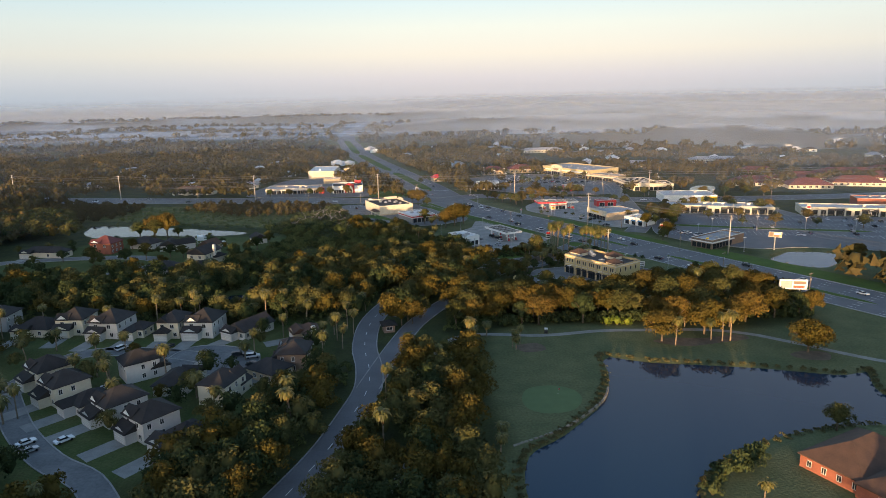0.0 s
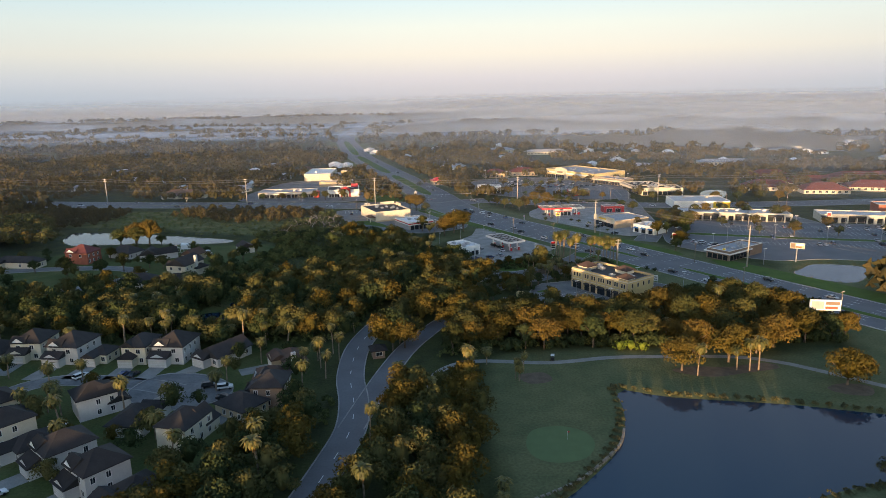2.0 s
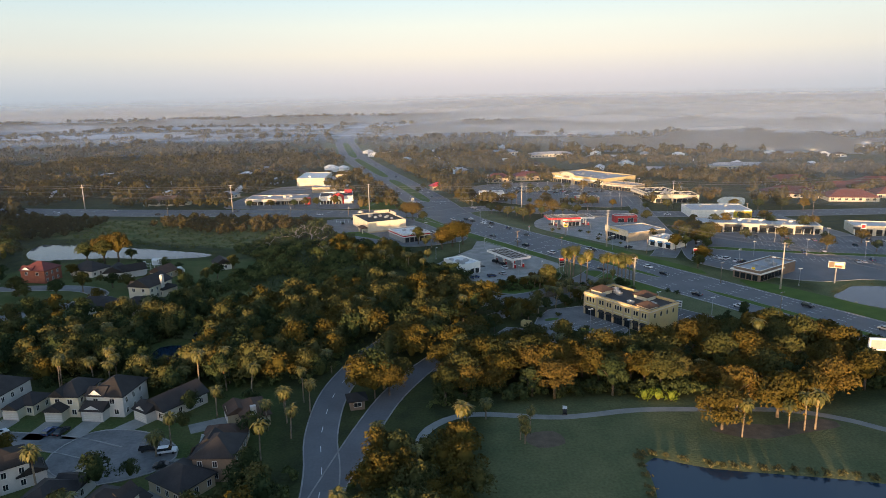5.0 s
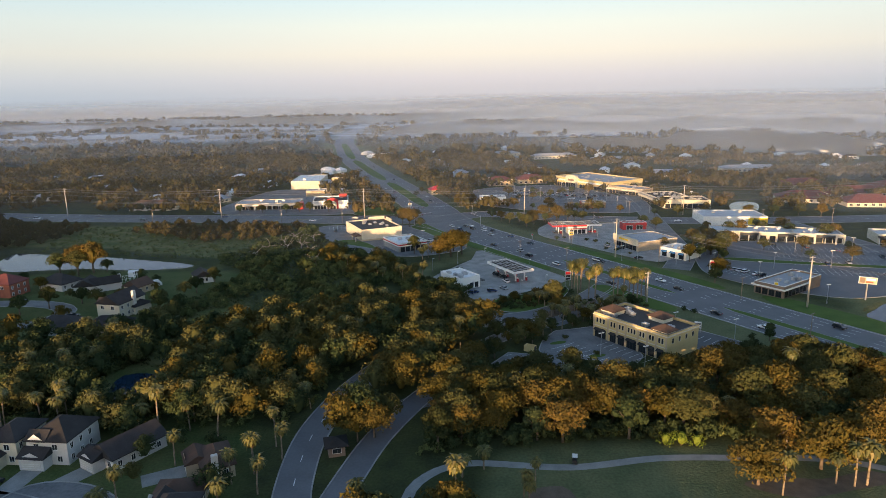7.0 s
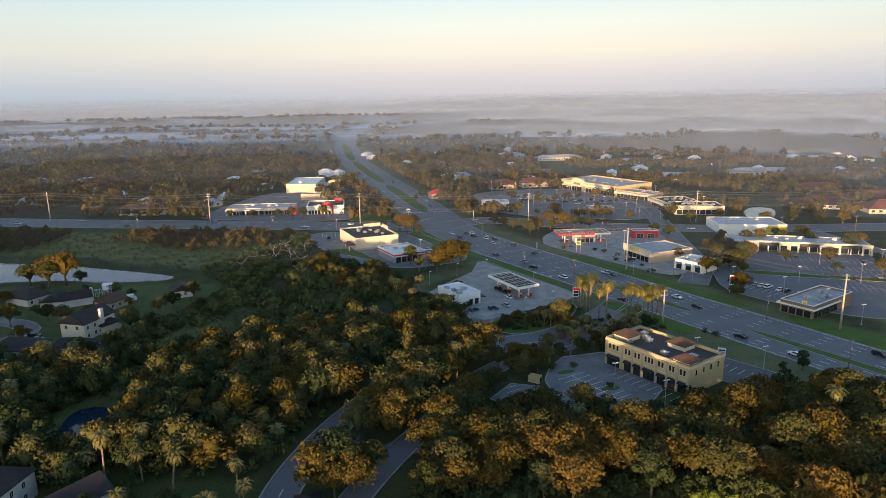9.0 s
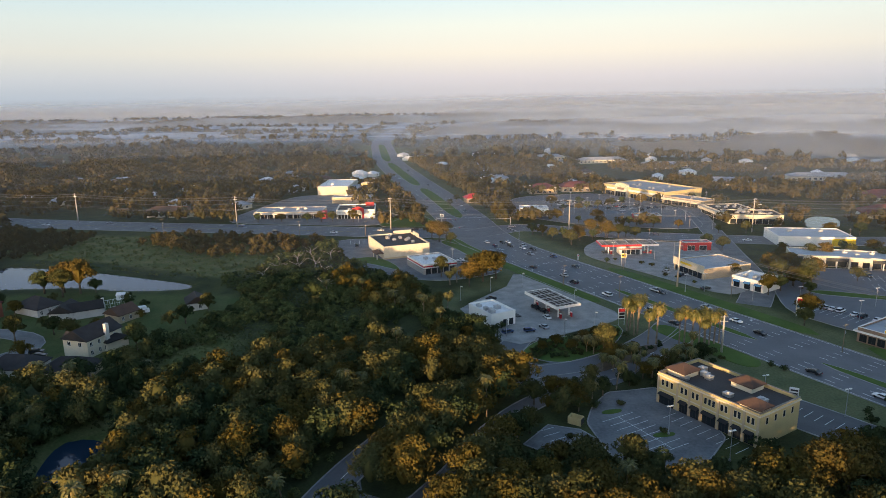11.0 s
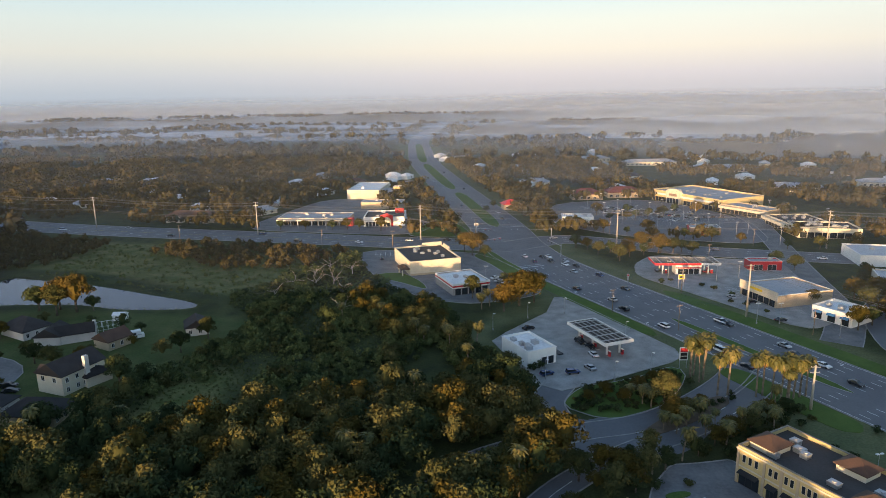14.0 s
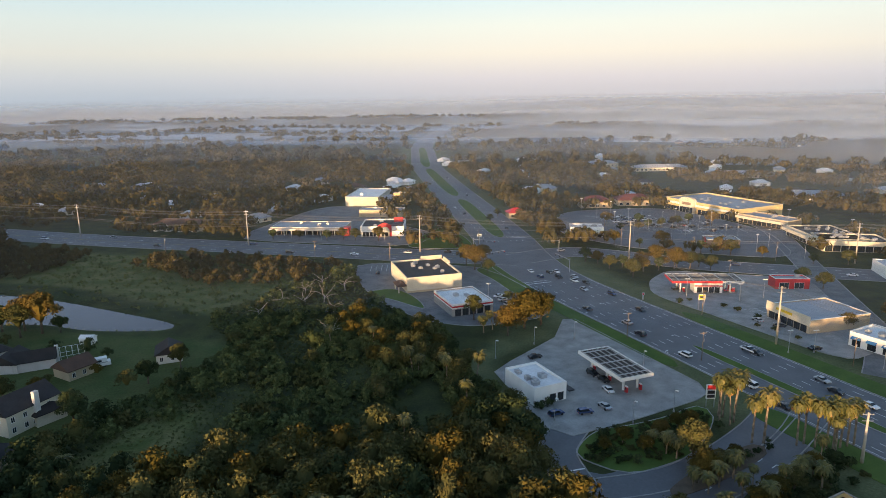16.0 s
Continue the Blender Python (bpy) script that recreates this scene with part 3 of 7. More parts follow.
for u, off, turn in ((along(HIGHWAY, (60, 427)), -1.9, 1), (along(HIGHWAY, (48, 446)), -1.9, 1), (along(HIGHWAY, (38, 462)), -1.9, 1), (along(HIGHWAY, (44, 452)), 12.4, -1), (along(HIGHWAY, (66, 418)), 12.4, -1), (along(HIGHWAY, (95, 371)), -16.6, -1), (along(HIGHWAY, (70, 411)), -16.6, -1)):
    part("lane_arrow", arrow(HIGHWAY, u, off, off < -10, turn), M["paint"], hw, "white painted lane arrow")
for u, off, turn in ((along(DRIVE_B, (52, 328)), -1.7, -1), (along(DRIVE_B, (52, 328)), 1.7, 1), (along(DRIVE_B, (66, 341)), -1.7, -1), (along(DRIVE_B, (66, 341)), 1.7, 1)):
    part("lane_arrow", arrow(DRIVE_B, u, off, False, turn), M["paint"], bpy.data.objects["road_entrance_exit"], "white painted lane arrow")
part("centre_line", dashes(DRIVE_B, 0.0, 0.085, 0.16, 6.0, 0.3, 95, 138), M["paint"], bpy.data.objects["road_entrance_exit"], "white lane line")
part("stop_bar", ribbon(Shape(), np.array([(17, 331), (24, 334)]), -0.25, 0.25, 0.09), M["paint"], bpy.data.objects["road_gas_drive"], "white stop bar")


def stalls(ob, x, y, yaw, n, w=2.7, deep=5.4, both=True):
    """Painted parking bays along a line from (x, y)."""
    s = Shape()
    c, k = math.cos(radians(yaw)), math.sin(radians(yaw))
    for i in range(n + 1):
        a = np.array([x + c * w * i, y + k * w * i])
        d = np.array([-k, c]) * deep
        ribbon(s, np.array([a - (d if both else 0), a + d]), -0.07, 0.07, 0.095)
    if both:
        ribbon(s, np.array([[x, y], [x + c * w * n, y + k * w * n]]), -0.07, 0.07, 0.096)
    part("bay_line", s, M["paint"], ob, "painted parking bay lines")


lot_gas = slab("pavement_fuel_station", np.array([(22.5, 440), (19, 420), (4, 396), (-0.5, 387), (10, 363), (15, 353), (22, 349), (39, 360), (58, 374), (62, 379), (61, 386), (27, 441)]), 0.08, "concrete", "pale stained concrete fuel station forecourt")
lot_y = slab("pavement_office_lot", rounded([(37.3, 293.4), (40.0, 302.6), (45.7, 312.0), (52.2, 313.5), (61.0, 316.2), (71.8, 288.4), (63.2, 275.7), (50.0, 272.1), (41.1, 276.7), (39.5, 282.9)], 0.12), 0.08, "old_asphalt", "worn grey parking lot with painted bays")
lot_y2 = slab("pavement_corner_lot", np.array([(20.2, 281.4), (27.0, 291.7), (35.1, 289.6), (39.3, 284.4), (32.0, 272.8)]), 0.088, "old_asphalt", "patched old parking lot below the entrance road")
lot_y3 = slab("pavement_office_rear", rounded([(75, 320), (86, 324), (116, 290), (112, 280), (93, 288)]), 0.078, "dark_asphalt", "dark parking strip behind the office building")
lot_m = slab("pavement_shop_lot", rounded([(-84, 520), (-20, 520), (-2, 500), (18, 462), (16, 442), (-10, 428), (-30, 432), (-52, 452), (-70, 480)]), 0.075, "old_asphalt", "grey parking lot around the corner shops")
lot_p = slab("pavement_plaza_lot", rounded([(20, 620), (40, 590), (70, 566), (148, 548), (156, 620), (140, 660), (106, 712), (30, 690)]), 0.07, "asphalt", "large grey plaza parking lot")
lot_t = slab("pavement_shops_east", rounded([(64, 500), (62, 478), (84, 448), (112, 408), (128, 420), (134, 470), (138, 512), (100, 516), (76, 520)]), 0.072, "concrete", "pale paved lot around the small shops")
lot_f = slab("pavement_mall_lot", rounded([(128, 388), (142, 366), (170, 345), (200, 350), (330, 300), (420, 380), (330, 420), (160, 462), (138, 430)]), 0.074, "asphalt", "broad grey strip mall parking lot")
lot_w = slab("pavement_west_lot", rounded([(-172, 569), (-60, 560), (-50, 600), (-100, 640), (-110, 700), (-160, 700), (-176, 600)]), 0.071, "old_asphalt", "grey lot along the western shops")
stalls(lot_y, 62, 300, -53.6, 9, both=False, deep=-5.2)
stalls(lot_y, 46.1, 297.0, -57.1, 7)
stalls(lot_y2, 28.3, 290.4, -59.1, 5, both=False, deep=-5.0)
stalls(lot_y3, 85, 319, -50, 13, both=False, deep=-5.0)
for k in range(5):
    stalls(lot_p, 48 + 17 * k, 672 - 3 * k, -52, 26 if k < 3 else 18)
for k in range(4):
    stalls(lot_f, 180, 440 - 17 * k, -14, 44)
stalls(lot_f, 142, 392, -52, 9)
stalls(lot_t, 100, 462, -67, 8)
stalls(lot_m, -6, 470, -58, 9, both=False)
stalls(lot_m, -72, 510, 10, 8)

# ---- morning mist and distance ----
def mist_material(name, lo, hi, top, thin, scale, tint):
    """A flat sheet imitating mist: opacity painted to grow with distance, in drifting banks."""
    m = bpy.data.materials.new(name)
    m.use_nodes = True
    n, l = m.node_tree.nodes, m.node_tree.links
    n.remove(n["Principled BSDF"])
    geo, sep = n.new("ShaderNodeNewGeometry"), n.new("ShaderNodeSeparateXYZ")
    l.new(geo.outputs["Position"], sep.inputs[0])
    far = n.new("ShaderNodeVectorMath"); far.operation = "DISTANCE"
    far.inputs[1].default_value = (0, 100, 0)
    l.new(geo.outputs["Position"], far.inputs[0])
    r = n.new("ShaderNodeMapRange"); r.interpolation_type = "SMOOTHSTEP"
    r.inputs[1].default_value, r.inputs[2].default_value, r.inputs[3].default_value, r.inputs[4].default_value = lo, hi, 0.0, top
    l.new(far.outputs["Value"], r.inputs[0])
    t = n.new("ShaderNodeTexNoise")
    t.inputs["Scale"].default_value, t.inputs["Detail"].default_value = scale, 5
    stretch = n.new("ShaderNodeVectorMath"); stretch.operation = "MULTIPLY"
    stretch.inputs[1].default_value = (0.32, 1.0, 1.0)
    l.new(geo.outputs["Position"], stretch.inputs[0]); l.new(stretch.outputs[0], t.inputs["Vector"])
    k = n.new("ShaderNodeMapRange")
    k.inputs[1].default_value, k.inputs[2].default_value, k.inputs[3].default_value = 0.36, 0.62, thin
    l.new(t.outputs[0], k.inputs[0])
    mul = n.new("ShaderNodeMath"); mul.operation = "MULTIPLY"
    l.new(r.outputs[0], mul.inputs[0]); l.new(k.outputs[0], mul.inputs[1])
    end = n.new("ShaderNodeMapRange")
    end.inputs[1].default_value, end.inputs[2].default_value, end.inputs[3].default_value, end.inputs[4].default_value = 2300, 3200, 1.0, 0.0
    l.new(sep.outputs[1], end.inputs[0])
    start = n.new("ShaderNodeMapRange")
    start.inputs[1].default_value, start.inputs[2].default_value = 980, 1250
    l.new(sep.outputs[1], start.inputs[0])
    for k in (end, start):
        cut = n.new("ShaderNodeMath"); cut.operation = "MULTIPLY"
        l.new(mul.outputs[0], cut.inputs[0]); l.new(k.outputs[0], cut.inputs[1])
        mul = cut
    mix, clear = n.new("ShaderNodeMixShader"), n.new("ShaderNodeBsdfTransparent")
    # bluish colour and a fixed sunward normal imitate mist lit by the sky
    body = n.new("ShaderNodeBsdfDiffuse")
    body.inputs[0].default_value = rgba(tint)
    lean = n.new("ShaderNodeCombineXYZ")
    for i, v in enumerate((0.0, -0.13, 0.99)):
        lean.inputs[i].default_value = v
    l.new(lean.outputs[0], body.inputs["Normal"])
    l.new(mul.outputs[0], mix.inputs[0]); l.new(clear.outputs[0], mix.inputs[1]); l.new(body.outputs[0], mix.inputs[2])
    l.new(mix.outputs[0], n["Material Output"].inputs[0])
    return m


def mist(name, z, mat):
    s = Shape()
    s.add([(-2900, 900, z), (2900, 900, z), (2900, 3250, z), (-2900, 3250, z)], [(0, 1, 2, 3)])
    ob = tagged(part(name, s, mat), "flat sheet imitating pale morning mist, painted denser with distance", "mist", kind="structure")
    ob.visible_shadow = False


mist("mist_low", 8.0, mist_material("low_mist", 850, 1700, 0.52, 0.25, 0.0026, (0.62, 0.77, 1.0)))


def bank_material(name, density, scale, top):
    """An upright sheet painted as haze: densest near the ground, ragged along its length, thinning out above."""
    m = bpy.data.materials.new(name)
    m.use_nodes = True
    n, l = m.node_tree.nodes, m.node_tree.links
    n.remove(n["Principled BSDF"])
    geo, sep, t = n.new("ShaderNodeNewGeometry"), n.new("ShaderNodeSeparateXYZ"), n.new("ShaderNodeTexNoise")
    l.new(geo.outputs["Position"], sep.inputs[0])
    t.inputs["Scale"].default_value, t.inputs["Detail"].default_value = scale, 4
    flat = n.new("ShaderNodeVectorMath"); flat.operation = "MULTIPLY"
    flat.inputs[1].default_value = (1.0, 1.0, 4.0)
    l.new(geo.outputs["Position"], flat.inputs[0]); l.new(flat.outputs[0], t.inputs["Vector"])
    k = n.new("ShaderNodeMapRange")
    k.inputs[1].default_value, k.inputs[2].default_value, k.inputs[3].default_value, k.inputs[4].default_value = 0.3, 0.7, 0.7 * density, 1.2 * density
    l.new(t.outputs[0], k.inputs[0])
    up = n.new("ShaderNodeMapRange"); up.interpolation_type = "SMOOTHSTEP"
    up.inputs[1].default_value, up.inputs[2].default_value, up.inputs[3].default_value, up.inputs[4].default_value = 10, top, 1.0, 0.0
    l.new(sep.outputs[2], up.inputs[0])
    mul = n.new("ShaderNodeMath"); mul.operation = "MULTIPLY"
    l.new(k.outputs[0], mul.inputs[0]); l.new(up.outputs[0], mul.inputs[1])
    east = n.new("ShaderNodeMapRange")
    east.inputs[1].default_value, east.inputs[2].default_value, east.inputs[3].default_value, east.inputs[4].default_value = -250, 350, 0.45, 1.3
    l.new(sep.outputs[0], east.inputs[0])
    more = n.new("ShaderNodeMath"); more.operation = "MULTIPLY"
    l.new(mul.outputs[0], more.inputs[0]); l.new(east.outputs[0], more.inputs[1])
    mul = more
    # the haze's brightness is put into a bluish colour and a tilted normal
    mix, clear, body = n.new("ShaderNodeMixShader"), n.new("ShaderNodeBsdfTransparent"), n.new("ShaderNodeBsdfDiffuse")
    body.inputs[0].default_value = (0.62, 0.77, 1.0, 1)
    lean = n.new("ShaderNodeCombineXYZ")
    for i, v in enumerate((0.0, -0.13, 0.99)):
        lean.inputs[i].default_value = v
    l.new(lean.outputs[0], body.inputs["Normal"])
    l.new(mul.outputs[0], mix.inputs[0]); l.new(clear.outputs[0], mix.inputs[1]); l.new(body.outputs[0], mix.inputs[2])
    l.new(mix.outputs[0], n["Material Output"].inputs[0])
    return m


# thin even sheets imitating haze first, then ragged low banks with treetops rising out of them
for r, density, top in ((440, 0.05, 150), (600, 0.075, 150), (780, 0.11, 140), (1060, 0.28, 90), (1450, 0.55, 70), (2100, 0.9, 75), (3050, 2.6, 95)):
    arc = [(r * math.sin(a) * 1.15, r * math.cos(a)) for a in np.linspace(-1.25, 1.25, 40)]
    s = Shape().add([(x, y, 0.2) for x, y in arc] + [(x, y, top + 1) for x, y in arc], [(i, i + 1, 41 + i, 40 + i) for i in range(39)])
    ob = tagged(part("mist_bank", s, bank_material("mist_bank", density, 0.004, top)), "sheer upright sheet standing in for morning haze and mist", "mist", kind="structure")
    ob.visible_shadow = False


def backdrop_material():
    """Bands of hazy morning sky by height, cooler to one side, thinning out above."""
    m = bpy.data.materials.new("far_haze")
    m.use_nodes = True
    n, l = m.node_tree.nodes, m.node_tree.links
    n.remove(n["Principled BSDF"])
    geo, sep = n.new("ShaderNodeNewGeometry"), n.new("ShaderNodeSeparateXYZ")
    l.new(geo.outputs["Position"], sep.inputs[0])
    up = n.new("ShaderNodeMapRange")
    up.inputs[1].default_value, up.inputs[2].default_value = 0, 3200
    l.new(sep.outputs[2], up.inputs[0])
    sides = []
    for bands in (((0, (0.43, 0.49, 0.56)), (90, (0.50, 0.56, 0.63)), (200, (0.63, 0.66, 0.69)), (360, (0.80, 0.79, 0.71)), (540, (0.77, 0.84, 0.79)), (700, (0.66, 0.82, 0.85)), (1000, (0.52, 0.66, 0.86)), (1800, (0.46, 0.57, 0.74)), (3200, (0.32, 0.42, 0.60))),
                  ((0, (0.58, 0.57, 0.59)), (90, (0.66, 0.63, 0.65)), (200, (0.80, 0.74, 0.74)), (360, (1.01, 0.92, 0.77)), (540, (0.96, 0.98, 0.86)), (700, (0.80, 0.94, 0.93)), (1000, (0.58, 0.70, 0.86)), (1800, (0.48, 0.58, 0.74)), (3200, (0.32, 0.42, 0.60)))):
        r = n.new("ShaderNodeValToRGB")
        while len(r.color_ramp.elements) < len(bands):
            r.color_ramp.elements.new(0.5)
        for e, (at, c) in zip(r.color_ramp.elements, bands):
            e.position, e.color = at / 3200, rgba(c)
        l.new(up.outputs[0], r.inputs[0])
        sides.append(r)
    off = n.new("ShaderNodeMath"); off.operation = "SUBTRACT"
    l.new(sep.outputs[0], off.inputs[0]); off.inputs[1].default_value = 500
    dist = n.new("ShaderNodeMath"); dist.operation = "ABSOLUTE"
    l.new(off.outputs[0], dist.inputs[0])
    side = n.new("ShaderNodeMapRange"); side.interpolation_type = "SMOOTHSTEP"
    side.inputs[1].default_value, side.inputs[2].default_value, side.inputs[3].default_value, side.inputs[4].default_value = 300, 3400, 1.0, 0.0
    l.new(dist.outputs[0], side.inputs[0])
    tint = n.new("ShaderNodeMix"); tint.data_type = "RGBA"
    l.new(sides[0].outputs[0], tint.inputs[6]); l.new(sides[1].outputs[0], tint.inputs[7])
    l.new(side.outputs[0], tint.inputs[0])
    fade = n.new("ShaderNodeMapRange"); fade.interpolation_type = "SMOOTHSTEP"
    fade.inputs[1].default_value, fade.inputs[2].default_value, fade.inputs[3].default_value, fade.inputs[4].default_value = 1800, 3400, 1.0, 0.0
    l.new(sep.outputs[2], fade.inputs[0])
    glow, clear, mix = n.new("ShaderNodeEmission"), n.new("ShaderNodeBsdfTransparent"), n.new("ShaderNodeMixShader")
    glow.inputs[1].default_value = HAZE
    l.new(tint.outputs[2], glow.inputs[0])
    l.new(fade.outputs[0], mix.inputs[0]); l.new(clear.outputs[0], mix.inputs[1]); l.new(glow.outputs[0], mix.inputs[2])
    l.new(mix.outputs[0], n["Material Output"].inputs[0])
    return m


HAZE = 0.204         # one over two to the exposure
s = Shape()
bow = [(4750 * math.sin(a), 4750 * math.cos(a)) for a in np.linspace(-1.5, 1.5, 60)]
s.add([(x, y, -5) for x, y in bow] + [(x, y, 3400) for x, y in bow], [(i, i + 1, 61 + i, 60 + i) for i in range(59)])
ob = tagged(part("backdrop_haze", s, backdrop_material()), "pale hazy sky hiding the far horizon", "backdrop", kind="structure")
ob.visible_shadow = False

# ---- buildings ----


def local(x, y, yaw):
    return pose(x, y, 0, 0, 0, yaw)


def keep(m, x0, y0, x1, y1, r=3.0):
    loop = np.array([(m @ Vector((x, y, 0)))[:2] for x, y in ((x0 - r, y0 - r), (x1 + r, y0 - r), (x1 + r, y1 + r), (x0 - r, y1 + r))])
    PAVED.append(loop)


def window(parent, x, y, z, w, h, side="front", frame_mat="trim", bars=1):
    """A framed pane let 3 cm proud of a wall; side is the wall it looks out of."""
    s, g, v = Shape(), Shape(), Shape()
    f = 0.09
    if side in ("front", "back"):
        k = -1 if side == "front" else 1
        ya, yb, yg = sorted((y, y + k * 0.08)) + [y + k * 0.04]
        s.box(x - w / 2 - f, ya, z - f, x + w / 2 + f, yb, z).box(x - w / 2 - f, ya, z + h, x + w / 2 + f, yb, z + h + f)
        s.box(x - w / 2 - f, ya, z, x - w / 2, yb, z + h).box(x + w / 2, ya, z, x + w / 2 + f, yb, z + h)
        for i in range(bars):
            c = x - w / 2 + w * (i + 1) / (bars + 1)
            v.box(c - 0.03, ya, z, c + 0.03, yb, z + h)
        g.box(x - w / 2, *sorted((y, yg))[:1], z, x + w / 2, sorted((y, yg))[1], z + h)
    else:
        k = -1 if side == "left" else 1
        xa, xb, xg = sorted((x, x + k * 0.08)) + [x + k * 0.04]
        s.box(xa, y - w / 2 - f, z - f, xb, y + w / 2 + f, z).box(xa, y - w / 2 - f, z + h, xb, y + w / 2 + f, z + h + f)
        s.box(xa, y - w / 2 - f, z, xb, y - w / 2, z + h).box(xa, y + w / 2, z, xb, y + w / 2 + f, z + h)
        for i in range(bars):
            c = y - w / 2 + w * (i + 1) / (bars + 1)
            v.box(xa, c - 0.03, z, xb, c + 0.03, z + h)
        lo, hi = sorted((x, xg))
        g.box(lo, y - w / 2, z, hi, y + w / 2, z + h)
    if bars == 1:
        s.add(v.v, v.f)
    ob = part("window", s, M[frame_mat], parent)
    part("pane", g, M["glass"], ob, "dark glass pane")
    if bars > 1:
        part("mullion", v, M[frame_mat], ob)
    return ob


def rooftop_unit(parent, x, y, z, w=2.0, d=1.6, h=1.1):
    s = Shape().box(x - w / 2, y - d / 2, z, x + w / 2, y + d / 2, z + h * 0.8)
    s.box(x - w / 2 - 0.08, y - d / 2 - 0.08, z + h * 0.8, x + w / 2 + 0.08, y + d / 2 + 0.08, z + h)
    s.tube((x, y, z + h), (x, y, z + h + 0.25), 0.5, 0.5, 10)
    s.box(x - w * 0.7, y - 0.2, z, x - w / 2, y + 0.2, z + 0.4)
    part("air_unit", s, M["metal"], parent, "grey metal rooftop air unit")


def hip(s, x0, y0, x1, y1, z, rise, over=0.5, gable=False):
    """A hip or gable roof with an eaves thickness over the rectangle; the ridge runs along the longer side."""
    x0, y0, x1, y1 = x0 - over, y0 - over, x1 + over, y1 + over
    w, d = x1 - x0, y1 - y0
    if w >= d:
        k = 0.0 if gable else d / 2
        r0, r1 = (x0 + k, (y0 + y1) / 2, z + rise), (x1 - k, (y0 + y1) / 2, z + rise)
        top = [(0, 1, 5, 4), (1, 2, 5), (2, 3, 4, 5), (3, 0, 4)]
    else:
        k = 0.0 if gable else w / 2
        r0, r1 = ((x0 + x1) / 2, y0 + k, z + rise), ((x0 + x1) / 2, y1 - k, z + rise)
        top = [(0, 1, 4), (1, 2, 5, 4), (2, 3, 5), (3, 0, 4, 5)]
    s.add([(x0, y0, z), (x1, y0, z), (x1, y1, z), (x0, y1, z), r0, r1], top)
    s.box(x0, y0, z - 0.22, x1, y1, z - 0.001)
    return s


def flat_building(name, x, y, yaw, w, d, h, wall, roof, label, category="shop", units=3, parapet=0.8, cap="trim", seed=0):
    rnd = random.Random(seed)
    m = local(x, y, yaw)
    b = thing(name, m, label, category)
    for x0, y0, x1, y1 in ((0, 0, w, 0.3), (0, d - 0.3, w, d), (0, 0.3, 0.3, d - 0.3), (w - 0.3, 0.3, w, d - 0.3)):
        part("wall", Shape().box(x0, y0, 0, x1, y1, h), M[wall], b)
    part("roof", Shape().box(0.3, 0.3, h - parapet - 0.3, w - 0.3, d - 0.3, h - parapet), M[roof], b)
    part("parapet_cap", Shape().ring(-0.08, -0.08, w + 0.08, d + 0.08, 0.46, h, h + 0.14), M[cap], b, "parapet coping")
    for i in range(units):
        rooftop_unit(b, rnd.uniform(0.15, 0.85) * w, rnd.uniform(0.2, 0.8) * d, h - parapet, rnd.uniform(1.3, 2.4), rnd.uniform(1.2, 2.0), rnd.uniform(0.8, 1.3))
    keep(m, 0, 0, w, d)
    return b


def shopfront(b, x0, x1, y, z1, n, frame_mat="dark"):
    """Glazed bays along the front wall between x0 and x1."""
    step = (x1 - x0) / n
    for i in range(n):
        window(b, x0 + step * (i + 0.5), y, 0.25, step - 0.5, z1 - 0.25, "front", frame_mat, 2)


# yellow office building
yb = flat_building("office_building", 58.6, 307.0, -53.6, 30.5, 17.0, 9.0, "yellow_wall", "dark_roof", "two-storey yellow stucco office building with a dark flat roof", "office building", 7, 0.9, "stone", 3)
for i, x in enumerate((1.7, 3.2, 4.7, 8.0, 9.3, 11.6, 12.9, 15.4, 16.6, 17.8, 20.2, 21.4, 24.0, 25.1, 27.6, 28.8)):
    window(yb, x, 0, 5.6, 0.75, 1.7, "front", "cream_wall", 0)
for x0, x1 in ((0.9, 5.6), (7.6, 10.0), (11.2, 13.6), (14.8, 18.6), (19.8, 22.4), (23.6, 25.8), (27.0, 29.4)):
    window(yb, (x0 + x1) / 2, 0, 0.2, x1 - x0, 3.0, "front", "dark", 2)
    part("awning", Shape().add([(x0, 0, 3.6), (x1, 0, 3.6), (x1, -1.1, 3.1), (x0, -1.1, 3.1), (x0, -1.1, 2.95), (x1, -1.1, 2.95)], [(3, 2, 1, 0), (4, 5, 2, 3)]), M["dark"], yb, "dark green awning")
for x in (0.25, 6.6, 10.6, 14.2, 19.2, 23.0, 26.4, 30.2):
    part("pilaster", Shape().box(x - 0.3, -0.2, 0, x + 0.3, 0.0, 8.2), M["tan_wall"], yb, "tan stucco pilaster")
part("cornice", Shape().ring(-0.25, -0.25, 30.75, 17.25, 0.25, 8.15, 8.5), M["cream_wall"], yb, "cream cornice band")
part("string_course", Shape().box(-0.1, -0.12, 4.3, 30.6, 0, 4.6), M["cream_wall"], yb, "cream string course")
for i in range(4):
    window(yb, 30.5, 3 + 3.6 * i, 5.6, 0.9, 1.7, "right", "cream_wall", 0)
for x0, y0, x1, y1, r in ((0.6, 3.0, 6.2, 9.0, 1.7), (15.5, 10.2, 21.5, 15.5, 1.7), (24.6, 0.4, 30.0, 5.2, 1.6)):
    s = Shape().ring(x0, y0, x1, y1, 0.25, 8.1, 9.6)
    tower = part("roof_tower", s, M["cream_wall"], yb, "cream roof tower")
    part("tower_roof", hip(Shape(), x0, y0, x1, y1, 9.8, r, 0.5), M["brown_shingle"], tower, "dark brown hipped roof")

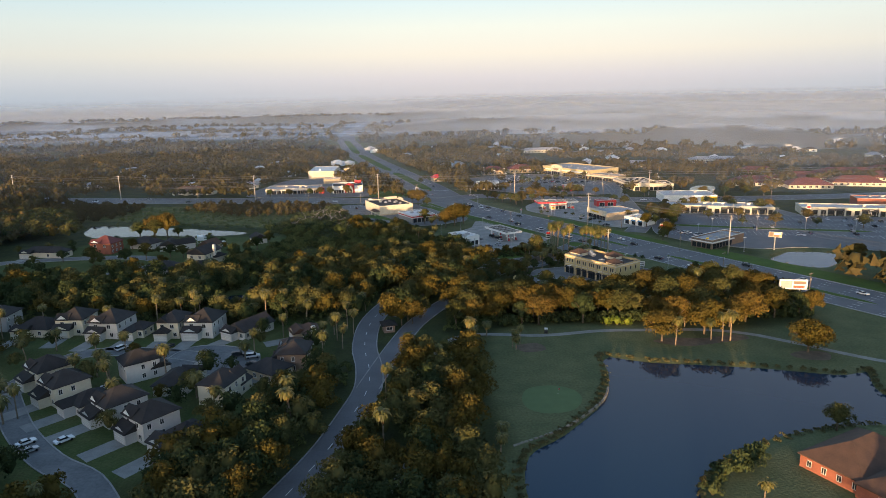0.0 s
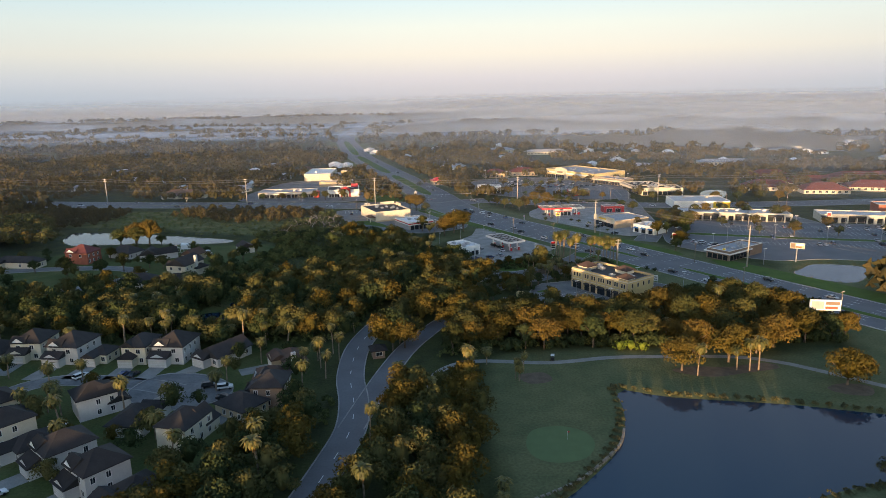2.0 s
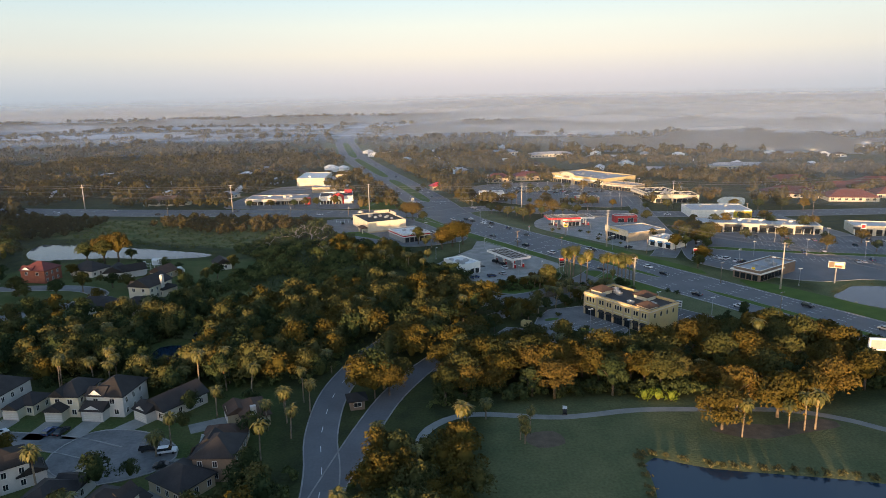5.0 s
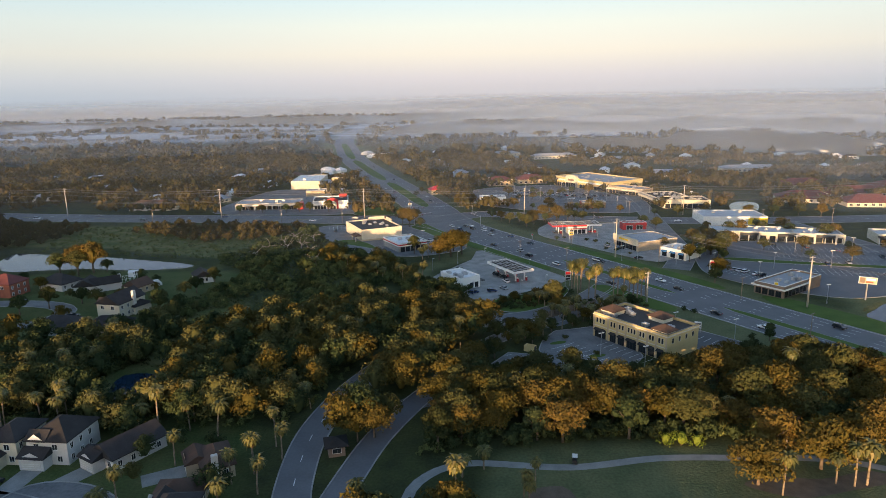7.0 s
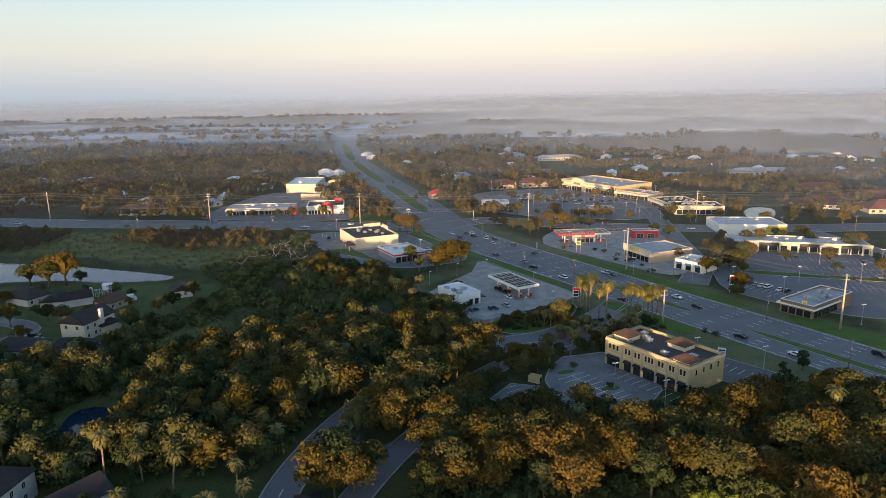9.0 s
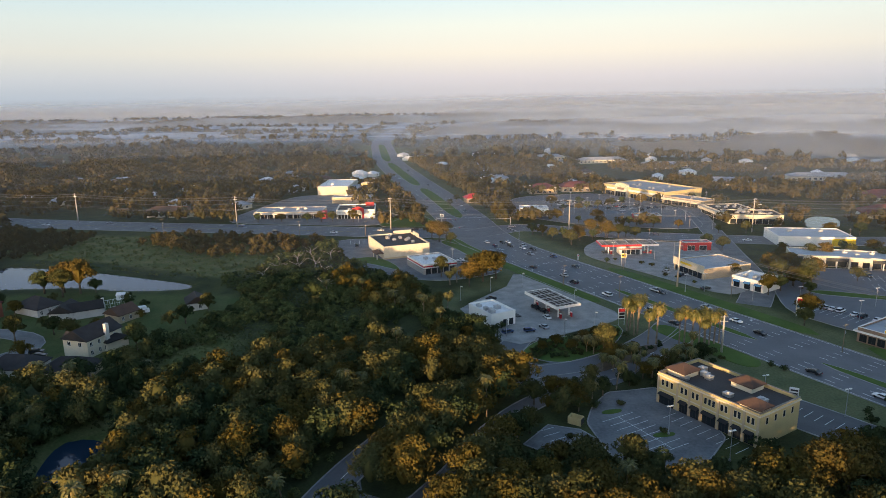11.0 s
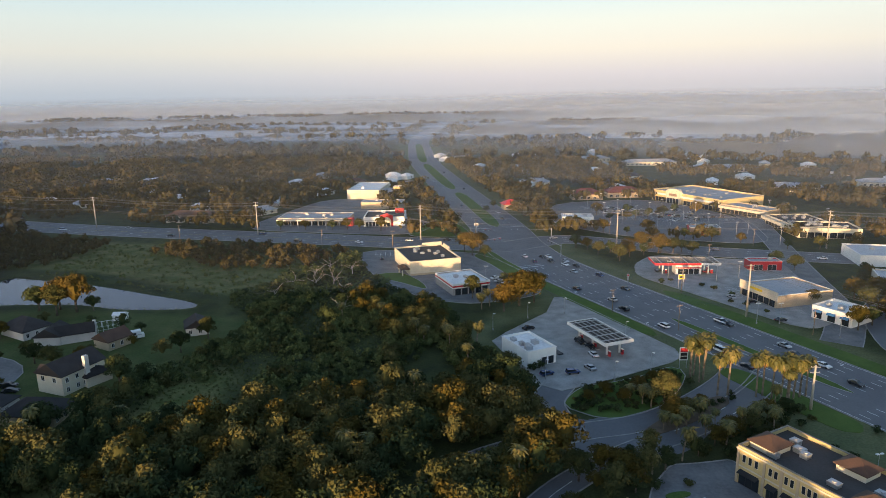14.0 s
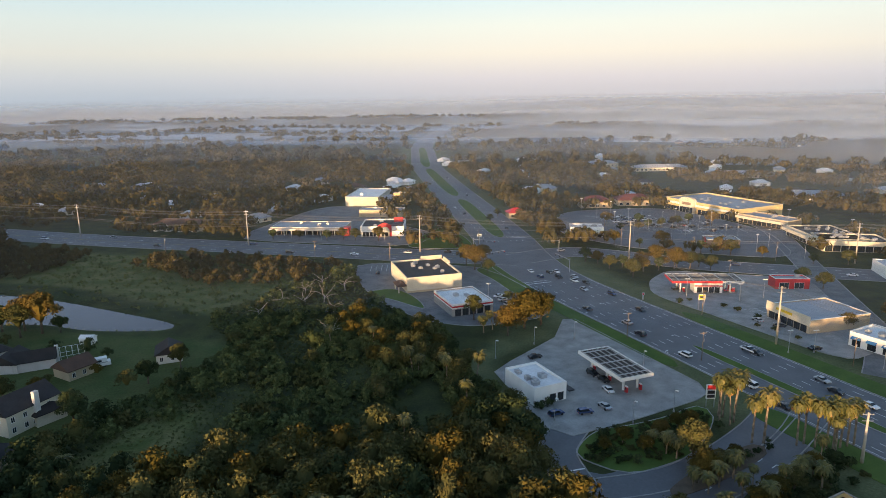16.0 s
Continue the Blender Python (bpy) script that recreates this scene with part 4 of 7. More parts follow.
# fuel station shop, canopy
gs = flat_building("fuel_station_shop", 3.2, 378.0, -56.9, 16.2, 10.8, 5.4, "white_wall", "white_roof", "white flat-roofed fuel station shop", "shop", 6, 0.5, "trim", 5)
for y in (6.2, 8.8):
    window(gs, 16.2, y, 0.3, 1.8, 2.3, "right", "dark", 1)
part("door_canopy", Shape().box(13.0, 10.8, 2.9, 17.6, 12.6, 3.3), M["dark"], gs, "dark flat entrance canopy")
part("enclosure", Shape().ring(-3.8, 3.0, -0.05, 7.2, 0.2, 0, 2.0), M["white_wall"], gs, "white walled bin enclosure")


def pump(x, y, yaw):
    b = thing("fuel_pump", pose(x, y, 0.2, 0, 0, yaw), "grey and red fuel pump on a concrete island", "fuel pump", "pumps under the canopy")
    part("island", Shape().box(-1.6, -0.6, -0.12, 1.6, 0.6, 0.12), M["concrete"], b, "concrete pump island")
    part("cabinet", Shape().box(-0.45, -0.28, 0.12, 0.45, 0.28, 1.75), M["red"], b, "red pump cabinet")
    part("screen", Shape().box(-0.3, -0.32, 1.0, 0.3, -0.28, 1.5), M["dark"], b, "dark display panel")
    part("topper", Shape().box(-0.5, -0.2, 1.75, 0.5, 0.2, 2.1), M["trim"], b, "white top panel")


def canopy(name, x, y, yaw, w, d, z, fascia, label, cols, pumps=True, two=None):
    m = local(x, y, yaw)
    b = thing(name, m, label, "fuel canopy")
    part("deck", Shape().box(0.3, 0.3, z - 0.55, w - 0.3, d - 0.3, z - 0.15), M["dark_roof"], b, "dark canopy deck")
    part("fascia", Shape().ring(0, 0, w, d, 0.3, z - 0.9, z + 0.15), M[fascia], b, "painted canopy fascia")
    if two:
        part("fascia_panel", Shape().box(-0.03, -0.05, z - 0.9, w * 0.7, 0, z + 0.15).box(-0.05, 0, z - 0.9, 0, d, z + 0.15), M[two], b, "red fascia panel")
    for i in range(6):
        yy = 0.9 + (d - 1.8) * i / 5
        part("deck_beam", Shape().box(0.3, yy - 0.16, z - 0.15, w - 0.3, yy + 0.16, z + 0.08), M["concrete"], b, "pale roof beam")
    for i in range(5):
        xx = w * (i + 0.5) / 5
        part("cross_beam", Shape().box(xx - 0.2, 0.3, z + 0.08, xx + 0.2, d - 0.3, z + 0.24), M["metal"], b, "grey cross beam")
    for cx in cols:
        for cy in (0.28, 0.72):
            part("column", Shape().box(cx * w - 0.25, cy * d - 0.25, 0.05, cx * w + 0.25, cy * d + 0.25, z - 0.55), M["trim"], b, "white column")
            if pumps:
                q = m @ Vector((cx * w + 1.6, cy * d, 0))
                pump(q.x, q.y, yaw)
    keep(m, 0, 0, w, d)
    return b


canopy("fuel_canopy", 25.6, 393.8, -61.5, 23.2, 11.2, 5.6, "trim", "white fuel station canopy with an open beamed deck", (0.14, 0.5, 0.86))
canopy("fuel_canopy", 70.4, 478.7, 5.0, 30.5, 12.5, 6.0, "trim", "red and white fuel station canopy with a ribbed deck", (0.15, 0.85), True, "red")
kiosk = flat_building("fuel_kiosk", 80.5, 482, 5, 12.0, 6.0, 4.6, "white_wall", "white_roof", "white fuel kiosk with red stripes under the canopy", "kiosk", 0, 0.3)
part("stripe", Shape().box(0, -0.04, 2.9, 12, 0, 3.5), M["red"], kiosk, "red stripe")
shopfront(kiosk, 1, 11, 0, 2.6, 4)
wash = flat_building("car_wash", 117, 492, 5, 15.0, 7.0, 4.6, "red", "grey_roof", "red and white car wash shed", "shed", 1, 0.4, "trim")
window(wash, 4, 0, 0.2, 4, 2.6), window(wash, 10.5, 0, 0.2, 4, 2.6)

# corner shops
mart = flat_building("drug_store", -58.7, 497.9, -65.0, 32.6, 25.6, 7.0, "cream_wall", "dark_roof", "cream stucco drug store with a dark flat roof", "shop", 8, 0.7, "cream_wall", 9)
part("raised_parapet", Shape().box(5, 25.2, 7.14, 14, 25.75, 8.6).box(-0.1, 15, 7.14, 0.5, 25.7, 8.4), M["cream_wall"], mart, "raised cream parapet")
part("entrance_roof", hip(Shape(), 24, -4, 32, 0, 3.4, 1.3, 0.4), M["brown_shingle"], mart, "brown hipped entrance roof")
for x in (24.4, 31.4):
    part("column", Shape().box(x - 0.25, -3.8, 0, x + 0.25, -3.3, 3.2), M["cream_wall"], mart, "cream column")
part("base_band", Shape().box(32.6, 0, 0, 32.68, 25.6, 1.0), M["tan_wall"], mart, "tan base band")
for y in (6, 10, 14, 18, 22):
    part("wall_pilaster", Shape().box(32.6, y - 0.4, 1.0, 32.75, y + 0.4, 6.4), M["cream_wall"], mart, "cream wall pilaster")
rs = flat_building("auto_shop", -31.0, 457.2, -61.0, 21.2, 17.6, 5.0, "block_wall", "white_roof", "grey block auto shop with a red and white striped parapet", "shop", 3, 0.5, "trim", 12)
for z0, z1, mt in ((3.1, 3.6, "trim"), (3.6, 4.3, "red"), (4.3, 5.0, "trim")):
    part("stripe", Shape().ring(-0.06, -0.06, 21.26, 17.66, 0.06, z0, z1), M[mt], rs, "painted parapet stripe")
for x in (3, 7, 11, 15, 19):
    window(rs, 21.2, x * 0.8, 0.2, 2.4, 2.6, "right", "dark", 1)

pz = flat_building("furniture_store", -98, 586, 8, 27, 26, 6.4, "white_wall", "dark_roof", "white storefront with a red arched entrance gable", "shop", 4, 0.8, "trim", 4)
part("arch_gable", Shape().add([(11, -0.6, 0), (19.5, -0.6, 0), (19.5, -0.6, 7.4), (15.2, -0.6, 9.0), (11, -0.6, 7.4), (11, 0, 0), (19.5, 0, 0), (19.5, 0, 7.4), (15.2, 0, 9.0), (11, 0, 7.4)],
     [(0, 1, 2, 3, 4), (9, 8, 7, 6, 5), (0, 5, 6, 1), (1, 6, 7, 2), (2, 7, 8, 3), (3, 8, 9, 4), (4, 9, 5, 0)]), M["red"], pz, "red entrance gable")
part("arch_panel", Shape().add([(15.2 + 3 * math.cos(a), -0.65, 3.4 + 3 * math.sin(a)) for a in np.linspace(0, math.pi, 13)] + [(12.2, -0.65, 0), (18.2, -0.65, 0)][::1], [tuple(range(13)) + (13, 14)]), M["cream_wall"], pz, "cream arched panel")
shopfront(pz, 13, 17.5, -0.65, 2.6, 2)
shopfront(pz, 1, 10, 0, 3, 4)
part("roof_sign", Shape().box(20, 14, 6.6, 26, 14.5, 9.6), M["red"], pz, "red and white roof sign")
ll = flat_building("strip_shops", -158, 587, 3.5, 48, 22, 4.8, "tan_wall", "grey_roof", "long low white strip of shops with a covered walk", "shop", 5, 0.4, "trim", 6)
part("walk_roof", Shape().box(0, -3, 3.4, 48, 0, 4.3), M["garage"], ll, "white covered walk fascia")
for i in range(11):
    part("post", Shape().box(0.4 + 4.7 * i - 0.15, -2.8, 0, 0.4 + 4.7 * i + 0.15, -2.5, 3.4), M["trim"], ll, "white post")
shopfront(ll, 0.5, 47.5, 0, 2.8, 14)
part("end_panel", Shape().box(47.9, -3.1, 0, 52, 3, 5.4), M["red"], ll, "red end panel")
gw = flat_building("warehouse", -142, 702, 2, 27, 52, 7.5, "cream_wall", "white_roof", "cream warehouse with a pale metal roof", "warehouse", 2, 0.3, "trim", 7)
flat_building("back_shop", -118, 655, 2, 32, 14, 5, "tan_wall", "grey_roof", "tan shop with a pale flat roof", "shop", 2, 0.4, "trim", 8)
flat_building("sign_shop", -108, 728, 2, 14, 7, 7, "yellow_wall", "grey_roof", "small yellow shop among the trees", "shop", 1, 0.4, "trim", 8)

# shops east of the highway
ti = flat_building("tyre_shop", 101.4, 452.7, -67, 21, 27, 5.2, "tan_wall", "grey_roof", "tan shop with a cream sign front and pale grey roof", "shop", 0, 0.4, "trim", 2)
part("sign_front", Shape().box(-0.3, -0.4, 3.0, 21.3, 0, 6.6), M["cream_wall"], ti, "cream sign fascia")
part("sign_letters", Shape().box(5, -0.46, 4.4, 13, -0.4, 5.4), M["yellow"], ti, "yellow sign bar")
shopfront(ti, 1, 20, 0, 2.8, 6)
bk = flat_building("bank", 119, 424, -52, 15, 14, 5.0, "white_wall", "white_roof", "white bank with blue awnings", "bank", 3, 0.7, "trim", 11)
for x in (2.5, 7.5, 12.5):
    window(bk, x, 0, 0.4, 2.6, 2.6, "front", "dark", 1)
    part("awning", Shape().add([(x - 1.6, 0, 3.6), (x + 1.6, 0, 3.6), (x + 1.6, -1, 3.0), (x - 1.6, -1, 3.0), (x - 1.6, -1, 2.8), (x + 1.6, -1, 2.8)], [(3, 2, 1, 0), (4, 5, 2, 3)]), M["blue"], bk, "blue awning")
part("sign_bar", Shape().box(15, 4, 3.8, 15.06, 9, 4.4), M["blue"], bk, "blue sign bar")
ff = flat_building("restaurant", 145.5, 346.5, 35.6, 31, 12.7, 5.2, "brown_wall", "grey_roof", "brown restaurant with a pale flat roof and drive-through", "restaurant", 5, 0.7, "trim", 13)
part("fascia_band", Shape().ring(-1.0, -1.0, 20, 13.7, 0.4, 3.6, 4.2), M["trim"], ff, "white fascia band")
shopfront(ff, 1, 19, 0, 2.8, 6)
for i in range(4):
    window(ff, 0, 2 + 2.9 * i, 0.4, 2.2, 2.4, "left", "dark", 1)


def mall(name, x, y, yaw, w, d, h, n, label):
    b = flat_building(name, x, y, yaw, w, d, h, "cream_wall", "blue_roof", label, "strip mall", 6, 0.5, "trim", int(w))
    part("walk_roof", Shape().box(0, -3.2, 3.4, w, 0, 4.4), M["dark"], b, "dark covered walk")
    step = w / n
    for i in range(n):
        x0 = step * i
        if i % 4 in (1, 2):
            for xa, xb in ((x0, x0 + step * 0.18), (x0 + step * 0.82, x0 + step)):
                part("arch_pier", Shape().box(xa, -3.6, 0, xb, -3.2, 5.8), M["cream_wall"], b, "cream arch pier")
            part("arch_head", Shape().box(x0 + step * 0.18, -3.6, 3.8, x0 + step * 0.82, -3.2, 5.8), M["cream_wall"], b, "cream arch head")
        else:
            part("post", Shape().box(x0 - 0.2, -3.1, 0, x0 + 0.2, -2.8, 3.4), M["trim"], b, "white post")
    shopfront(b, 0.5, w - 0.5, 0, 2.9, n)
    return b


mall("strip_mall", 161.5, 464, -14.8, 69, 17, 5.2, 14, "long cream strip mall with arches and a pale metal roof")
mall("strip_mall", 247, 446, -14.8, 92, 17, 5.2, 18, "long cream strip mall with arches beside the plaza road")
bw = flat_building("store_shed", 172, 505, -5, 40, 26, 5.5, "white_wall", "blue_roof", "white shed store with a pale blue roof", "shop", 2, 0.3, "trim", 21)
part("yellow_panel", Shape().box(28, -0.06, 0.3, 40.05, 0, 4.6), M["yellow"], bw, "yellow wall panel")
flat_building("brick_shop", 300, 470, -14.8, 26, 16, 6.5, "brick_wall", "grey_roof", "red brick shop behind the strip mall", "shop", 2, 0.6)

bb = flat_building("supermarket", 107.8, 711.0, -55.6, 68, 44, 8.5, "yellow_wall", "grey_roof", "big cream and yellow supermarket with an arched entrance", "supermarket", 10, 0.9, "cream_wall", 31)
s = Shape()
arc = [(24 + 7 * math.cos(a), 9.0 + 2.6 * math.sin(a)) for a in np.linspace(0, math.pi, 13)]
loop = [(31, 0), *arc, (17, 0)]
k = len(loop)
s.add([(x, -2.2, z) for x, z in loop] + [(x, 0.5, z) for x, z in loop], [tuple(range(k)), tuple(range(2 * k - 1, k - 1, -1))] + [(i, k + i, k + (i + 1) % k, (i + 1) % k) for i in range(k)])
part("entrance_arch", s, M["cream_wall"], bb, "cream arched entrance")
part("entrance_sign", Shape().box(20, -2.28, 6, 28, -2.2, 7.8), M["brown_wall"], bb, "brown sign panel")
shopfront(bb, 18, 30, -2.2, 4.2, 4)
part("front_band", Shape().box(0, -0.5, 5.2, 17, 0, 6.6).box(31, -0.5, 5.2, 68, 0, 6.6), M["trim"], bb, "pale front band")
shopfront(bb, 33, 67, 0, 3.4, 10)
shopfront(bb, 1, 16, 0, 3.4, 5)
w1 = flat_building("plaza_shops", 146, 655, -52, 36, 16, 6, "tan_wall", "grey_roof", "tan plaza shops with a covered walk", "shop", 5, 0.6, "cream_wall", 33)
shopfront(w1, 1, 35, 0, 3, 10)
part("walk_fascia", Shape().box(0, -3, 3.6, 36, 0, 5.2), M["cream_wall"], w1, "cream walk fascia")
w2 = flat_building("plaza_shops", 163, 614, -84, 42, 26, 6, "cream_wall", "dark_roof", "cream plaza shops with arches and a dark flat roof", "shop", 14, 0.6, "cream_wall", 35)
part("walk_fascia", Shape().box(0, -3, 3.6, 42, 0, 5.4), M["cream_wall"], w2, "cream walk fascia")
shopfront(w2, 1, 41, 0, 3, 10)
w3 = flat_building("plaza_shops", 167, 570, -4, 34, 22, 6, "cream_wall", "dark_roof", "cream plaza shops by the cross street", "shop", 6, 0.6, "cream_wall", 36)
shopfront(w3, 1, 33, 0, 3.4, 8)
sr = flat_building("burger_restaurant", 107, 574, 0, 18, 11, 4.6, "brown_wall", "grey_roof", "brown and red restaurant in the plaza lot", "restaurant", 3, 0.5)
part("red_front", Shape().box(5, -0.3, 0, 8, 0, 5.4).box(-0.3, 2, 0, 0, 6, 5.2), M["red"], sr, "red entrance panel")
shopfront(sr, 9, 17, 0, 2.6, 3)
dr = flat_building("drive_in_shop", 32, 596, 2, 20, 12, 6.2, "white_wall", "white_roof", "white drive-in shop with a flat canopy", "shop", 3, 0.6)
part("front_canopy", Shape().box(-3, -7, 3.4, 22, -0.2, 4.2), M["cream_wall"], dr, "pale front canopy")
for x in (-2, 9, 21):
    part("post", Shape().box(x, -6.6, 0, x + 0.4, -6.2, 3.4), M["trim"], dr, "white post")
shopfront(dr, 1, 19, 0, 2.8, 6)


def hip_building(name, x, y, yaw, w, d, h, rise, wall, roof, label, category="house"):
    m = local(x, y, yaw)
    b = thing(name, m, label, category)
    part("wall", Shape().ring(0, 0, w, d, 0.3, 0, h), M[wall], b)
    part("roof", hip(Shape(), 0, 0, w, d, h + 0.22, rise, 0.8), M[roof], b)
    for i in range(int(w / 5)):
        window(b, 2.5 + 5 * i, 0, 1.0, 2.2, 1.6)
    keep(m, 0, 0, w, d)
    return b


hip_building("motel", -245, 594, 0, 38, 14, 3.6, 3.4, "cream_wall", "brown_shingle", "cream building with a brown hipped roof and gabled porches", "building")
for k in range(4):
    b = thing("porch", local(-243 + 9.5 * k, 590.5, 0), "small cream gabled porch on the front of the building", "porch", "porches along the building")
    part("gable", hip(Shape(), 0, 0, 4, 3.4, 3.4, 1.7, 0.3, True), M["brown_shingle"], b)
    part("porch_wall", Shape().add([(0, 0, 0), (4, 0, 0), (4, 0, 3.3), (2, 0, 4.9), (0, 0, 3.3), (0, 3.3, 0), (4, 3.3, 0), (4, 3.3, 3.3), (2, 3.3, 4.9), (0, 3.3, 3.3)],
         [(0, 1, 2, 3, 4), (9, 8, 7, 6, 5), (1, 6, 7, 2), (5, 0, 4, 9)]), M["cream_wall"], b)
hip_building("steak_house", 45, 704, 8, 24, 16, 4.5, 4.0, "tan_wall", "red_roof", "tan restaurant with a red tiled roof", "restaurant")
hip_building("steak_house", 74, 716, 8, 28, 16, 4.5, 4.0, "tan_wall", "red_roof", "tan restaurant with a red tiled roof", "restaurant")
hip_building("red_cafe", -8, 655, 20, 12, 9, 4, 3.0, "tan_wall", "red", "small cafe with a bright red roof", "cafe")
for k, (x, y, w) in enumerate(((262, 590, 40), (300, 565, 36), (312, 610, 48), (345, 578, 42), (368, 640, 55), (300, 660, 40), (425, 655, 60), (395, 605, 45))):
    hip_building("apartment_block", x, y, -14 + (k % 3) * 6, w, 20, 3.2, 5.2, "cream_wall", "red_roof", "cream apartment block with a red tiled hip roof", "apartment block")
for k, (x, y, w) in enumerate(((205, 760, 50), (300, 790, 60), (180, 900, 70), (120, 960, 60), (60, 1000, 50), (420, 900, 60))):
    hip_building("low_building", x, y, -10 + 7 * k, w, 16, 4.0, 3.0, "cream_wall", "grey_roof", "long pale low building among trees in the mist", "building")

# ---- houses ----
def house(x, y, yaw, w=10, d=15, storeys=2, wall="white_wall", roof="shingle", gable=False, garage=True, chimney=False, label="", front_gable=True, group="houses on the street"):
    """A house whose front wall, at local y = 0, looks to local -y; (x, y) is the middle of the front."""
    m = local(x, y, yaw)
    # white houses take the darker copy, toned as if in shade
    wall = "house_wall" if wall == "white_wall" else wall
    b = thing("house", m, label, "house", group)
    h = 2.9 * storeys + 0.2
    h1 = 3.0
    x0, x1 = -w / 2, w / 2
    y0 = 3.0 if garage else 0.0
    part("wall", Shape().ring(x0, y0, x1, d, 0.25, 0, h), M[wall], b)
    part("roof", hip(Shape(), x0, y0, x1, d, h + 0.22, 0.32 * min(w, d - y0), 0.5, gable), M[roof], b)
    if gable:
        mid = (x0 + x1) / 2
        if w < d - y0:
            for yy in (y0 + 0.1, d - 0.1):
                part("gable_wall", Shape().add([(x0, yy, h), (x1, yy, h), (mid, yy, h + 0.3 * w)], [(0, 1, 2)]), M[wall], b)
        else:
            my, q = (y0 + d) / 2, d - y0
            for xx in (x0 + 0.1, x1 - 0.1):
                part("gable_wall", Shape().add([(xx, y0, h), (xx, d, h), (xx, my, h + 0.3 * q)], [(0, 1, 2)]), M[wall], b)
    if garage:
        gx0, gx1 = x0, x0 + min(6.2, w * 0.62)
        part("garage_wall", Shape().ring(gx0, 0, gx1, y0, 0.2, 0, h1), M[wall], b)
        part("garage_roof", hip(Shape(), gx0, 0, gx1, y0 + 2.5, h1 + 0.2, 1.6, 0.4, True), M[roof], b)
        gm = (gx0 + gx1) / 2
        part("garage_gable", Shape().add([(gx0, 0.05, h1), (gx1, 0.05, h1), (gm, 0.05, h1 + 1.5)], [(0, 1, 2)]), M[wall], b)
        gd = part("garage_door", Shape().box(gm - 2.4, -0.06, 0.05, gm + 2.4, 0.0, 2.3), M["garage"], b, "panelled garage door")
        for k in range(1, 4):
            part("door_rib", Shape().box(gm - 2.4, -0.09, 0.55 * k, gm + 2.4, -0.06, 0.55 * k + 0.06), M["trim"], gd)
        if gx1 + 1.5 < x1:
            window(b, (gx1 + x1) / 2, y0, 0.9, 1.2, 1.4)
        drive = Shape().box(gm - 2.7, -9.5, -0.02, gm + 2.7, -0.1, 0.06)
        part("driveway", drive, M["sidewalk"], b, "pale concrete driveway")
    if storeys > 1:
        for xx in (x0 + w * 0.25, x0 + w * 0.7):
            window(b, xx, y0, 3.9, 1.3, 1.4)
        if front_gable:
            fx0, fx1 = x0 + 0.3, x0 + w * 0.5
            part("front_roof", hip(Shape(), fx0, y0 - 0.4, fx1, y0 + 4, h + 0.25, 1.9, 0.3, True), M[roof], b)
            part("front_gable", Shape().add([(fx0, y0 - 0.42, h), (fx1, y0 - 0.42, h), ((fx0 + fx1) / 2, y0 - 0.42, h + 1.9)], [(0, 1, 2)]), M["trim"], b, "white gable face")
    for s in range(storeys):
        for k in range(max(2, int((d - y0) / 3.5))):
            yy = y0 + 1.6 + 3.4 * k
            if yy < d - 0.9:
                window(b, x1, yy, 0.9 + 2.9 * s, 0.95, 1.4, "right")
                window(b, x0, yy, 0.9 + 2.9 * s, 0.95, 1.4, "left")
    for k in range(int(w / 3)):
        window(b, x0 + 1.5 + 3 * k, d, 0.9 + 2.9 * (storeys - 1), 1.1, 1.4, "back")
    if chimney:
        part("chimney", Shape().box(x1 - 0.2, d * 0.5, 0, x1 + 0.9, d * 0.5 + 1.4, h + 0.36 * min(w, d)), M["house_wall"], b, "tall pale chimney")
    keep(m, x0, -6 if garage else 0, x1, d, 1.5)
    return b


WHITE2 = "white two-storey house with a dark shingle roof and front garage"
CREAM2 = "cream two-storey house with a dark shingle roof and front garage"
GREY1 = "white single-storey house with a dark hipped roof and garage"
DARK2 = "brown two-storey house with a dark roof near the cul-de-sac"
# north side of the street
house(-89, 222, -6, 10.5, 15, 2, "white_wall", label=WHITE2)
house(-100, 222, -4, 8, 14, 2, "cream_wall", label=CREAM2)
house(-76.5, 221, -32, 9, 17, 1, "white_wall", gable=True, label=GREY1)
house(-124, 223, -8, 11, 15, 2, "white_wall", label=WHITE2)
house(-138, 227, 0, 10, 14, 2, "cream_wall", label=CREAM2)
house(-152, 226, -10, 13, 13, 1, "cream_wall", label=GREY1)
house(-113, 223.5, -8, 6.5, 10, 1, "cream_wall", label="small cream house with a front garage", group="")
house(-171, 232, 0, 13, 13, 2, "grey_wall", label=CREAM2)
# cul-de-sac end
house(-53.5, 219.5, -62, 11, 10, 1, "tan_wall", "brown_shingle", label="tan single-storey house with a brown roof at the cul-de-sac", chimney=True)
house(-55.5, 198, -90, 10.5, 12, 2, "brown_wall", "shingle", label=DARK2)
# between the streets
house(-89.5, 197.5, 130, 9, 13, 2, "white_wall", label=WHITE2)
house(-79, 192, 174, 9.5, 15, 1, "white_wall", label=GREY1)
house(-55.5, 208.5, -84, 8, 10, 1, "tan_wall", "brown_shingle", label="low tan house with a brown hipped roof at the cul-de-sac", garage=False)
house(-51.9, 194.3, 148, 11, 9, 1, "tan_wall", "shingle", label="low tan house with a dark roof beside the oaks", garage=False)
house(-62, 184, 165, 8.5, 14, 2, "cream_wall", label="cream two-storey house with a dark hipped roof and back windows")
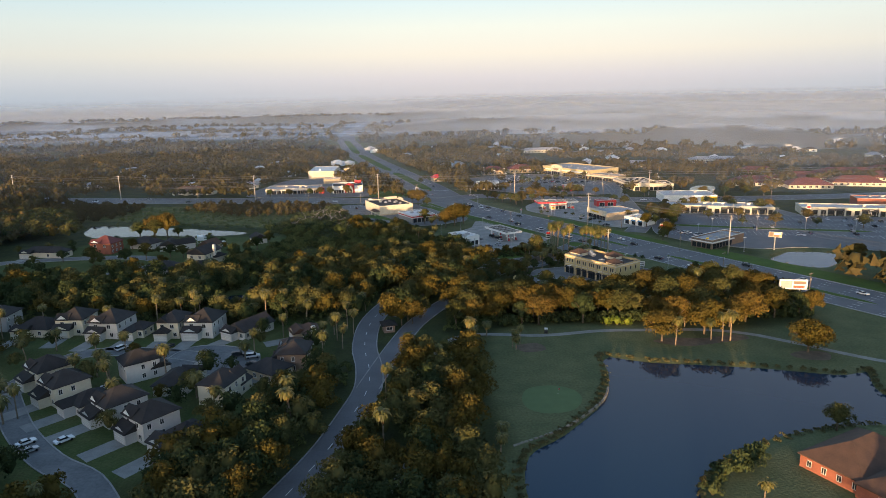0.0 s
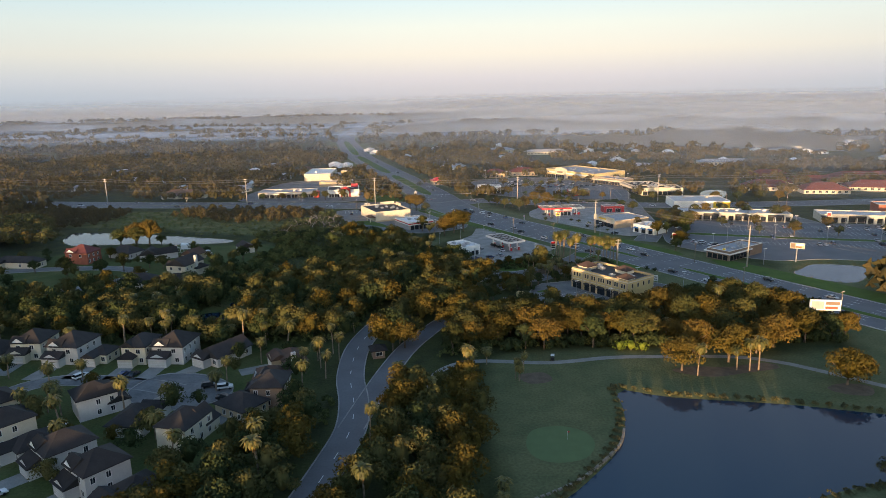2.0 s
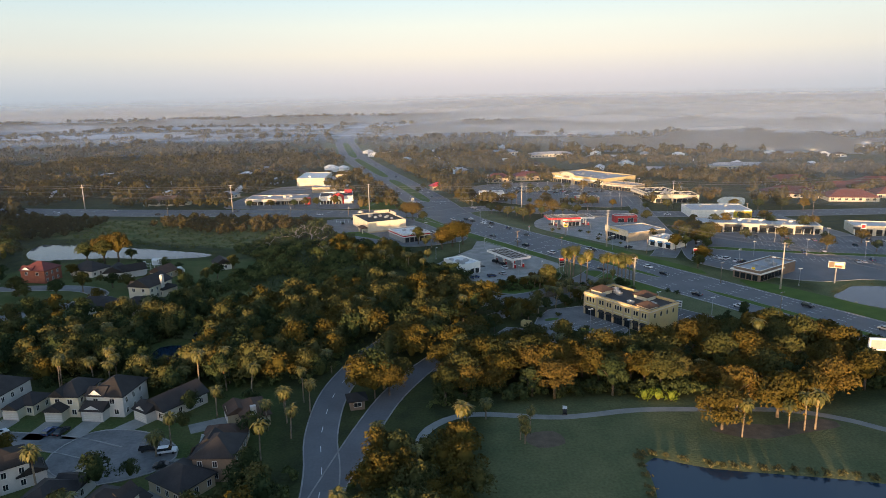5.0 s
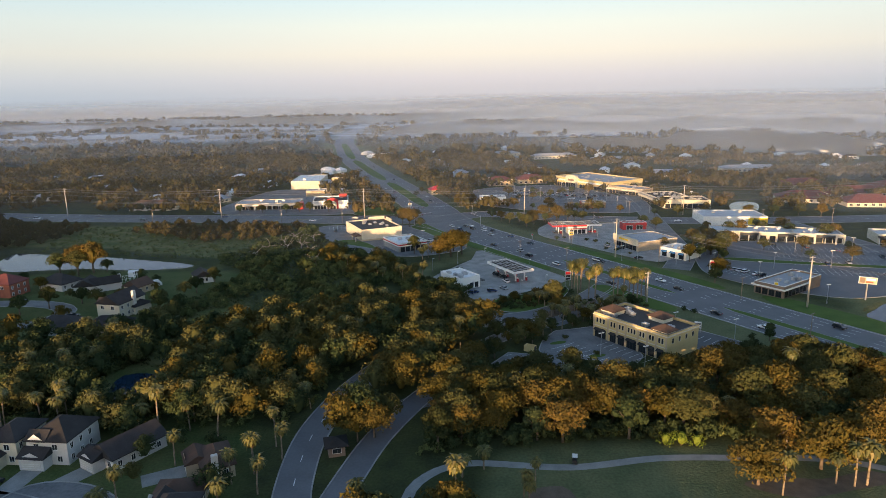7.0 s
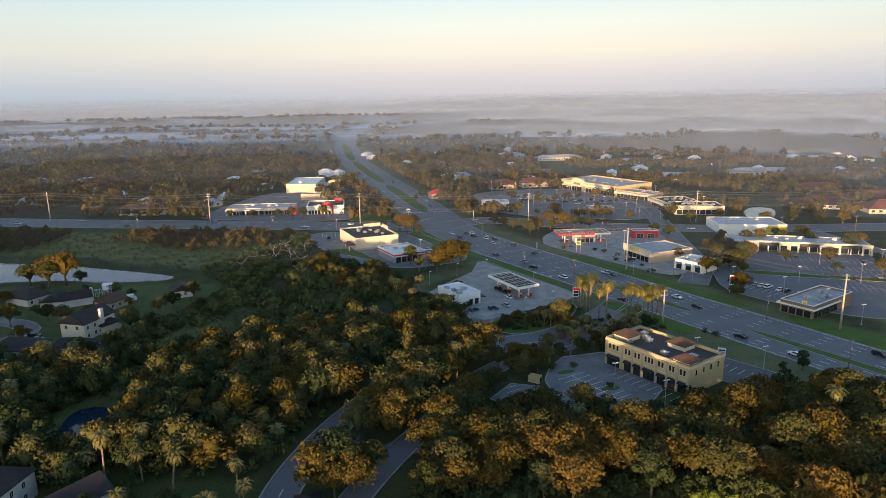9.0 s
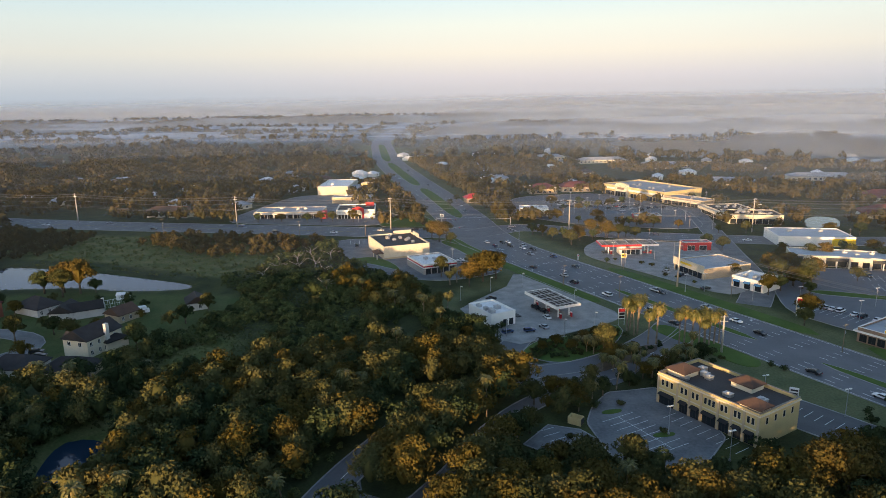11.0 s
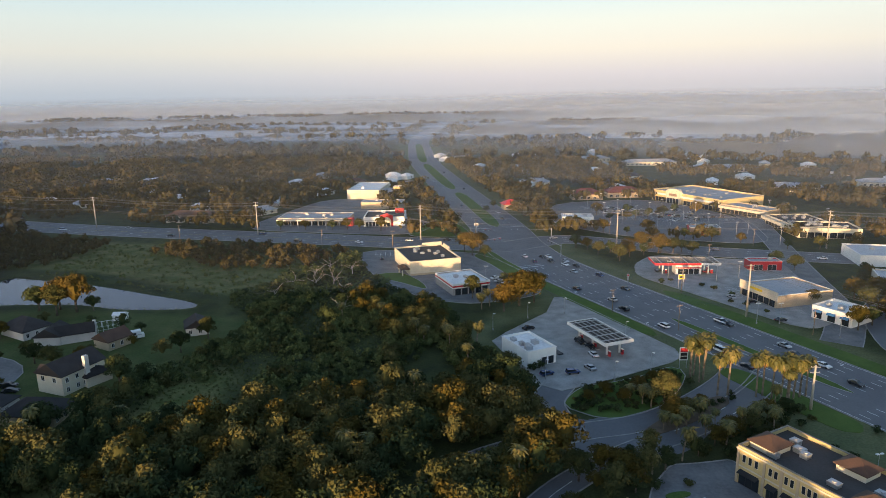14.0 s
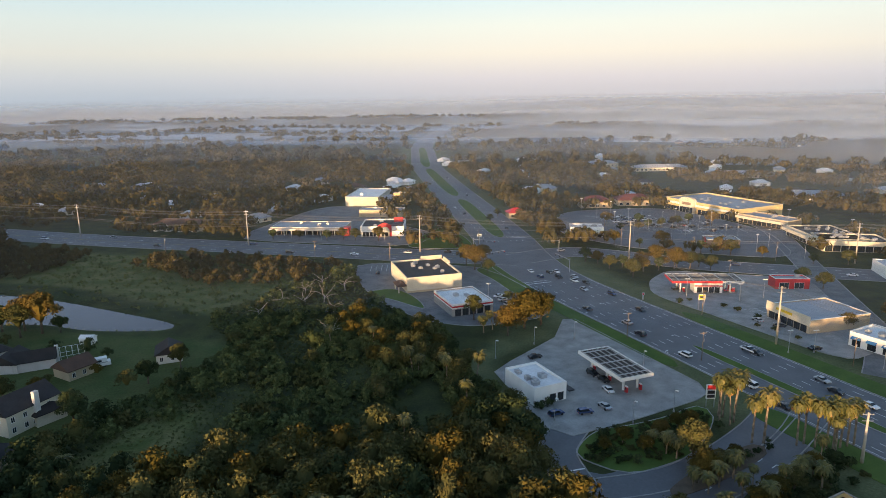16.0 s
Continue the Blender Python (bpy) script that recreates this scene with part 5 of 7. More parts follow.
# south row, facing the lower street
house(-126, 182, -38, 10, 13, 2, "cream_wall", label=CREAM2)
house(-115, 171, -38, 9.5, 13, 2, "cream_wall", label=CREAM2)
house(-104.5, 165, -40, 8, 12, 1, "white_wall", label="white single-storey house with a dark roof and front porch")
house(-94, 158.5, -40, 9.5, 14, 2, "white_wall", label=WHITE2)
house(-81, 150, -38, 9.5, 13, 2, "white_wall", label=WHITE2)
house(-69, 143, -34, 10, 13, 1, "white_wall", label=GREY1)
# houses by the pond
house(-193, 362, -10, 13, 11, 2, "brick_wall", "red_roof", garage=False, label="red brick two-storey house with a red roof", group="")
house(-222, 352, -8, 24, 11, 1, "cream_wall", "shingle", label="long cream single-storey house with a grey roof", group="")
house(-176, 373, -22, 15, 11, 1, "white_wall", "shingle", label="white single-storey house with a grey hipped roof", group="", garage=False)
house(-157, 367, 12, 9, 10, 1, "white_wall", "shingle", gable=True, label="white gabled house wing beside a screened pool", group="", garage=False)
house(-149, 371, 35, 12, 8, 1, "white_wall", "shingle", gable=True, label="white single-storey house with a dark roof and chimney", group="", garage=False, chimney=True)
house(-128, 331.5, -14, 10.5, 15, 2, "cream_wall", "shingle", gable=True, garage=False, chimney=True, label="cream two-storey gabled house with a chimney", group="")
house(-118, 340, 66, 8, 5, 1, "cream_wall", "shingle", garage=False, label="low dark-roofed porch wing of a cream house", group="")
house(-135.5, 366, -22, 8.5, 9, 1, "tan_wall", "brown_shingle", gable=True, garage=False, label="small tan gabled outbuilding with a brown roof", group="")
house(-114, 384, -60, 9, 8, 1, "white_wall", "shingle", gable=True, garage=False, label="small white gabled house by the brush", group="")
house(-120, 312, 5, 15, 10, 1, "tan_wall", "shingle", garage=False, label="single-storey house with a dark low roof", group="")
house(-139, 313, 0, 16, 10, 1, "white_wall", "shingle", garage=False, label="single-storey house with a dark low roof", group="")
# brick house by the lake
house(97, 128, 28, 22, 14, 1, "brick_wall", "brown_shingle", garage=False, label="red brick house with a broad brown hipped roof by the lake", group="")
house(96, 117, 28, 12, 10, 1, "brick_wall", "brown_shingle", garage=False, label="red brick wing with a brown hipped roof by the lake", group="")

# ---- plants ----
rng = np.random.default_rng(7)


def leaf_crown(R, H, z0, lumps, quads, size, seed, core=True, flat=0.75):
    """Corners and faces of a crown: small leaf sprays on overlapping boughs round a dark core."""
    r = np.random.default_rng(seed)
    a = r.uniform(0, 2 * np.pi, lumps)
    el = r.uniform(-0.25, 1.0, lumps)
    rad = R * (0.45 + 0.35 * r.random(lumps)) * np.sqrt(np.clip(1 - np.clip(el, 0, 1) ** 2, 0.04, 1))
    C = np.stack([np.cos(a) * rad, np.sin(a) * rad, z0 + H * (0.38 + 0.42 * el)], 1)
    lr = R * (0.24 + 0.2 * r.random(lumps))
    n = lumps * quads
    u = r.normal(size=(n, 3))
    u[:, 2] = np.abs(u[:, 2]) - 0.35
    u /= np.linalg.norm(u, axis=1)[:, None]
    c, q = np.repeat(C, quads, 0), np.repeat(lr, quads)[:, None]
    ragged = np.repeat(r.uniform(0.82, 1.12, (lumps, max(1, quads // 8))), 8, 1)[:, :quads]
    ragged = np.pad(ragged, ((0, 0), (0, quads - ragged.shape[1])), constant_values=1.0).ravel()[:, None]
    p = c + u * q * ragged * r.uniform(0.8, 1.1, (n, 1)) * np.array([1, 1, flat])
    nrm = u + 0.42 * r.normal(size=(n, 3))
    nrm /= np.linalg.norm(nrm, axis=1)[:, None]
    t = np.cross(nrm, r.normal(size=(n, 3)))
    t /= np.linalg.norm(t, axis=1)[:, None] + 1e-9
    b = np.cross(nrm, t)
    s = size * r.uniform(0.55, 1.3, (n, 1))
    k = r.uniform(0.55, 1.1, (4, n, 1))
    V = np.stack([p + t * s * k[0] * 1.2, p + b * s * k[1] * 1.2 + nrm * s * 0.3, p - (t + b) * s * k[2] * 0.85], 1).reshape(-1, 3)
    F = [(i, i + 1, i + 2) for i in range(0, 3 * n, 3)]
    if core:
        m, w = (6, 3) if size > 1 else (8, 4)
        n0, W = len(V), []
        for j in range(w):
            e = -0.9 + 1.8 * j / (w - 1)
            for i in range(m):
                f = R * 0.42 * math.sqrt(1 - min(e * e, 0.97)) * r.uniform(0.75, 1.1)
                W.append((math.cos(2 * math.pi * i / m) * f, math.sin(2 * math.pi * i / m) * f, z0 + H * (0.45 + 0.38 * e)))
        V = np.concatenate([V, np.array(W)])
        for j in range(w - 1):
            for i in range(m):
                q = (n0 + j * m + i, n0 + j * m + (i + 1) % m, n0 + (j + 1) * m + (i + 1) % m, n0 + (j + 1) * m + i)
                F += [q[:3], (q[0], q[2], q[3])]
        F += [(n0 + (w - 1) * m, n0 + (w - 1) * m + i, n0 + (w - 1) * m + i + 1) for i in range(1, m - 1)]
    return V, F


def trunk_shape(R, H, z0, seed, limbs=5, r0=0.35):
    r = random.Random(seed)
    s = Shape()
    top = z0 + H * 0.25
    s.tube((0, 0, -0.2), (0, 0, top * 0.6), r0, r0 * 0.75, 7)
    s.tube((0, 0, top * 0.6), (r.uniform(-.3, .3), r.uniform(-.3, .3), z0 + H * 0.6), r0 * 0.7, r0 * 0.25, 6)
    for i in range(limbs):
        a = 2 * math.pi * (i + r.random() * 0.5) / limbs
        k = (math.cos(a) * R * 0.35, math.sin(a) * R * 0.35, top + H * 0.12)
        s.tube((0, 0, top * (0.5 + 0.3 * r.random())), k, r0 * 0.5, r0 * 0.3, 5)
        s.tube(k, (math.cos(a) * R * 0.7, math.sin(a) * R * 0.7, top + H * 0.35), r0 * 0.3, r0 * 0.1, 5)
    return s


def crown_mesh(name, V, F, mat):
    me = bpy.data.meshes.new(name)
    me.from_pydata(V.tolist(), [], F)
    me.materials.append(M[mat])
    return me


def tree_model(name, label, R, H, z0, seed, mat, lumps=16, quads=34, size=0.31, bark="bark", group=""):
    t = thing(name, pose(0, 0, -400), label, "tree", group)
    part("trunk", trunk_shape(R, H, z0, seed), M[bark], t, smooth=True)
    V, F = leaf_crown(R, H, z0, lumps, quads, size, seed)
    part("crown", crown_mesh("crown", V, F, mat), M[mat], t)
    return t


OAKS = [tree_model("oak_tree", "broad live oak with dense dark green foliage", 5.0, 8.0, 2.2, 11, "leaf", 26, 96),
        tree_model("oak_tree", "live oak with golden olive foliage in low sun", 4.6, 7.5, 2.6, 12, "leaf_olive", 24, 96),
        tree_model("oak_tree", "tall live oak with an uneven green crown", 4.2, 9.0, 3.2, 13, "leaf", 24, 96),
        tree_model("oak_tree", "spreading oak hung with grey-brown moss", 5.6, 7.0, 2.4, 14, "leaf_olive", 28, 96),
        tree_model("oak_tree", "dark green oak with a compact crown", 3.8, 7.0, 2.0, 15, "leaf_dark", 20, 96),
        tree_model("oak_tree", "small dark evergreen oak in the woods", 3.2, 6.0, 1.8, 16, "leaf_dark", 16, 96)]


def palm_model(name, label, h, seed, lean=0.0, n=64, L=2.35):
    r = random.Random(seed)
    t = thing(name, pose(0, 0, -400), label, "palm tree")
    s, p = Shape(), Vector((0, 0, -0.2))
    for i in range(6):
        q = Vector((lean * ((i + 1) / 6) ** 2, lean * 0.4 * ((i + 1) / 6) ** 2, h * (i + 1) / 6))
        s.tube(p, q, 0.24 - 0.012 * i, 0.24 - 0.012 * (i + 1), 7)
        p = q
    part("trunk", s, M["palm_bark"], t, smooth=True)
    live, dry = Shape(), Shape()
    for i in range(n):
        a = i * 2.39996
        e = 1.25 - 2.0 * (i / n) ** 0.9 + r.uniform(-0.15, 0.15)
        d = Vector((math.cos(a), math.sin(a), 0))
        side = Vector((-d.y, d.x, 0))
        ln = L * r.uniform(0.8, 1.15)
        pts = []
        for k in range(4):
            f = k / 3
            ee = e - 0.9 * f * f
            pts.append(p + (d * math.cos(ee) + Vector((0, 0, math.sin(ee)))) * ln * f)
        w = (0.05, 0.27, 0.36, 0.06)
        vs = []
        for k in range(4):
            vs += [pts[k] - side * w[k] - Vector((0, 0, 0.16 * w[k])), pts[k] + Vector((0, 0, 0.05)), pts[k] + side * w[k] - Vector((0, 0, 0.16 * w[k]))]
        fs = []
        for k in range(3):
            o = 3 * k
            fs += [(o, o + 1, o + 4, o + 3), (o + 1, o + 2, o + 5, o + 4)]
        (dry if i > n * 0.84 else live).add(vs, fs)
    part("crown", live, M["frond"], t, "rounded crown of fan fronds")
    part("dead_fronds", dry, M["dry_frond"], t, "brown hanging dead fronds")
    return t


PALMS = [palm_model("palm_tree", "tall cabbage palm with a round golden-green crown", 9.0, 1, 0.3),
         palm_model("palm_tree", "cabbage palm with a slightly leaning slim trunk", 7.5, 2, 1.2),
         palm_model("palm_tree", "short cabbage palm with a full round crown", 5.2, 3, 0.2),
         palm_model("palm_tree", "very tall cabbage palm with a small crown", 11.0, 4, 0.8)]


def shrub_model(label, R, H, seed, mat):
    t = thing("shrub", pose(0, 0, -400), label, "shrub")
    V, F = leaf_crown(R, H, 0.0, 9, 34, 0.2, seed)
    part("foliage", crown_mesh("foliage", V, F, mat), M[mat], t)
    s = Shape()
    for k in range(3):
        s.tube((0, 0, -0.1), (math.cos(2.1 * k) * R * 0.4, math.sin(2.1 * k) * R * 0.4, H * 0.5), 0.08, 0.03, 5)
    part("stem", s, M["bark"], t)
    return t


SHRUBS = [shrub_model("dense dark green shrub", 1.6, 2.2, 31, "leaf_dark"), shrub_model("low green shrub by the road", 1.2, 1.4, 32, "leaf"),
          shrub_model("bright yellow-green bush beside the golf course", 2.4, 3.4, 33, "leaf_bright")]


def plant(model, x, y, s=1.0, z=0.0, turn=None):
    turn = rng.uniform(0, 360) if turn is None else turn
    ob = copy_thing(model, pose(x, y, z, 0, 0, turn) @ Matrix.Diagonal((s, s, s * rng.uniform(0.92, 1.1), 1)))
    return ob


LINES = [(HIGHWAY, 24), (CROSS_W, 17), (CROSS_E, 14), (SIDE_ROAD, 8), (PLAZA_ROAD, 8), (DRIVE_A, 5.0), (DRIVE_B, 3.9), (GAS_DRIVE, 6), (STREET, 8), (STREET_S, 8), (FAR_STREET, 7), (CART_PATH, 4)]
LOTS = [np.array([v.co[:2] for v in bpy.data.objects[n].data.vertices]) for n in
        ("pavement_fuel_station", "pavement_office_lot", "pavement_corner_lot", "pavement_office_rear", "pavement_shop_lot", "pavement_plaza_lot", "pavement_shops_east", "pavement_mall_lot", "pavement_west_lot", "road_cul_de_sac", "road_junction", "road_crossover")]


def free(x, y, roads=True, extra=()):
    ok = np.ones(len(x), bool)
    for line, d in LINES:
        if not roads:
            d = d * 0.8
        near = (x > line[:, 0].min() - d) & (x < line[:, 0].max() + d) & (y > line[:, 1].min() - d) & (y < line[:, 1].max() + d) & ok
        ok[near] &= gap(x[near], y[near], line) > d
    for loop in LOTS + PAVED + list(extra):
        ok &= ~inside(x, y, loop)
    for loop in WATERS:
        near = (x > loop[:, 0].min() - 6) & (x < loop[:, 0].max() + 6) & (y > loop[:, 1].min() - 6) & (y < loop[:, 1].max() + 6) & ok
        ok[near] &= ~(inside(x[near], y[near], loop) | (gap(x[near], y[near], loop, True) < 3.5))
    return ok


CLEARINGS = [spline(q, 4, True) for q in ([(-94, 318), (-96, 337), (-82, 350), (-80, 370), (-71, 366), (-69, 347), (-73, 328), (-82, 311), (-88, 306)], [(-50, 372), (-40, 368), (-36, 380), (-44, 388)])]


def scatter(loop, step, jitter=0.45):
    x0, y0 = loop.min(0)
    x1, y1 = loop.max(0)
    gx, gy = np.meshgrid(np.arange(x0, x1, step), np.arange(y0, y1, step))
    x, y = gx.ravel() + rng.uniform(-jitter, jitter, gx.size) * step, gy.ravel() + rng.uniform(-jitter, jitter, gx.size) * step
    k = inside(x, y, loop)
    x, y = x[k], y[k]
    k = free(x, y)
    for bare in CLEARINGS:
        k &= ~inside(x, y, bare)
    return x[k], y[k]


SPARE = []         # trees past the first three hundred, joined below


def oak(px, py, size, mix=(3, 2, 3, 2, 2, 2)):
    k = int(rng.choice(6, p=np.array(mix) / sum(mix)))
    if oak.count < 122:
        plant(OAKS[k], px, py, size)
        oak.count += 1
    else:
        SPARE.append((k, px, py, size))


oak.count = 0


def woods(loop, step, smin, smax, mix=(3, 2, 3, 2, 2, 2), palms=0.08):
    x, y = scatter(loop, step)
    for px, py in zip(x, y):
        if rng.random() < palms:
            plant(PALMS[rng.choice(4, p=(0.35, 0.3, 0.15, 0.2))], px, py, rng.uniform(0.85, 1.1))
        else:
            oak(px, py, rng.uniform(smin, smax), mix)


def stuff(name, templates, x, y, s, mat, label, category="woodland"):
    """Many uncounted plants in one mesh."""
    Vs, Fs, base = [], [], 0
    which = rng.integers(0, len(templates), len(x))
    turn = rng.uniform(0, 2 * np.pi, len(x))
    for k, (V, F) in enumerate(templates):
        F3 = np.array(F)
        for i in np.nonzero(which == k)[0]:
            c, q = math.cos(turn[i]), math.sin(turn[i])
            W = V * s[i]
            Vs.append(np.stack([W[:, 0] * c - W[:, 1] * q + x[i], W[:, 0] * q + W[:, 1] * c + y[i], W[:, 2]], 1))
            Fs.append(F3 + base)
            base += len(V)
    V, F = np.concatenate(Vs), np.concatenate(Fs)
    me = bpy.data.meshes.new(name)
    me.vertices.add(len(V)); me.loops.add(F.size); me.polygons.add(len(F))
    me.vertices.foreach_set("co", V.astype(np.float32).ravel())
    me.loops.foreach_set("vertex_index", F.astype(np.int32).ravel())
    me.polygons.foreach_set("loop_start", np.arange(0, F.size, 3, dtype=np.int32))
    me.polygons.foreach_set("loop_total", np.full(len(F), 3, np.int32))
    me.update(calc_edges=True)
    me.materials.append(M[mat])
    return tagged(new(name, me), label, category, kind="stuff")


WOOD_MAIN = spline([(-76, 246), (-52, 242), (-31, 246), (-20, 274), (-6, 300), (10, 316), (18, 334), (14, 347), (0, 350), (-20, 340), (-45, 328), (-68, 320), (-80, 284)], 6, True)
WOOD_ARM = spline([(13, 347), (6, 362), (-5, 385), (-16, 402), (-22, 424), (-34, 420), (-30, 392), (-14, 366), (-2, 350)], 6, True)
WOOD_BACK = spline([(-34, 420), (-40, 432), (-58, 440), (-66, 410), (-62, 384), (-46, 364), (-26, 362), (-20, 376), (-30, 392)], 6, True)
WOOD_BELT = spline([(-30, 104), (-20, 150), (-17, 180), (-13, 206), (8, 206), (12, 190), (10, 165), (6, 140), (10, 108)], 6, True)
WOOD_ISLAND = spline([(-22, 230), (-18, 252), (-10, 276), (-1, 296), (14, 312), (30, 320), (22, 306), (12, 292), (4, 276), (-4, 260), (-12, 242)], 4, True)
WOOD_NORTH = spline([(-2, 226), (4, 246), (14, 268), (44, 270), (62, 262), (86, 274), (106, 282), (122, 274), (144, 248), (140, 236), (112, 236), (80, 236), (40, 233), (12, 231)], 5, True)
WOOD_JUNCTION = spline([(22, 304), (32, 314), (48, 324), (56, 318), (46, 308), (34, 296), (26, 296)], 4, True)
WOOD_SOUTH = spline([(-98, 108), (-84, 124), (-70, 134), (-56, 150), (-46, 168), (-36, 186), (-32, 200), (-30, 170), (-33, 146), (-44, 108)], 5, True)
WOOD_STREET = spline([(-230, 244), (-150, 250), (-110, 242), (-64, 240), (-58, 246), (-70, 270), (-88, 290), (-110, 300), (-160, 304), (-260, 290)], 6, True)
GARDENS = spline([(-190, 240), (-60, 244), (-46, 238), (-40, 180), (-62, 138), (-110, 128), (-160, 166), (-200, 190)], 6, True)
woods(WOOD_NORTH, 6.2, 0.85, 1.32, (2, 4, 2, 4, 2, 1), 0.04)
woods(WOOD_BELT, 6.0, 0.8, 1.2, (3, 3, 2, 3, 1, 1), 0.06)
woods(WOOD_SOUTH, 5.8, 0.8, 1.2, (3, 2, 3, 2, 2, 2), 0.07)
woods(WOOD_ISLAND, 4.8, 1.0, 1.4, (3, 2, 3, 3, 2, 2), 0.12)
woods(WOOD_JUNCTION, 5.0, 0.5, 0.85, palms=0.3)
woods(WOOD_MAIN, 6.2, 0.85, 1.35, palms=0.035)
woods(WOOD_ARM, 6.0, 0.55, 0.95, (3, 1, 2, 1, 3, 3), 0.1)
woods(WOOD_BACK, 9.5, 0.6, 0.95, (3, 2, 3, 2, 2, 2), 0.1)
woods(WOOD_STREET, 7.0, 0.8, 1.25, (2, 1, 3, 1, 3, 3), 0.08)
WOOD_POOL = spline([(-122, 246), (-98, 246), (-74, 247), (-74, 262), (-76, 282), (-98, 292), (-120, 286)], 5, True)
woods(WOOD_POOL, 7.0, 0.8, 1.15, (2, 1, 2, 1, 4, 4), 0.08)
WOOD_CREEK = spline([(-114, 300), (-86, 286), (-76, 312), (-82, 338), (-94, 346), (-104, 336)], 5, True)
woods(WOOD_CREEK, 7.0, 0.7, 1.1, (2, 1, 2, 1, 4, 4), 0.1)
POND_YARDS = spline([(-240, 318), (-150, 305), (-110, 305), (-100, 345), (-92, 372), (-120, 384), (-210, 392), (-250, 350)], 6, True)
woods(POND_YARDS, 16.0, 0.45, 0.8, (3, 1, 2, 1, 4, 4), 0.12)
WOOD_POND = spline([(-310, 390), (-252, 396), (-224, 400), (-224, 406), (-242, 416), (-250, 440), (-262, 456), (-310, 456)], 5, True)
woods(WOOD_POND, 7.0, 1.1, 1.5, (3, 1, 3, 1, 3, 3), 0.06)
WOOD_CORNER = spline([(-170, 170), (-142, 164), (-122, 150), (-104, 134), (-92, 122), (-100, 106), (-170, 110)], 5, True)
woods(WOOD_CORNER, 7.0, 0.8, 1.15, (3, 1, 3, 1, 3, 3), 0.1)
woods(GARDENS, 7.4, 0.5, 1.0, (3, 1, 2, 1, 3, 3), 0.2)

# trees that stand by themselves: lake shore, junction, fuel station, pond, gardens
for x, y, sz, k in ((75, 214, 1.3, 3), (83, 226, 1.35, 1), (92, 220, 1.45, 3), (104, 227, 1.3, 1), (112, 232, 1.35, 3), (119, 202, 1.35, 3), (124, 205, 1.0, 1), (98.5, 151, 0.8, 0),
                    (-19, 512, 1.25, 3), (-24, 519, 1.1, 1), (8, 428, 1.6, 3), (14, 433, 1.4, 1), (2, 420, 1.2, 3), (-12, 436, 0.9, 2), (-110.5, 338.5, 1.1, 4), (72, 528, 1.1, 1), (80, 524, 1.1, 3), (64, 524, 0.95, 1),
                    (88, 526, 0.9, 0), (48, 520, 0.8, 0), (49, 338, 1.0, 2), (148, 420, 1.0, 0), (152, 424, 1.1, 2), (157, 432, 1.2, 1), (143, 432, 1.1, 0), (133, 505, 0.9, 4), (138, 494, 0.8, 0), (205, 318, 0.7, 1), (212, 326, 0.8, 1),
                    (-181, 405, 1.5, 3), (-172, 403, 1.6, 1), (-189, 403, 1.4, 4), (-177, 398, 1.2, 2), (-166, 405, 0.8, 4), (-168, 338, 1.0, 4), (-160, 345, 0.9, 2), (-205, 345, 0.8, 4), (-186, 340, 0.9, 0), (-180, 372, 0.7, 1), (24, 303, 0.85, 0), (29, 306, 0.8, 1), (34, 304.5, 0.85, 3), (39, 307, 0.75, 0), (44, 309.5, 0.7, 4), (31, 300, 0.7, 4), (36, 300, 0.6, 5), (12, 305, 1.0, 1), (6, 298, 1.0, 0), (2, 291, 1.0, 2), (16, 309.5, 0.8, 3), (-4, 281, 1.1, 3), (-8, 273, 1.2, 0), (-12, 268, 1.0, 1), (-14, 240, 1.0, 1), (-12, 236, 0.9, 3), (-9, 243, 0.9, 0), (-16, 234, 0.8, 1), (118, 300, 0.5, 4), (121, 306, 0.5, 4)):
    plant(OAKS[k], x, y, sz, -1.5 if x > 70 and 195 < y < 235 else 0.0)
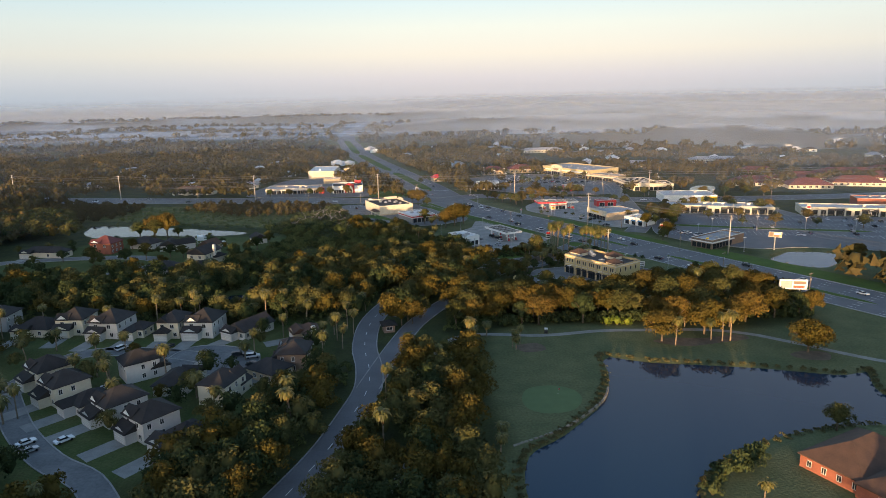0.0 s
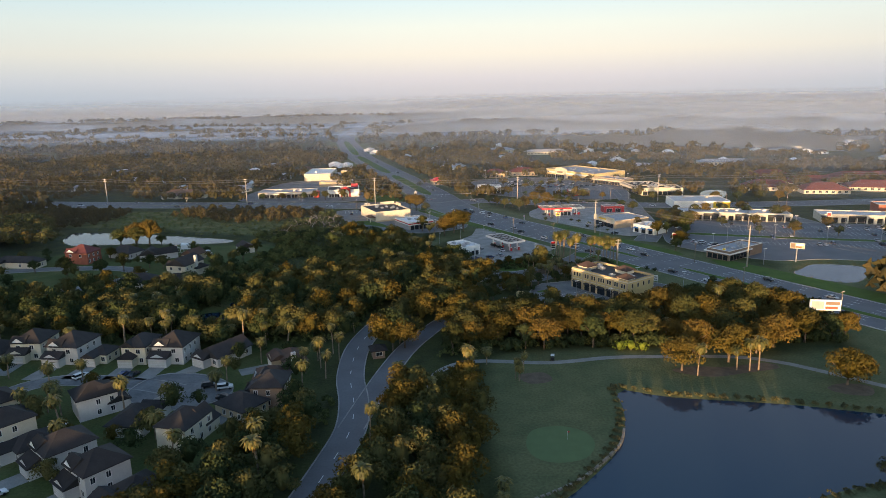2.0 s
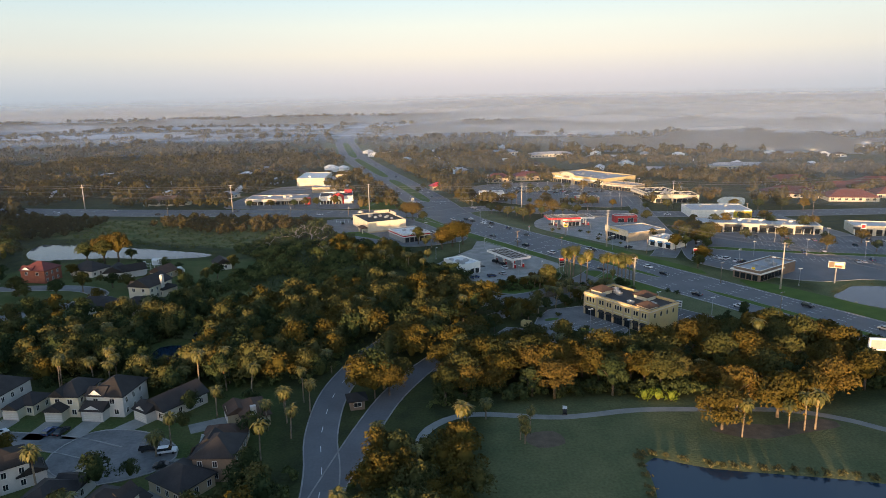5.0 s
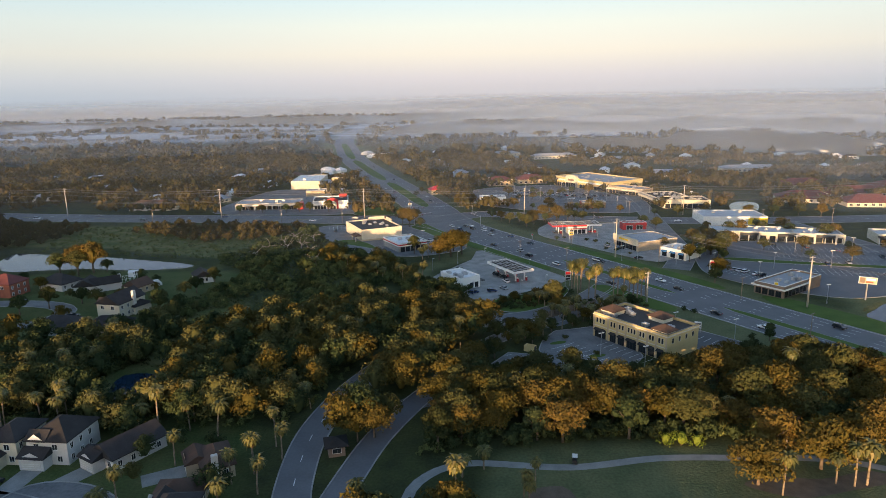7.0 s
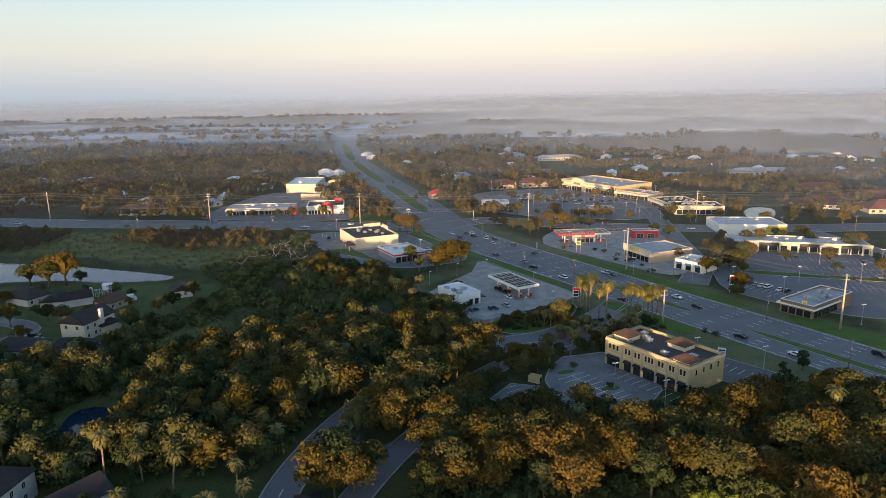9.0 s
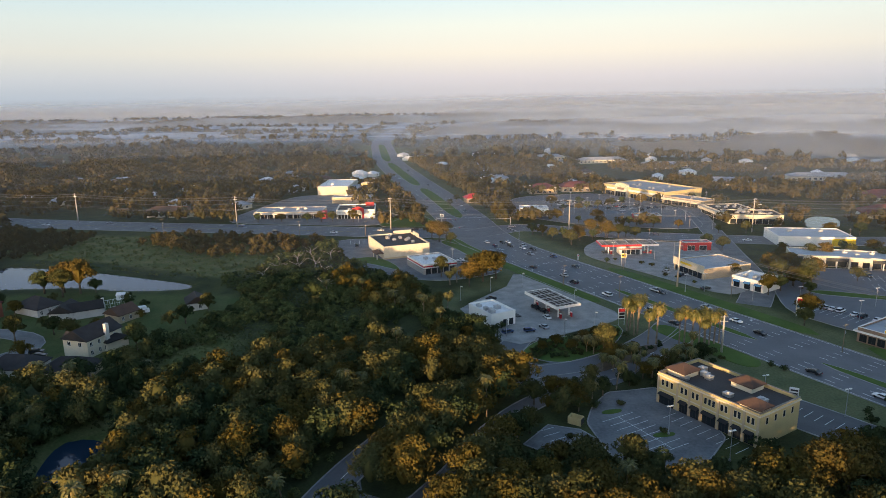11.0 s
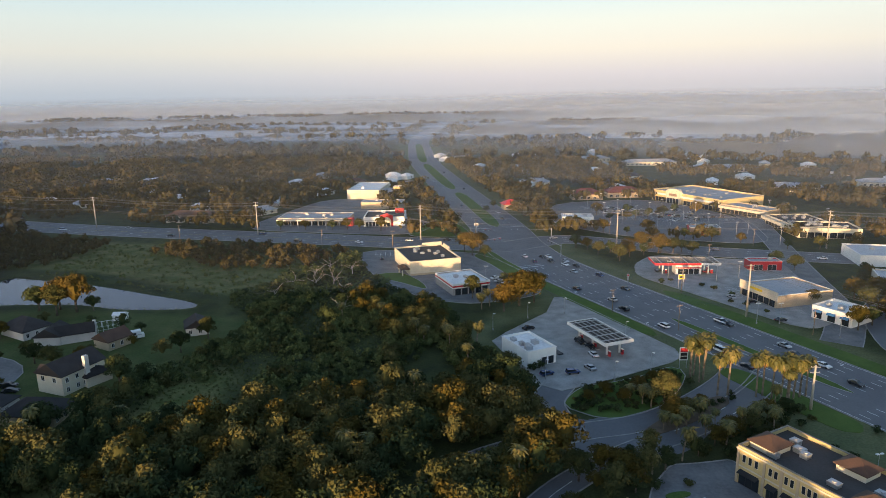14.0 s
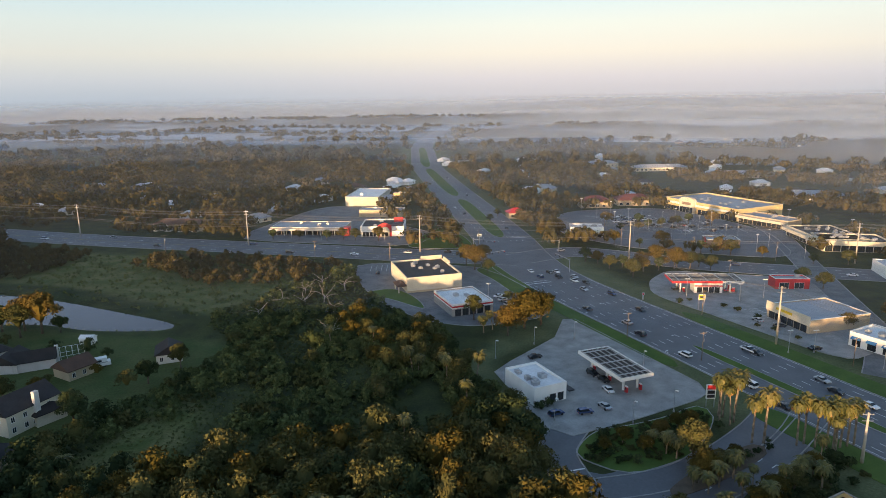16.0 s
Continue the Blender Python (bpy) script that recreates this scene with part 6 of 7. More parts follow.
for x, y, k, sz in ((61, 362, 3, 1.1), (62.5, 364.5, 3, 1.2), (64.5, 361.5, 3, 1.2), (63, 359.5, 3, 1.0), (61.5, 365, 0, 1.15), (65.2, 363.5, 3, 1.1), (66, 351, 0, 1.3), (68.8, 351, 0, 1.4), (76.5, 351, 0, 1.15), (78.5, 352, 0, 1.2), (80.5, 350.5, 0, 1.25), (82.5, 349, 0, 1.2), (84.5, 350, 0, 1.25), (86.5, 351, 0, 1.2), (88.5, 352, 0, 1.25), (90.5, 353, 0, 1.2),
                    (84, 347.5, 0, 1.1), (78.4, 210, 0, 0.95), (95.5, 213, 0, 1.0), (98.5, 213.5, 1, 1.2), (92, 214, 1, 0.9), (84, 226, 3, 0.8), (88, 228, 0, 0.9),
                    (23, 210, 1, 0.75), (26, 214, 1, 0.7), (24, 208, 2, 0.8), (66.6, 122.5, 2, 0.8), (14, 148, 2, 0.9), (13, 143, 2, 0.8), (15, 221, 2, 0.9), (10, 218, 2, 0.9), (53, 330, 2, 1.0), (57, 334, 2, 1.1), (60, 330, 0, 0.6), (50, 327, 2, 0.9), (46, 341, 2, 1.0),
                    (44, 343, 2, 0.9), (41, 346, 2, 0.8), (50, 345, 2, 0.9), (70, 333, 2, 0.9), (75, 332, 2, 1.0), (-4, 426, 1, 0.9), (-7, 422, 2, 1.1), (6, 350, 2, 1.0), (9, 347, 2, 1.0), (4, 346, 2, 1.1), (11, 350, 2, 0.9),
                    (-28, 300, 3, 0.9), (-24, 303, 0, 0.9), (-20, 306, 0, 0.8), (-36, 232, 3, 0.8), (-33, 226, 0, 0.9), (-38, 220, 0, 1.0), (-42, 216, 0, 0.9), (-35, 212, 1, 0.9), (-40, 226, 2, 1.0), (66, 305, 2, 0.8), (70.5, 299, 2, 0.8),
                    (-129, 176, 0, 0.9), (-126, 172, 1, 1.0), (-122, 166, 0, 1.0), (-119, 162, 2, 1.2), (-117, 165, 0, 0.9), (-112, 186, 0, 1.0), (-104, 190, 1, 1.0), (-106, 206, 0, 0.9), (-92, 168, 0, 1.0), (-72, 176, 2, 1.2),
                    (-64, 208, 0, 0.9), (-66, 204, 2, 1.1), (-58, 224, 0, 0.9), (-74, 240, 1, 1.0), (-96, 242, 0, 1.0), (-110, 240, 3, 0.9), (-102, 244, 0, 1.0), (-126, 236, 0, 1.0), (-86, 241, 3, 0.9)):
    plant(PALMS[k], x, y, sz)
plant(SHRUBS[2], 64, 231, 1.25), plant(SHRUBS[2], 60, 231, 1.0), plant(SHRUBS[2], 67.5, 230.5, 1.05)
for x, y, k, sz in ((70, 136, 0, 2.3), (66, 133.5, 0, 2.1), (73, 138.5, 0, 1.8), (62, 131.5, 0, 1.9), (58.5, 128, 0, 1.7), (56.5, 124.5, 0, 1.6), (60, 358, 0, 0.9), (57, 361, 0, 0.7), (70, 352, 0, 0.6), (63, 344, 0, 0.9), (66, 346, 0, 0.8), (69, 348, 0, 0.8), (60, 341, 0, 0.9), (14, 363, 0, 1.3), (16, 366, 0, 1.1), (85, 322, 0, 1.0), (88, 319, 0, 1.0),
                    (103, 330, 0, 0.9), (100, 333, 0, 0.9), (111, 297, 0, 1.1), (113, 302, 0, 1.0), (41, 302, 0, 1.0), (48, 304, 1, 1.1), (56, 289, 1, 1.0), (77, 283, 0, 1.5), (80, 281, 0, 1.5), (32, 285, 1, 1.0), (104, 452, 1, 1.2),
                    (97, 450, 0, 1.0), (92, 458, 1, 1.3), (88, 463, 1, 1.2), (94, 440, 1, 1.1), (99, 436, 1, 1.2), (104, 428, 1, 1.0), (71, 466, 0, 1.2), (76, 470, 1, 1.0)):
    plant(SHRUBS[k], x, y, sz)
ISLAND = spline([(23, 341), (31, 335), (42, 338), (52, 349), (59, 364), (52, 364), (40, 357), (28, 351)], 3, True)
x, y = scatter(ISLAND, 2.6)
for px, py in zip(x, y):
    plant(SHRUBS[int(rng.integers(0, 2))], px, py, rng.uniform(0.6, 1.2))
for x, y, sz in ((34, 346, 0.5), (44, 350, 0.55), (49, 356, 0.5), (39, 343, 0.45), (53, 359, 0.45), (29, 342, 0.4), (46, 345, 0.45)):
    plant(OAKS[1], x, y, sz)


for x, y, k, sz in ((51, 333, 3, 0.75), (48.5, 331, 1, 0.6), (55, 337, 0, 0.6), (59, 340.5, 1, 0.5), (58, 322, 1, 0.6), (63, 326, 3, 0.65), (69, 331, 0, 0.6), (75, 337, 1, 0.55), (81, 341, 4, 0.6), (53, 317, 4, 0.55), (-150, 352, 4, 0.9), (-142, 350, 0, 0.8), (-106, 366, 4, 0.9), (-102, 378, 2, 0.8), (-9, 271, 3, 1.15), (-7.5, 278, 0, 1.2), (-5, 285, 2, 1.2), (-1, 292, 1, 1.15), (4, 299, 4, 1.1), (9, 304, 0, 0.95), (4, 252, 3, 1.15), (7, 258, 1, 1.2), (10, 264, 0, 1.2), (12.5, 270, 3, 1.15), (15, 276, 1, 1.1), (18.5, 282, 4, 1.0), (9, 254, 2, 1.1), (15, 266, 0, 1.1), (22, 287, 0, 0.8)):
    plant(OAKS[k], x, y, sz)
x, y = scatter(spline([(50, 317), (60, 326), (74, 339), (88, 350), (90, 342), (80, 332), (66, 320), (57, 314)], 3, True), 3.2)
for px, py in zip(x, y):
    plant(SHRUBS[int(rng.integers(0, 2))], px, py, rng.uniform(0.6, 1.3))
for x, y, k, sz in ((57, 327, 2, 0.9), (61, 323, 2, 1.0), (66, 329, 0, 0.75), (72, 335, 2, 1.0), (78, 341, 0, 0.8), (54.5, 335.5, 2, 0.8), (47, 328.5, 2, 0.8)):
    plant(PALMS[k], x, y, sz)


def dead_tree(x, y, seed, h=7.0):
    r = random.Random(seed)
    t = thing("dead_tree", pose(x, y, 0, 0, 0, 50 * seed), "bare bleached dead tree with crooked branches", "tree")
    s = Shape()
    s.tube((0, 0, -0.2), (0.4, 0.2, h * 0.4), 0.2, 0.13, 6)
    part("trunk", s, M["dead_wood"], t)
    for k in range(5):
        b = Shape()
        p, a, up = Vector((0.4, 0.2, h * (0.2 + 0.05 * k))), 1.3 * k + r.random(), 0.7
        for j in range(4):
            q = p + Vector((math.cos(a), math.sin(a), up)) * h * 0.17
            b.tube(p, q, 0.11 - 0.024 * j, 0.086 - 0.023 * j, 5)
            if j:
                b.tube(q, q + Vector((math.cos(a + 1.1), math.sin(a + 1.1), 0.5)) * h * 0.12, 0.045, 0.015, 4)
            p, a, up = q, a + r.uniform(-0.6, 0.6), up + r.uniform(-0.5, 0.3)
        part("branch", b, M["dead_wood"], t)


for k, (x, y) in enumerate(((-98, 430), (-94, 445), (-84, 446), (-87, 478), (-62, 412), (-78, 452), (-70, 440), (-90, 462), (-74, 470), (-58, 424))):
    dead_tree(x, y, k + 1, 6.5 + (k % 3))

# small trees along the lots and streets of the shops
lot_trees = [(40 + 15 * i, 583 - 5.5 * i) for i in range(7)] + [(66 + 9 * i, 614 + 6 * i) for i in range(6)] + [(58 + 22 * i, 640) for i in range(4)] + [(190 + 22 * i, 412 - 6 * i) for i in range(7)] + [(160 + 19 * i, 440 - 5 * i) for i in range(5)]
lot_trees += [(150 + 16 * i, 540 - 1.5 * i) for i in range(8)] + [(-150 + 17 * i, 572 + 0.5 * i) for i in range(5)] + [(26, 605), (22, 612), (30, 580), (160, 470), (166, 482), (172, 496), (132, 380), (128, 372), (222, 455), (230, 462), (-60, 575), (-105, 578), (208, 470), (196, 478)]
lot_trees += [(64, 518), (53, 524), (75, 527), (83, 527), (58, 508), (147, 425), (157, 434), (158, 455), (161, 480), (-10, 506), (13, 593), (22, 574), (9, 439), (0, 459), (7, 454), (131, 409), (146, 411), (83, 578), (-22, 637), (-15, 663), (-18, 528), (139, 418), (144, 424), (150, 432), (152, 441), (146, 446), (128, 452), (126, 440), (92, 530), (98, 524), (56, 514), (70, 520), (44, 528), (36, 535), (176, 478), (184, 476), (200, 492), (214, 488)]
for k, (x, y) in enumerate(lot_trees):
    plant(OAKS[(0, 1, 5, 3, 4)[k % 5]], x + rng.uniform(-2, 2), y + rng.uniform(-2, 2), rng.uniform(0.6, 1.0))
# uncounted woods, undergrowth and brush
BUSH = [leaf_crown(2.0, 2.6, -0.2, 6, 20, 0.36, 50 + k, core=False) for k in range(3)]
TUFT = [leaf_crown(2.0, 2.6, -0.2, 2, 7, 0.9, 58, core=False)]
SMALL = [leaf_crown(3.0, 4.6, 0.0, 9, 32, 0.4, 55 + k) for k in range(3)]
NEAR = [leaf_crown(4.6, 8.0, 2.0, 17, 44, 0.37, 90 + k) for k in range(4)]
LOW = [leaf_crown(5.6, 8.5, 1.0, 8, 14, 1.05, 60 + k) for k in range(4)]
FAR = [leaf_crown(7.5, 9.5, 0.5, 6, 7, 2.3, 70 + k) for k in range(4)]
for mat, kinds in (("leaf", (0, 2)), ("leaf_olive", (1, 3)), ("leaf_dark", (4, 5))):
    q = np.array([(a, b, c) for k, a, b, c in SPARE if k in kinds])
    stuff("woodland", NEAR, q[:, 0], q[:, 1], q[:, 2], mat, "dense oak woodland with uneven crowns")
for loop, step in ((WOOD_MAIN, 4.4), (WOOD_NORTH, 4.4), (WOOD_STREET, 5.6), (WOOD_BELT, 5.4), (WOOD_SOUTH, 5.6)):
    x, y = scatter(loop, step)
    stuff("undergrowth", BUSH, x, y, rng.uniform(0.6, 1.3, len(x)), "brush", "dense dark undergrowth below the trees", "undergrowth")
for loop, step, lo, hi in ((WOOD_BACK, 5.2, 0.5, 1.1), (WOOD_ARM, 4.0, 0.6, 1.1)):
    x, y = scatter(loop, step)
    stuff("thicket", SMALL, x, y, rng.uniform(lo, hi, len(x)), "brush", "thicket of low trees and tall brush", "thicket")
BRUSH = spline([(-74, 246), (-104, 248), (-112, 270), (-106, 292), (-107, 330), (-105, 354), (-97, 376), (-94, 396), (-104, 410), (-116, 424), (-104, 460), (-84, 508), (-62, 500), (-54, 470), (-44, 446), (-36, 424), (-26, 362), (0, 352), (-20, 340), (-45, 328), (-68, 320), (-72, 250)], 6, True)
x, y = scatter(BRUSH, 2.3)
g = np.array([noise.noise(Vector((a * 0.05, b * 0.05, 5))) for a, b in zip(x, y)])
size = np.where(g > -0.1, 0.45 + 1.2 * rng.random(len(x)) ** 2, 0.22 + 0.25 * rng.random(len(x)))
tone = np.array([noise.noise(Vector((a * 0.11, b * 0.11, 21))) for a, b in zip(x, y)]) + rng.normal(0, 0.1, len(x))
for k, mat, lb in ((tone > -0.1, "brush", "tangled green brush and low shrubs"), ((tone <= -0.1) & (tone > -0.25), "leaf_dark", "dark tangled shrubs in the wetland"), (tone <= -0.25, "leaf", "olive scrub and tall dry weeds")):
    stuff("brush", BUSH, x[k], y[k], size[k], mat, lb, "brush")
ROUGH = np.array([(-235, 436), (-120, 428), (-84, 420), (-70, 440), (-86, 520), (-130, 528), (-235, 520)], float)
x, y = scatter(ROUGH, 3.2)
stuff("rough_grass", TUFT, x, y, 0.15 + 0.7 * rng.random(len(x)) ** 2.5, "brush", "tall rough grass and weeds in the meadow", "grass")
x, y = scatter(BRUSH, 1.9)
stuff("rough_grass", TUFT, x, y, rng.uniform(0.12, 0.4, len(x)), "leaf", "tall olive weeds between the shrubs", "grass")
for bare in CLEARINGS:
    gx, gy = np.meshgrid(np.arange(bare[:, 0].min(), bare[:, 0].max(), 1.6), np.arange(bare[:, 1].min(), bare[:, 1].max(), 1.6))
    gx, gy = gx.ravel() + rng.uniform(-0.8, 0.8, gx.size), gy.ravel() + rng.uniform(-0.8, 0.8, gy.size)
    k = inside(gx, gy, bare)
    stuff("rough_grass", TUFT, gx[k], gy[k], rng.uniform(0.1, 0.3, k.sum()), "brush", "tall rough grass in a clearing of the wood", "grass")
HEDGE = spline([(0, 228), (20, 231), (50, 233), (80, 234), (112, 235), (140, 233), (142, 238), (112, 241), (80, 240), (40, 238), (4, 236)], 5, True)
x, y = scatter(HEDGE, 3.4)
stuff("hedge", SMALL, x, y, rng.uniform(0.55, 1.0, len(x)), "leaf_dark", "dense dark hedge of shrubs below the oaks", "hedge")
BANK = [(LAKE, 1.2, 1900), (LEFT_POND, 0.6, 420), (ROAD_POND, 0.6, 160)]
for loop, spread, count in BANK:
    i = rng.integers(0, len(loop), count)
    c = loop[i] + rng.normal(0, 0.35, (count, 2)) + (loop[i] - loop.mean(0)) / np.linalg.norm(loop[i] - loop.mean(0), axis=1)[:, None] * rng.uniform(0.2, 2.2, (count, 1))
    stuff("reeds", TUFT, c[:, 0], c[:, 1], spread * rng.uniform(0.12, 0.30, count), "reed", "low reeds and rough grass along the bank", "reeds")
MEADOW_TREES = [np.array(q, float) for q in ([(-196, 500), (-140, 470), (-100, 478), (-88, 512), (-150, 524), (-200, 522)], [(-330, 462), (-262, 456), (-240, 470), (-230, 520), (-330, 545)])]
for loop in MEADOW_TREES:
    x, y = scatter(loop, 6.5)
    stuff("thicket", SMALL, x, y, rng.uniform(0.8, 1.5, len(x)), "wood_leaf", "clumps of low olive trees in the meadow", "thicket")


def far_points(y0, y1, step, spread=0.78, margin=80):
    x, y = [], []
    yy = y0
    while yy < y1:
        half = spread * yy + margin
        k = int(2 * half / step)
        x.append(np.linspace(-half, half, k) + rng.uniform(-0.5, 0.5, k) * step)
        y.append(yy + rng.uniform(-0.5, 0.5, k) * step)
        yy += step
    x, y = np.concatenate(x), np.concatenate(y)
    k = free(x, y)
    return x[k], y[k]


def far_house(label, w, d, h, wall, roof):
    b = thing("house", pose(0, 0, -300), label, "house", "far houses among the trees")
    part("wall", Shape().ring(-w / 2, -d / 2, w / 2, d / 2, 0.3, 0, h), M[wall], b)
    part("roof", hip(Shape(), -w / 2, -d / 2, w / 2, d / 2, h + 0.22, 0.28 * d, 0.6), M[roof], b)
    window(b, 0.2 * w, -d / 2, 0.9, 2.4, 1.4)
    return b


FAR_HOUSES = [far_house("small white house with a pale roof among trees", 15, 10, 3.0, "white_wall", "white_roof"), far_house("small cream house with a grey roof among trees", 17, 11, 3.0, "cream_wall", "grey_roof"),
              far_house("small tan house with a brown roof among trees", 16, 11, 3.2, "tan_wall", "brown_shingle"), far_house("small white house with a dark roof among trees", 15, 10, 3.0, "white_wall", "shingle")]
hx = np.concatenate([rng.uniform(90, 950, 150), rng.uniform(-420, -60, 26), rng.uniform(-120, 120, 24)])
hy = np.concatenate([rng.uniform(780, 1700, 150), rng.uniform(600, 860, 26), rng.uniform(760, 1100, 24)])
k = free(hx, hy) & (np.abs(hx) < 0.75 * hy)
for px, py in zip(hx[k], hy[k]):
    m = pose(px, py, 0, 0, 0, rng.choice((-20, 10, 60, 75)))
    copy_thing(FAR_HOUSES[int(rng.choice(4, p=(0.4, 0.25, 0.15, 0.2)))], m)
    keep(m, -8, -9, 8, 5, 1.0)
x, y = far_points(560, 1000, 11.4)
g = np.array([noise.noise(Vector((a * 0.012, b * 0.012, 3))) for a, b in zip(x, y)])
k = (g > -0.26) & ~((x > 0) & (y < 700) & (g < -0.14)) & ~((x > 110) & (y > 760) & (g < 0.12))
stuff("far_woodland", LOW, x[k], y[k], rng.uniform(0.8, 1.4, k.sum()), "wood_leaf", "broad woodland canopy beyond the roads")
x, y = far_points(1000, 3300, 27, margin=100)
g = np.array([noise.noise(Vector((a * 0.0032, b * 0.011, 9))) for a, b in zip(x, y)])
k = g > np.where(y < 1250, -0.12, 0.10)
stuff("misty_woodland", FAR, x[k], y[k], rng.uniform(1.0, 1.7, k.sum()), "far_leaf", "dark tree lines rising out of the mist")
# trees south of y = 100 are out of view, added to cast shade
SIDES = [np.array(q, float) for q in ([(-400, 290), (-250, 300), (-262, 440), (-330, 470), (-300, 560), (-420, 560)], [(-460, 120), (-190, 130), (-165, 240), (-260, 290), (-460, 290)], [(-300, 0), (-60, 20), (-60, 105), (-170, 130), (-300, 130)],
                                       [(250, 120), (420, 60), (420, 230), (300, 280), (180, 300)], [(-60, 20), (-2, 20), (16, 100), (-60, 104)], [(-340, -200), (-70, -200), (-8, 10), (-340, 10)], [(62, -100), (320, -100), (320, 60), (110, 90), (70, 60)])]
for loop in SIDES:
    x, y = scatter(loop, 12.0)
    stuff("woodland_edge", FAR, x, y, rng.uniform(1.0, 1.45, len(x)), "wood_leaf", "dense woods at the sides, with unseen trees behind added for shade")
for model in OAKS + PALMS + SHRUBS + FAR_HOUSES:
    for o in (*model.children_recursive, model):
        bpy.data.objects.remove(o)

# ---- poles, lights, signs ----
def utility_pole(x, y, h, wood=False, arms=2, yaw=0):
    t = thing("utility_pole", pose(x, y, 0, 0, 0, yaw), "tall tapered wooden utility pole with crossarms" if wood else "tall pale concrete transmission pole", "utility pole", "poles along the roads")
    r = 0.16 if wood else 0.42
    part("shaft", Shape().tube((0, 0, -0.3), (0, 0, h), r, r * 0.55, 10), M["wood_pole" if wood else "pole"], t, smooth=True)
    for k in range(arms):
        z = h - 0.6 - 1.6 * k
        a = part("crossarm", Shape().box(-1.3, -0.07, z, 1.3, 0.07, z + 0.14), M["wood_pole" if wood else "metal"], t, "short crossarm")
        for q in (-1.15, -0.4, 0.4, 1.15):
            part("insulator", Shape().tube((q, 0, z + 0.14), (q, 0, z + 0.4), 0.06, 0.04, 6), M["metal"], a)
    if wood:
        part("transformer", Shape().tube((0.32, 0, h - 3.4), (0.32, 0, h - 2.5), 0.24, 0.24, 8), M["metal"], t, "grey transformer can")


BIG = [(-281, 572), (-159, 556), (-53.5, 549), (94.7, 421.6), (149.7, 335.5), (88.6, 344.4), (172, 543), (-385, 590), (205, 248)]
for x, y in BIG:
    utility_pole(x, y, 21 if (x, y) != (88.6, 344.4) else 13, False, 2, 5)
WOODS = [(-200, 535), (-108, 528), (-66, 527), (-22, 566), (66, 404), (44.5, 421.6), (77, 452), (56, 633), (112, 404), (128, 346), (132, 300), (152, 262), (180, 220), (101, 505), (60, 575), (96, 556), (135, 546), (210, 505), (255, 505)]
for x, y in WOODS:
    utility_pole(x, y, 10, True, 1, 30)


def wire(points, sag=2.0, r=0.055):
    c = bpy.data.curves.new("power_line", "CURVE")
    c.dimensions, c.bevel_depth, c.bevel_resolution = "3D", r, 0
    s = c.splines.new("POLY")
    pts = []
    for a, b in zip(points, points[1:]):
        for k in range(10):
            f = k / 10
            pts.append([a[i] + (b[i] - a[i]) * f for i in range(3)])
            pts[-1][2] -= sag * 4 * f * (1 - f)
    pts.append(list(points[-1]))
    s.points.add(len(pts) - 1)
    for q, p in zip(s.points, pts):
        q.co = (*p, 1)
    c.materials.append(M["wire"])
    tagged(new("power_line", c), "dark sagging overhead power line between poles", "power line", "power lines")


chain = [(-385, 590), (-281, 572), (-159, 556), (-53.5, 549), (60, 540), (172, 543), (300, 548), (430, 556)]
for dz, dy in ((20.4, -1.1), (20.4, 1.1), (18.8, -1.1), (18.8, 1.1), (16.0, 0), (12.5, 0.3), (11.6, 0.3)):
    wire([(x, y + dy, dz) for x, y in chain], 1.8)
utility_pole(60, 540, 21, False, 2, 0)
chain = [(205, 248), (149.7, 335.5), (94.7, 421.6), (60, 475), (25, 566)]
for dz, dx in ((20.4, -1.1), (20.4, 1.1), (18.8, 0)):
    wire([(x + dx, y, dz if i < 3 else 17) for i, (x, y) in enumerate(chain)], 1.6)


def lot_light(x, y, h=8.0, yaw=0.0, lit=False, double=True):
    t = thing("lot_light", pose(x, y, 0.05, 0, 0, yaw), "slim pale light pole with a flat lamp head", "street lamp", "light poles in the lots")
    part("base", Shape().tube((0, 0, 0), (0, 0, 0.7), 0.26, 0.26, 8), M["concrete"], t, "round concrete base")
    part("pole", Shape().tube((0, 0, 0.7), (0, 0, h), 0.1, 0.07, 6), M["metal"], t)
    for k in ((-1, 1) if double else (1,)):
        hd = part("lamp_head", Shape().box(min(0, k * 0.2), -0.06, h - 0.1, max(0, k * 0.2), 0.06, h).box(min(k * 0.2, k * 0.95), -0.22, h - 0.12, max(k * 0.2, k * 0.95), 0.22, h + 0.08), M["trim"], t, "pale flat lamp head")
        part("lens", Shape().box(min(k * 0.3, k * 0.85), -0.16, h - 0.15, max(k * 0.3, k * 0.85), 0.16, h - 0.12), M["lamp" if lit else "garage"], hd)


for x, y in ((25.8, 419.5), (46, 394), (17.5, 356.8), (50, 365.6), (38.1, 357.7), (11.6, 412.4), (-1, 398)):
    lot_light(x, y, 6.5, -30, False, False)
for x, y in ((96.1, 414), (104.5, 415), (120, 402), (136, 396), (150, 378), (165, 395), (158, 360), (57, 288), (68, 276), (88, 308), (106, 300), (160, 340)):
    lot_light(x, y, 8.0, 20)
for i in range(5):
    for j in range(4):
        x, y = 44 + 20 * i + 9 * j, 688 - 24 * i * 0.55 - 28 * j
        lot_light(x, y, 10, 35)
for i in range(7):
    for j in range(2):
        lot_light(192 + 26 * i, 428 - 6.9 * i - 34 * j, 9, -15)
for x, y in ((186, 590), (198, 600), (205, 625), (180, 660), (150, 690), (-120, 575), (-140, 577), (-80, 575), (-30, 495), (-8, 460), (76, 476), (108, 478), (96, 470)):
    lot_light(x, y, 8, 0)


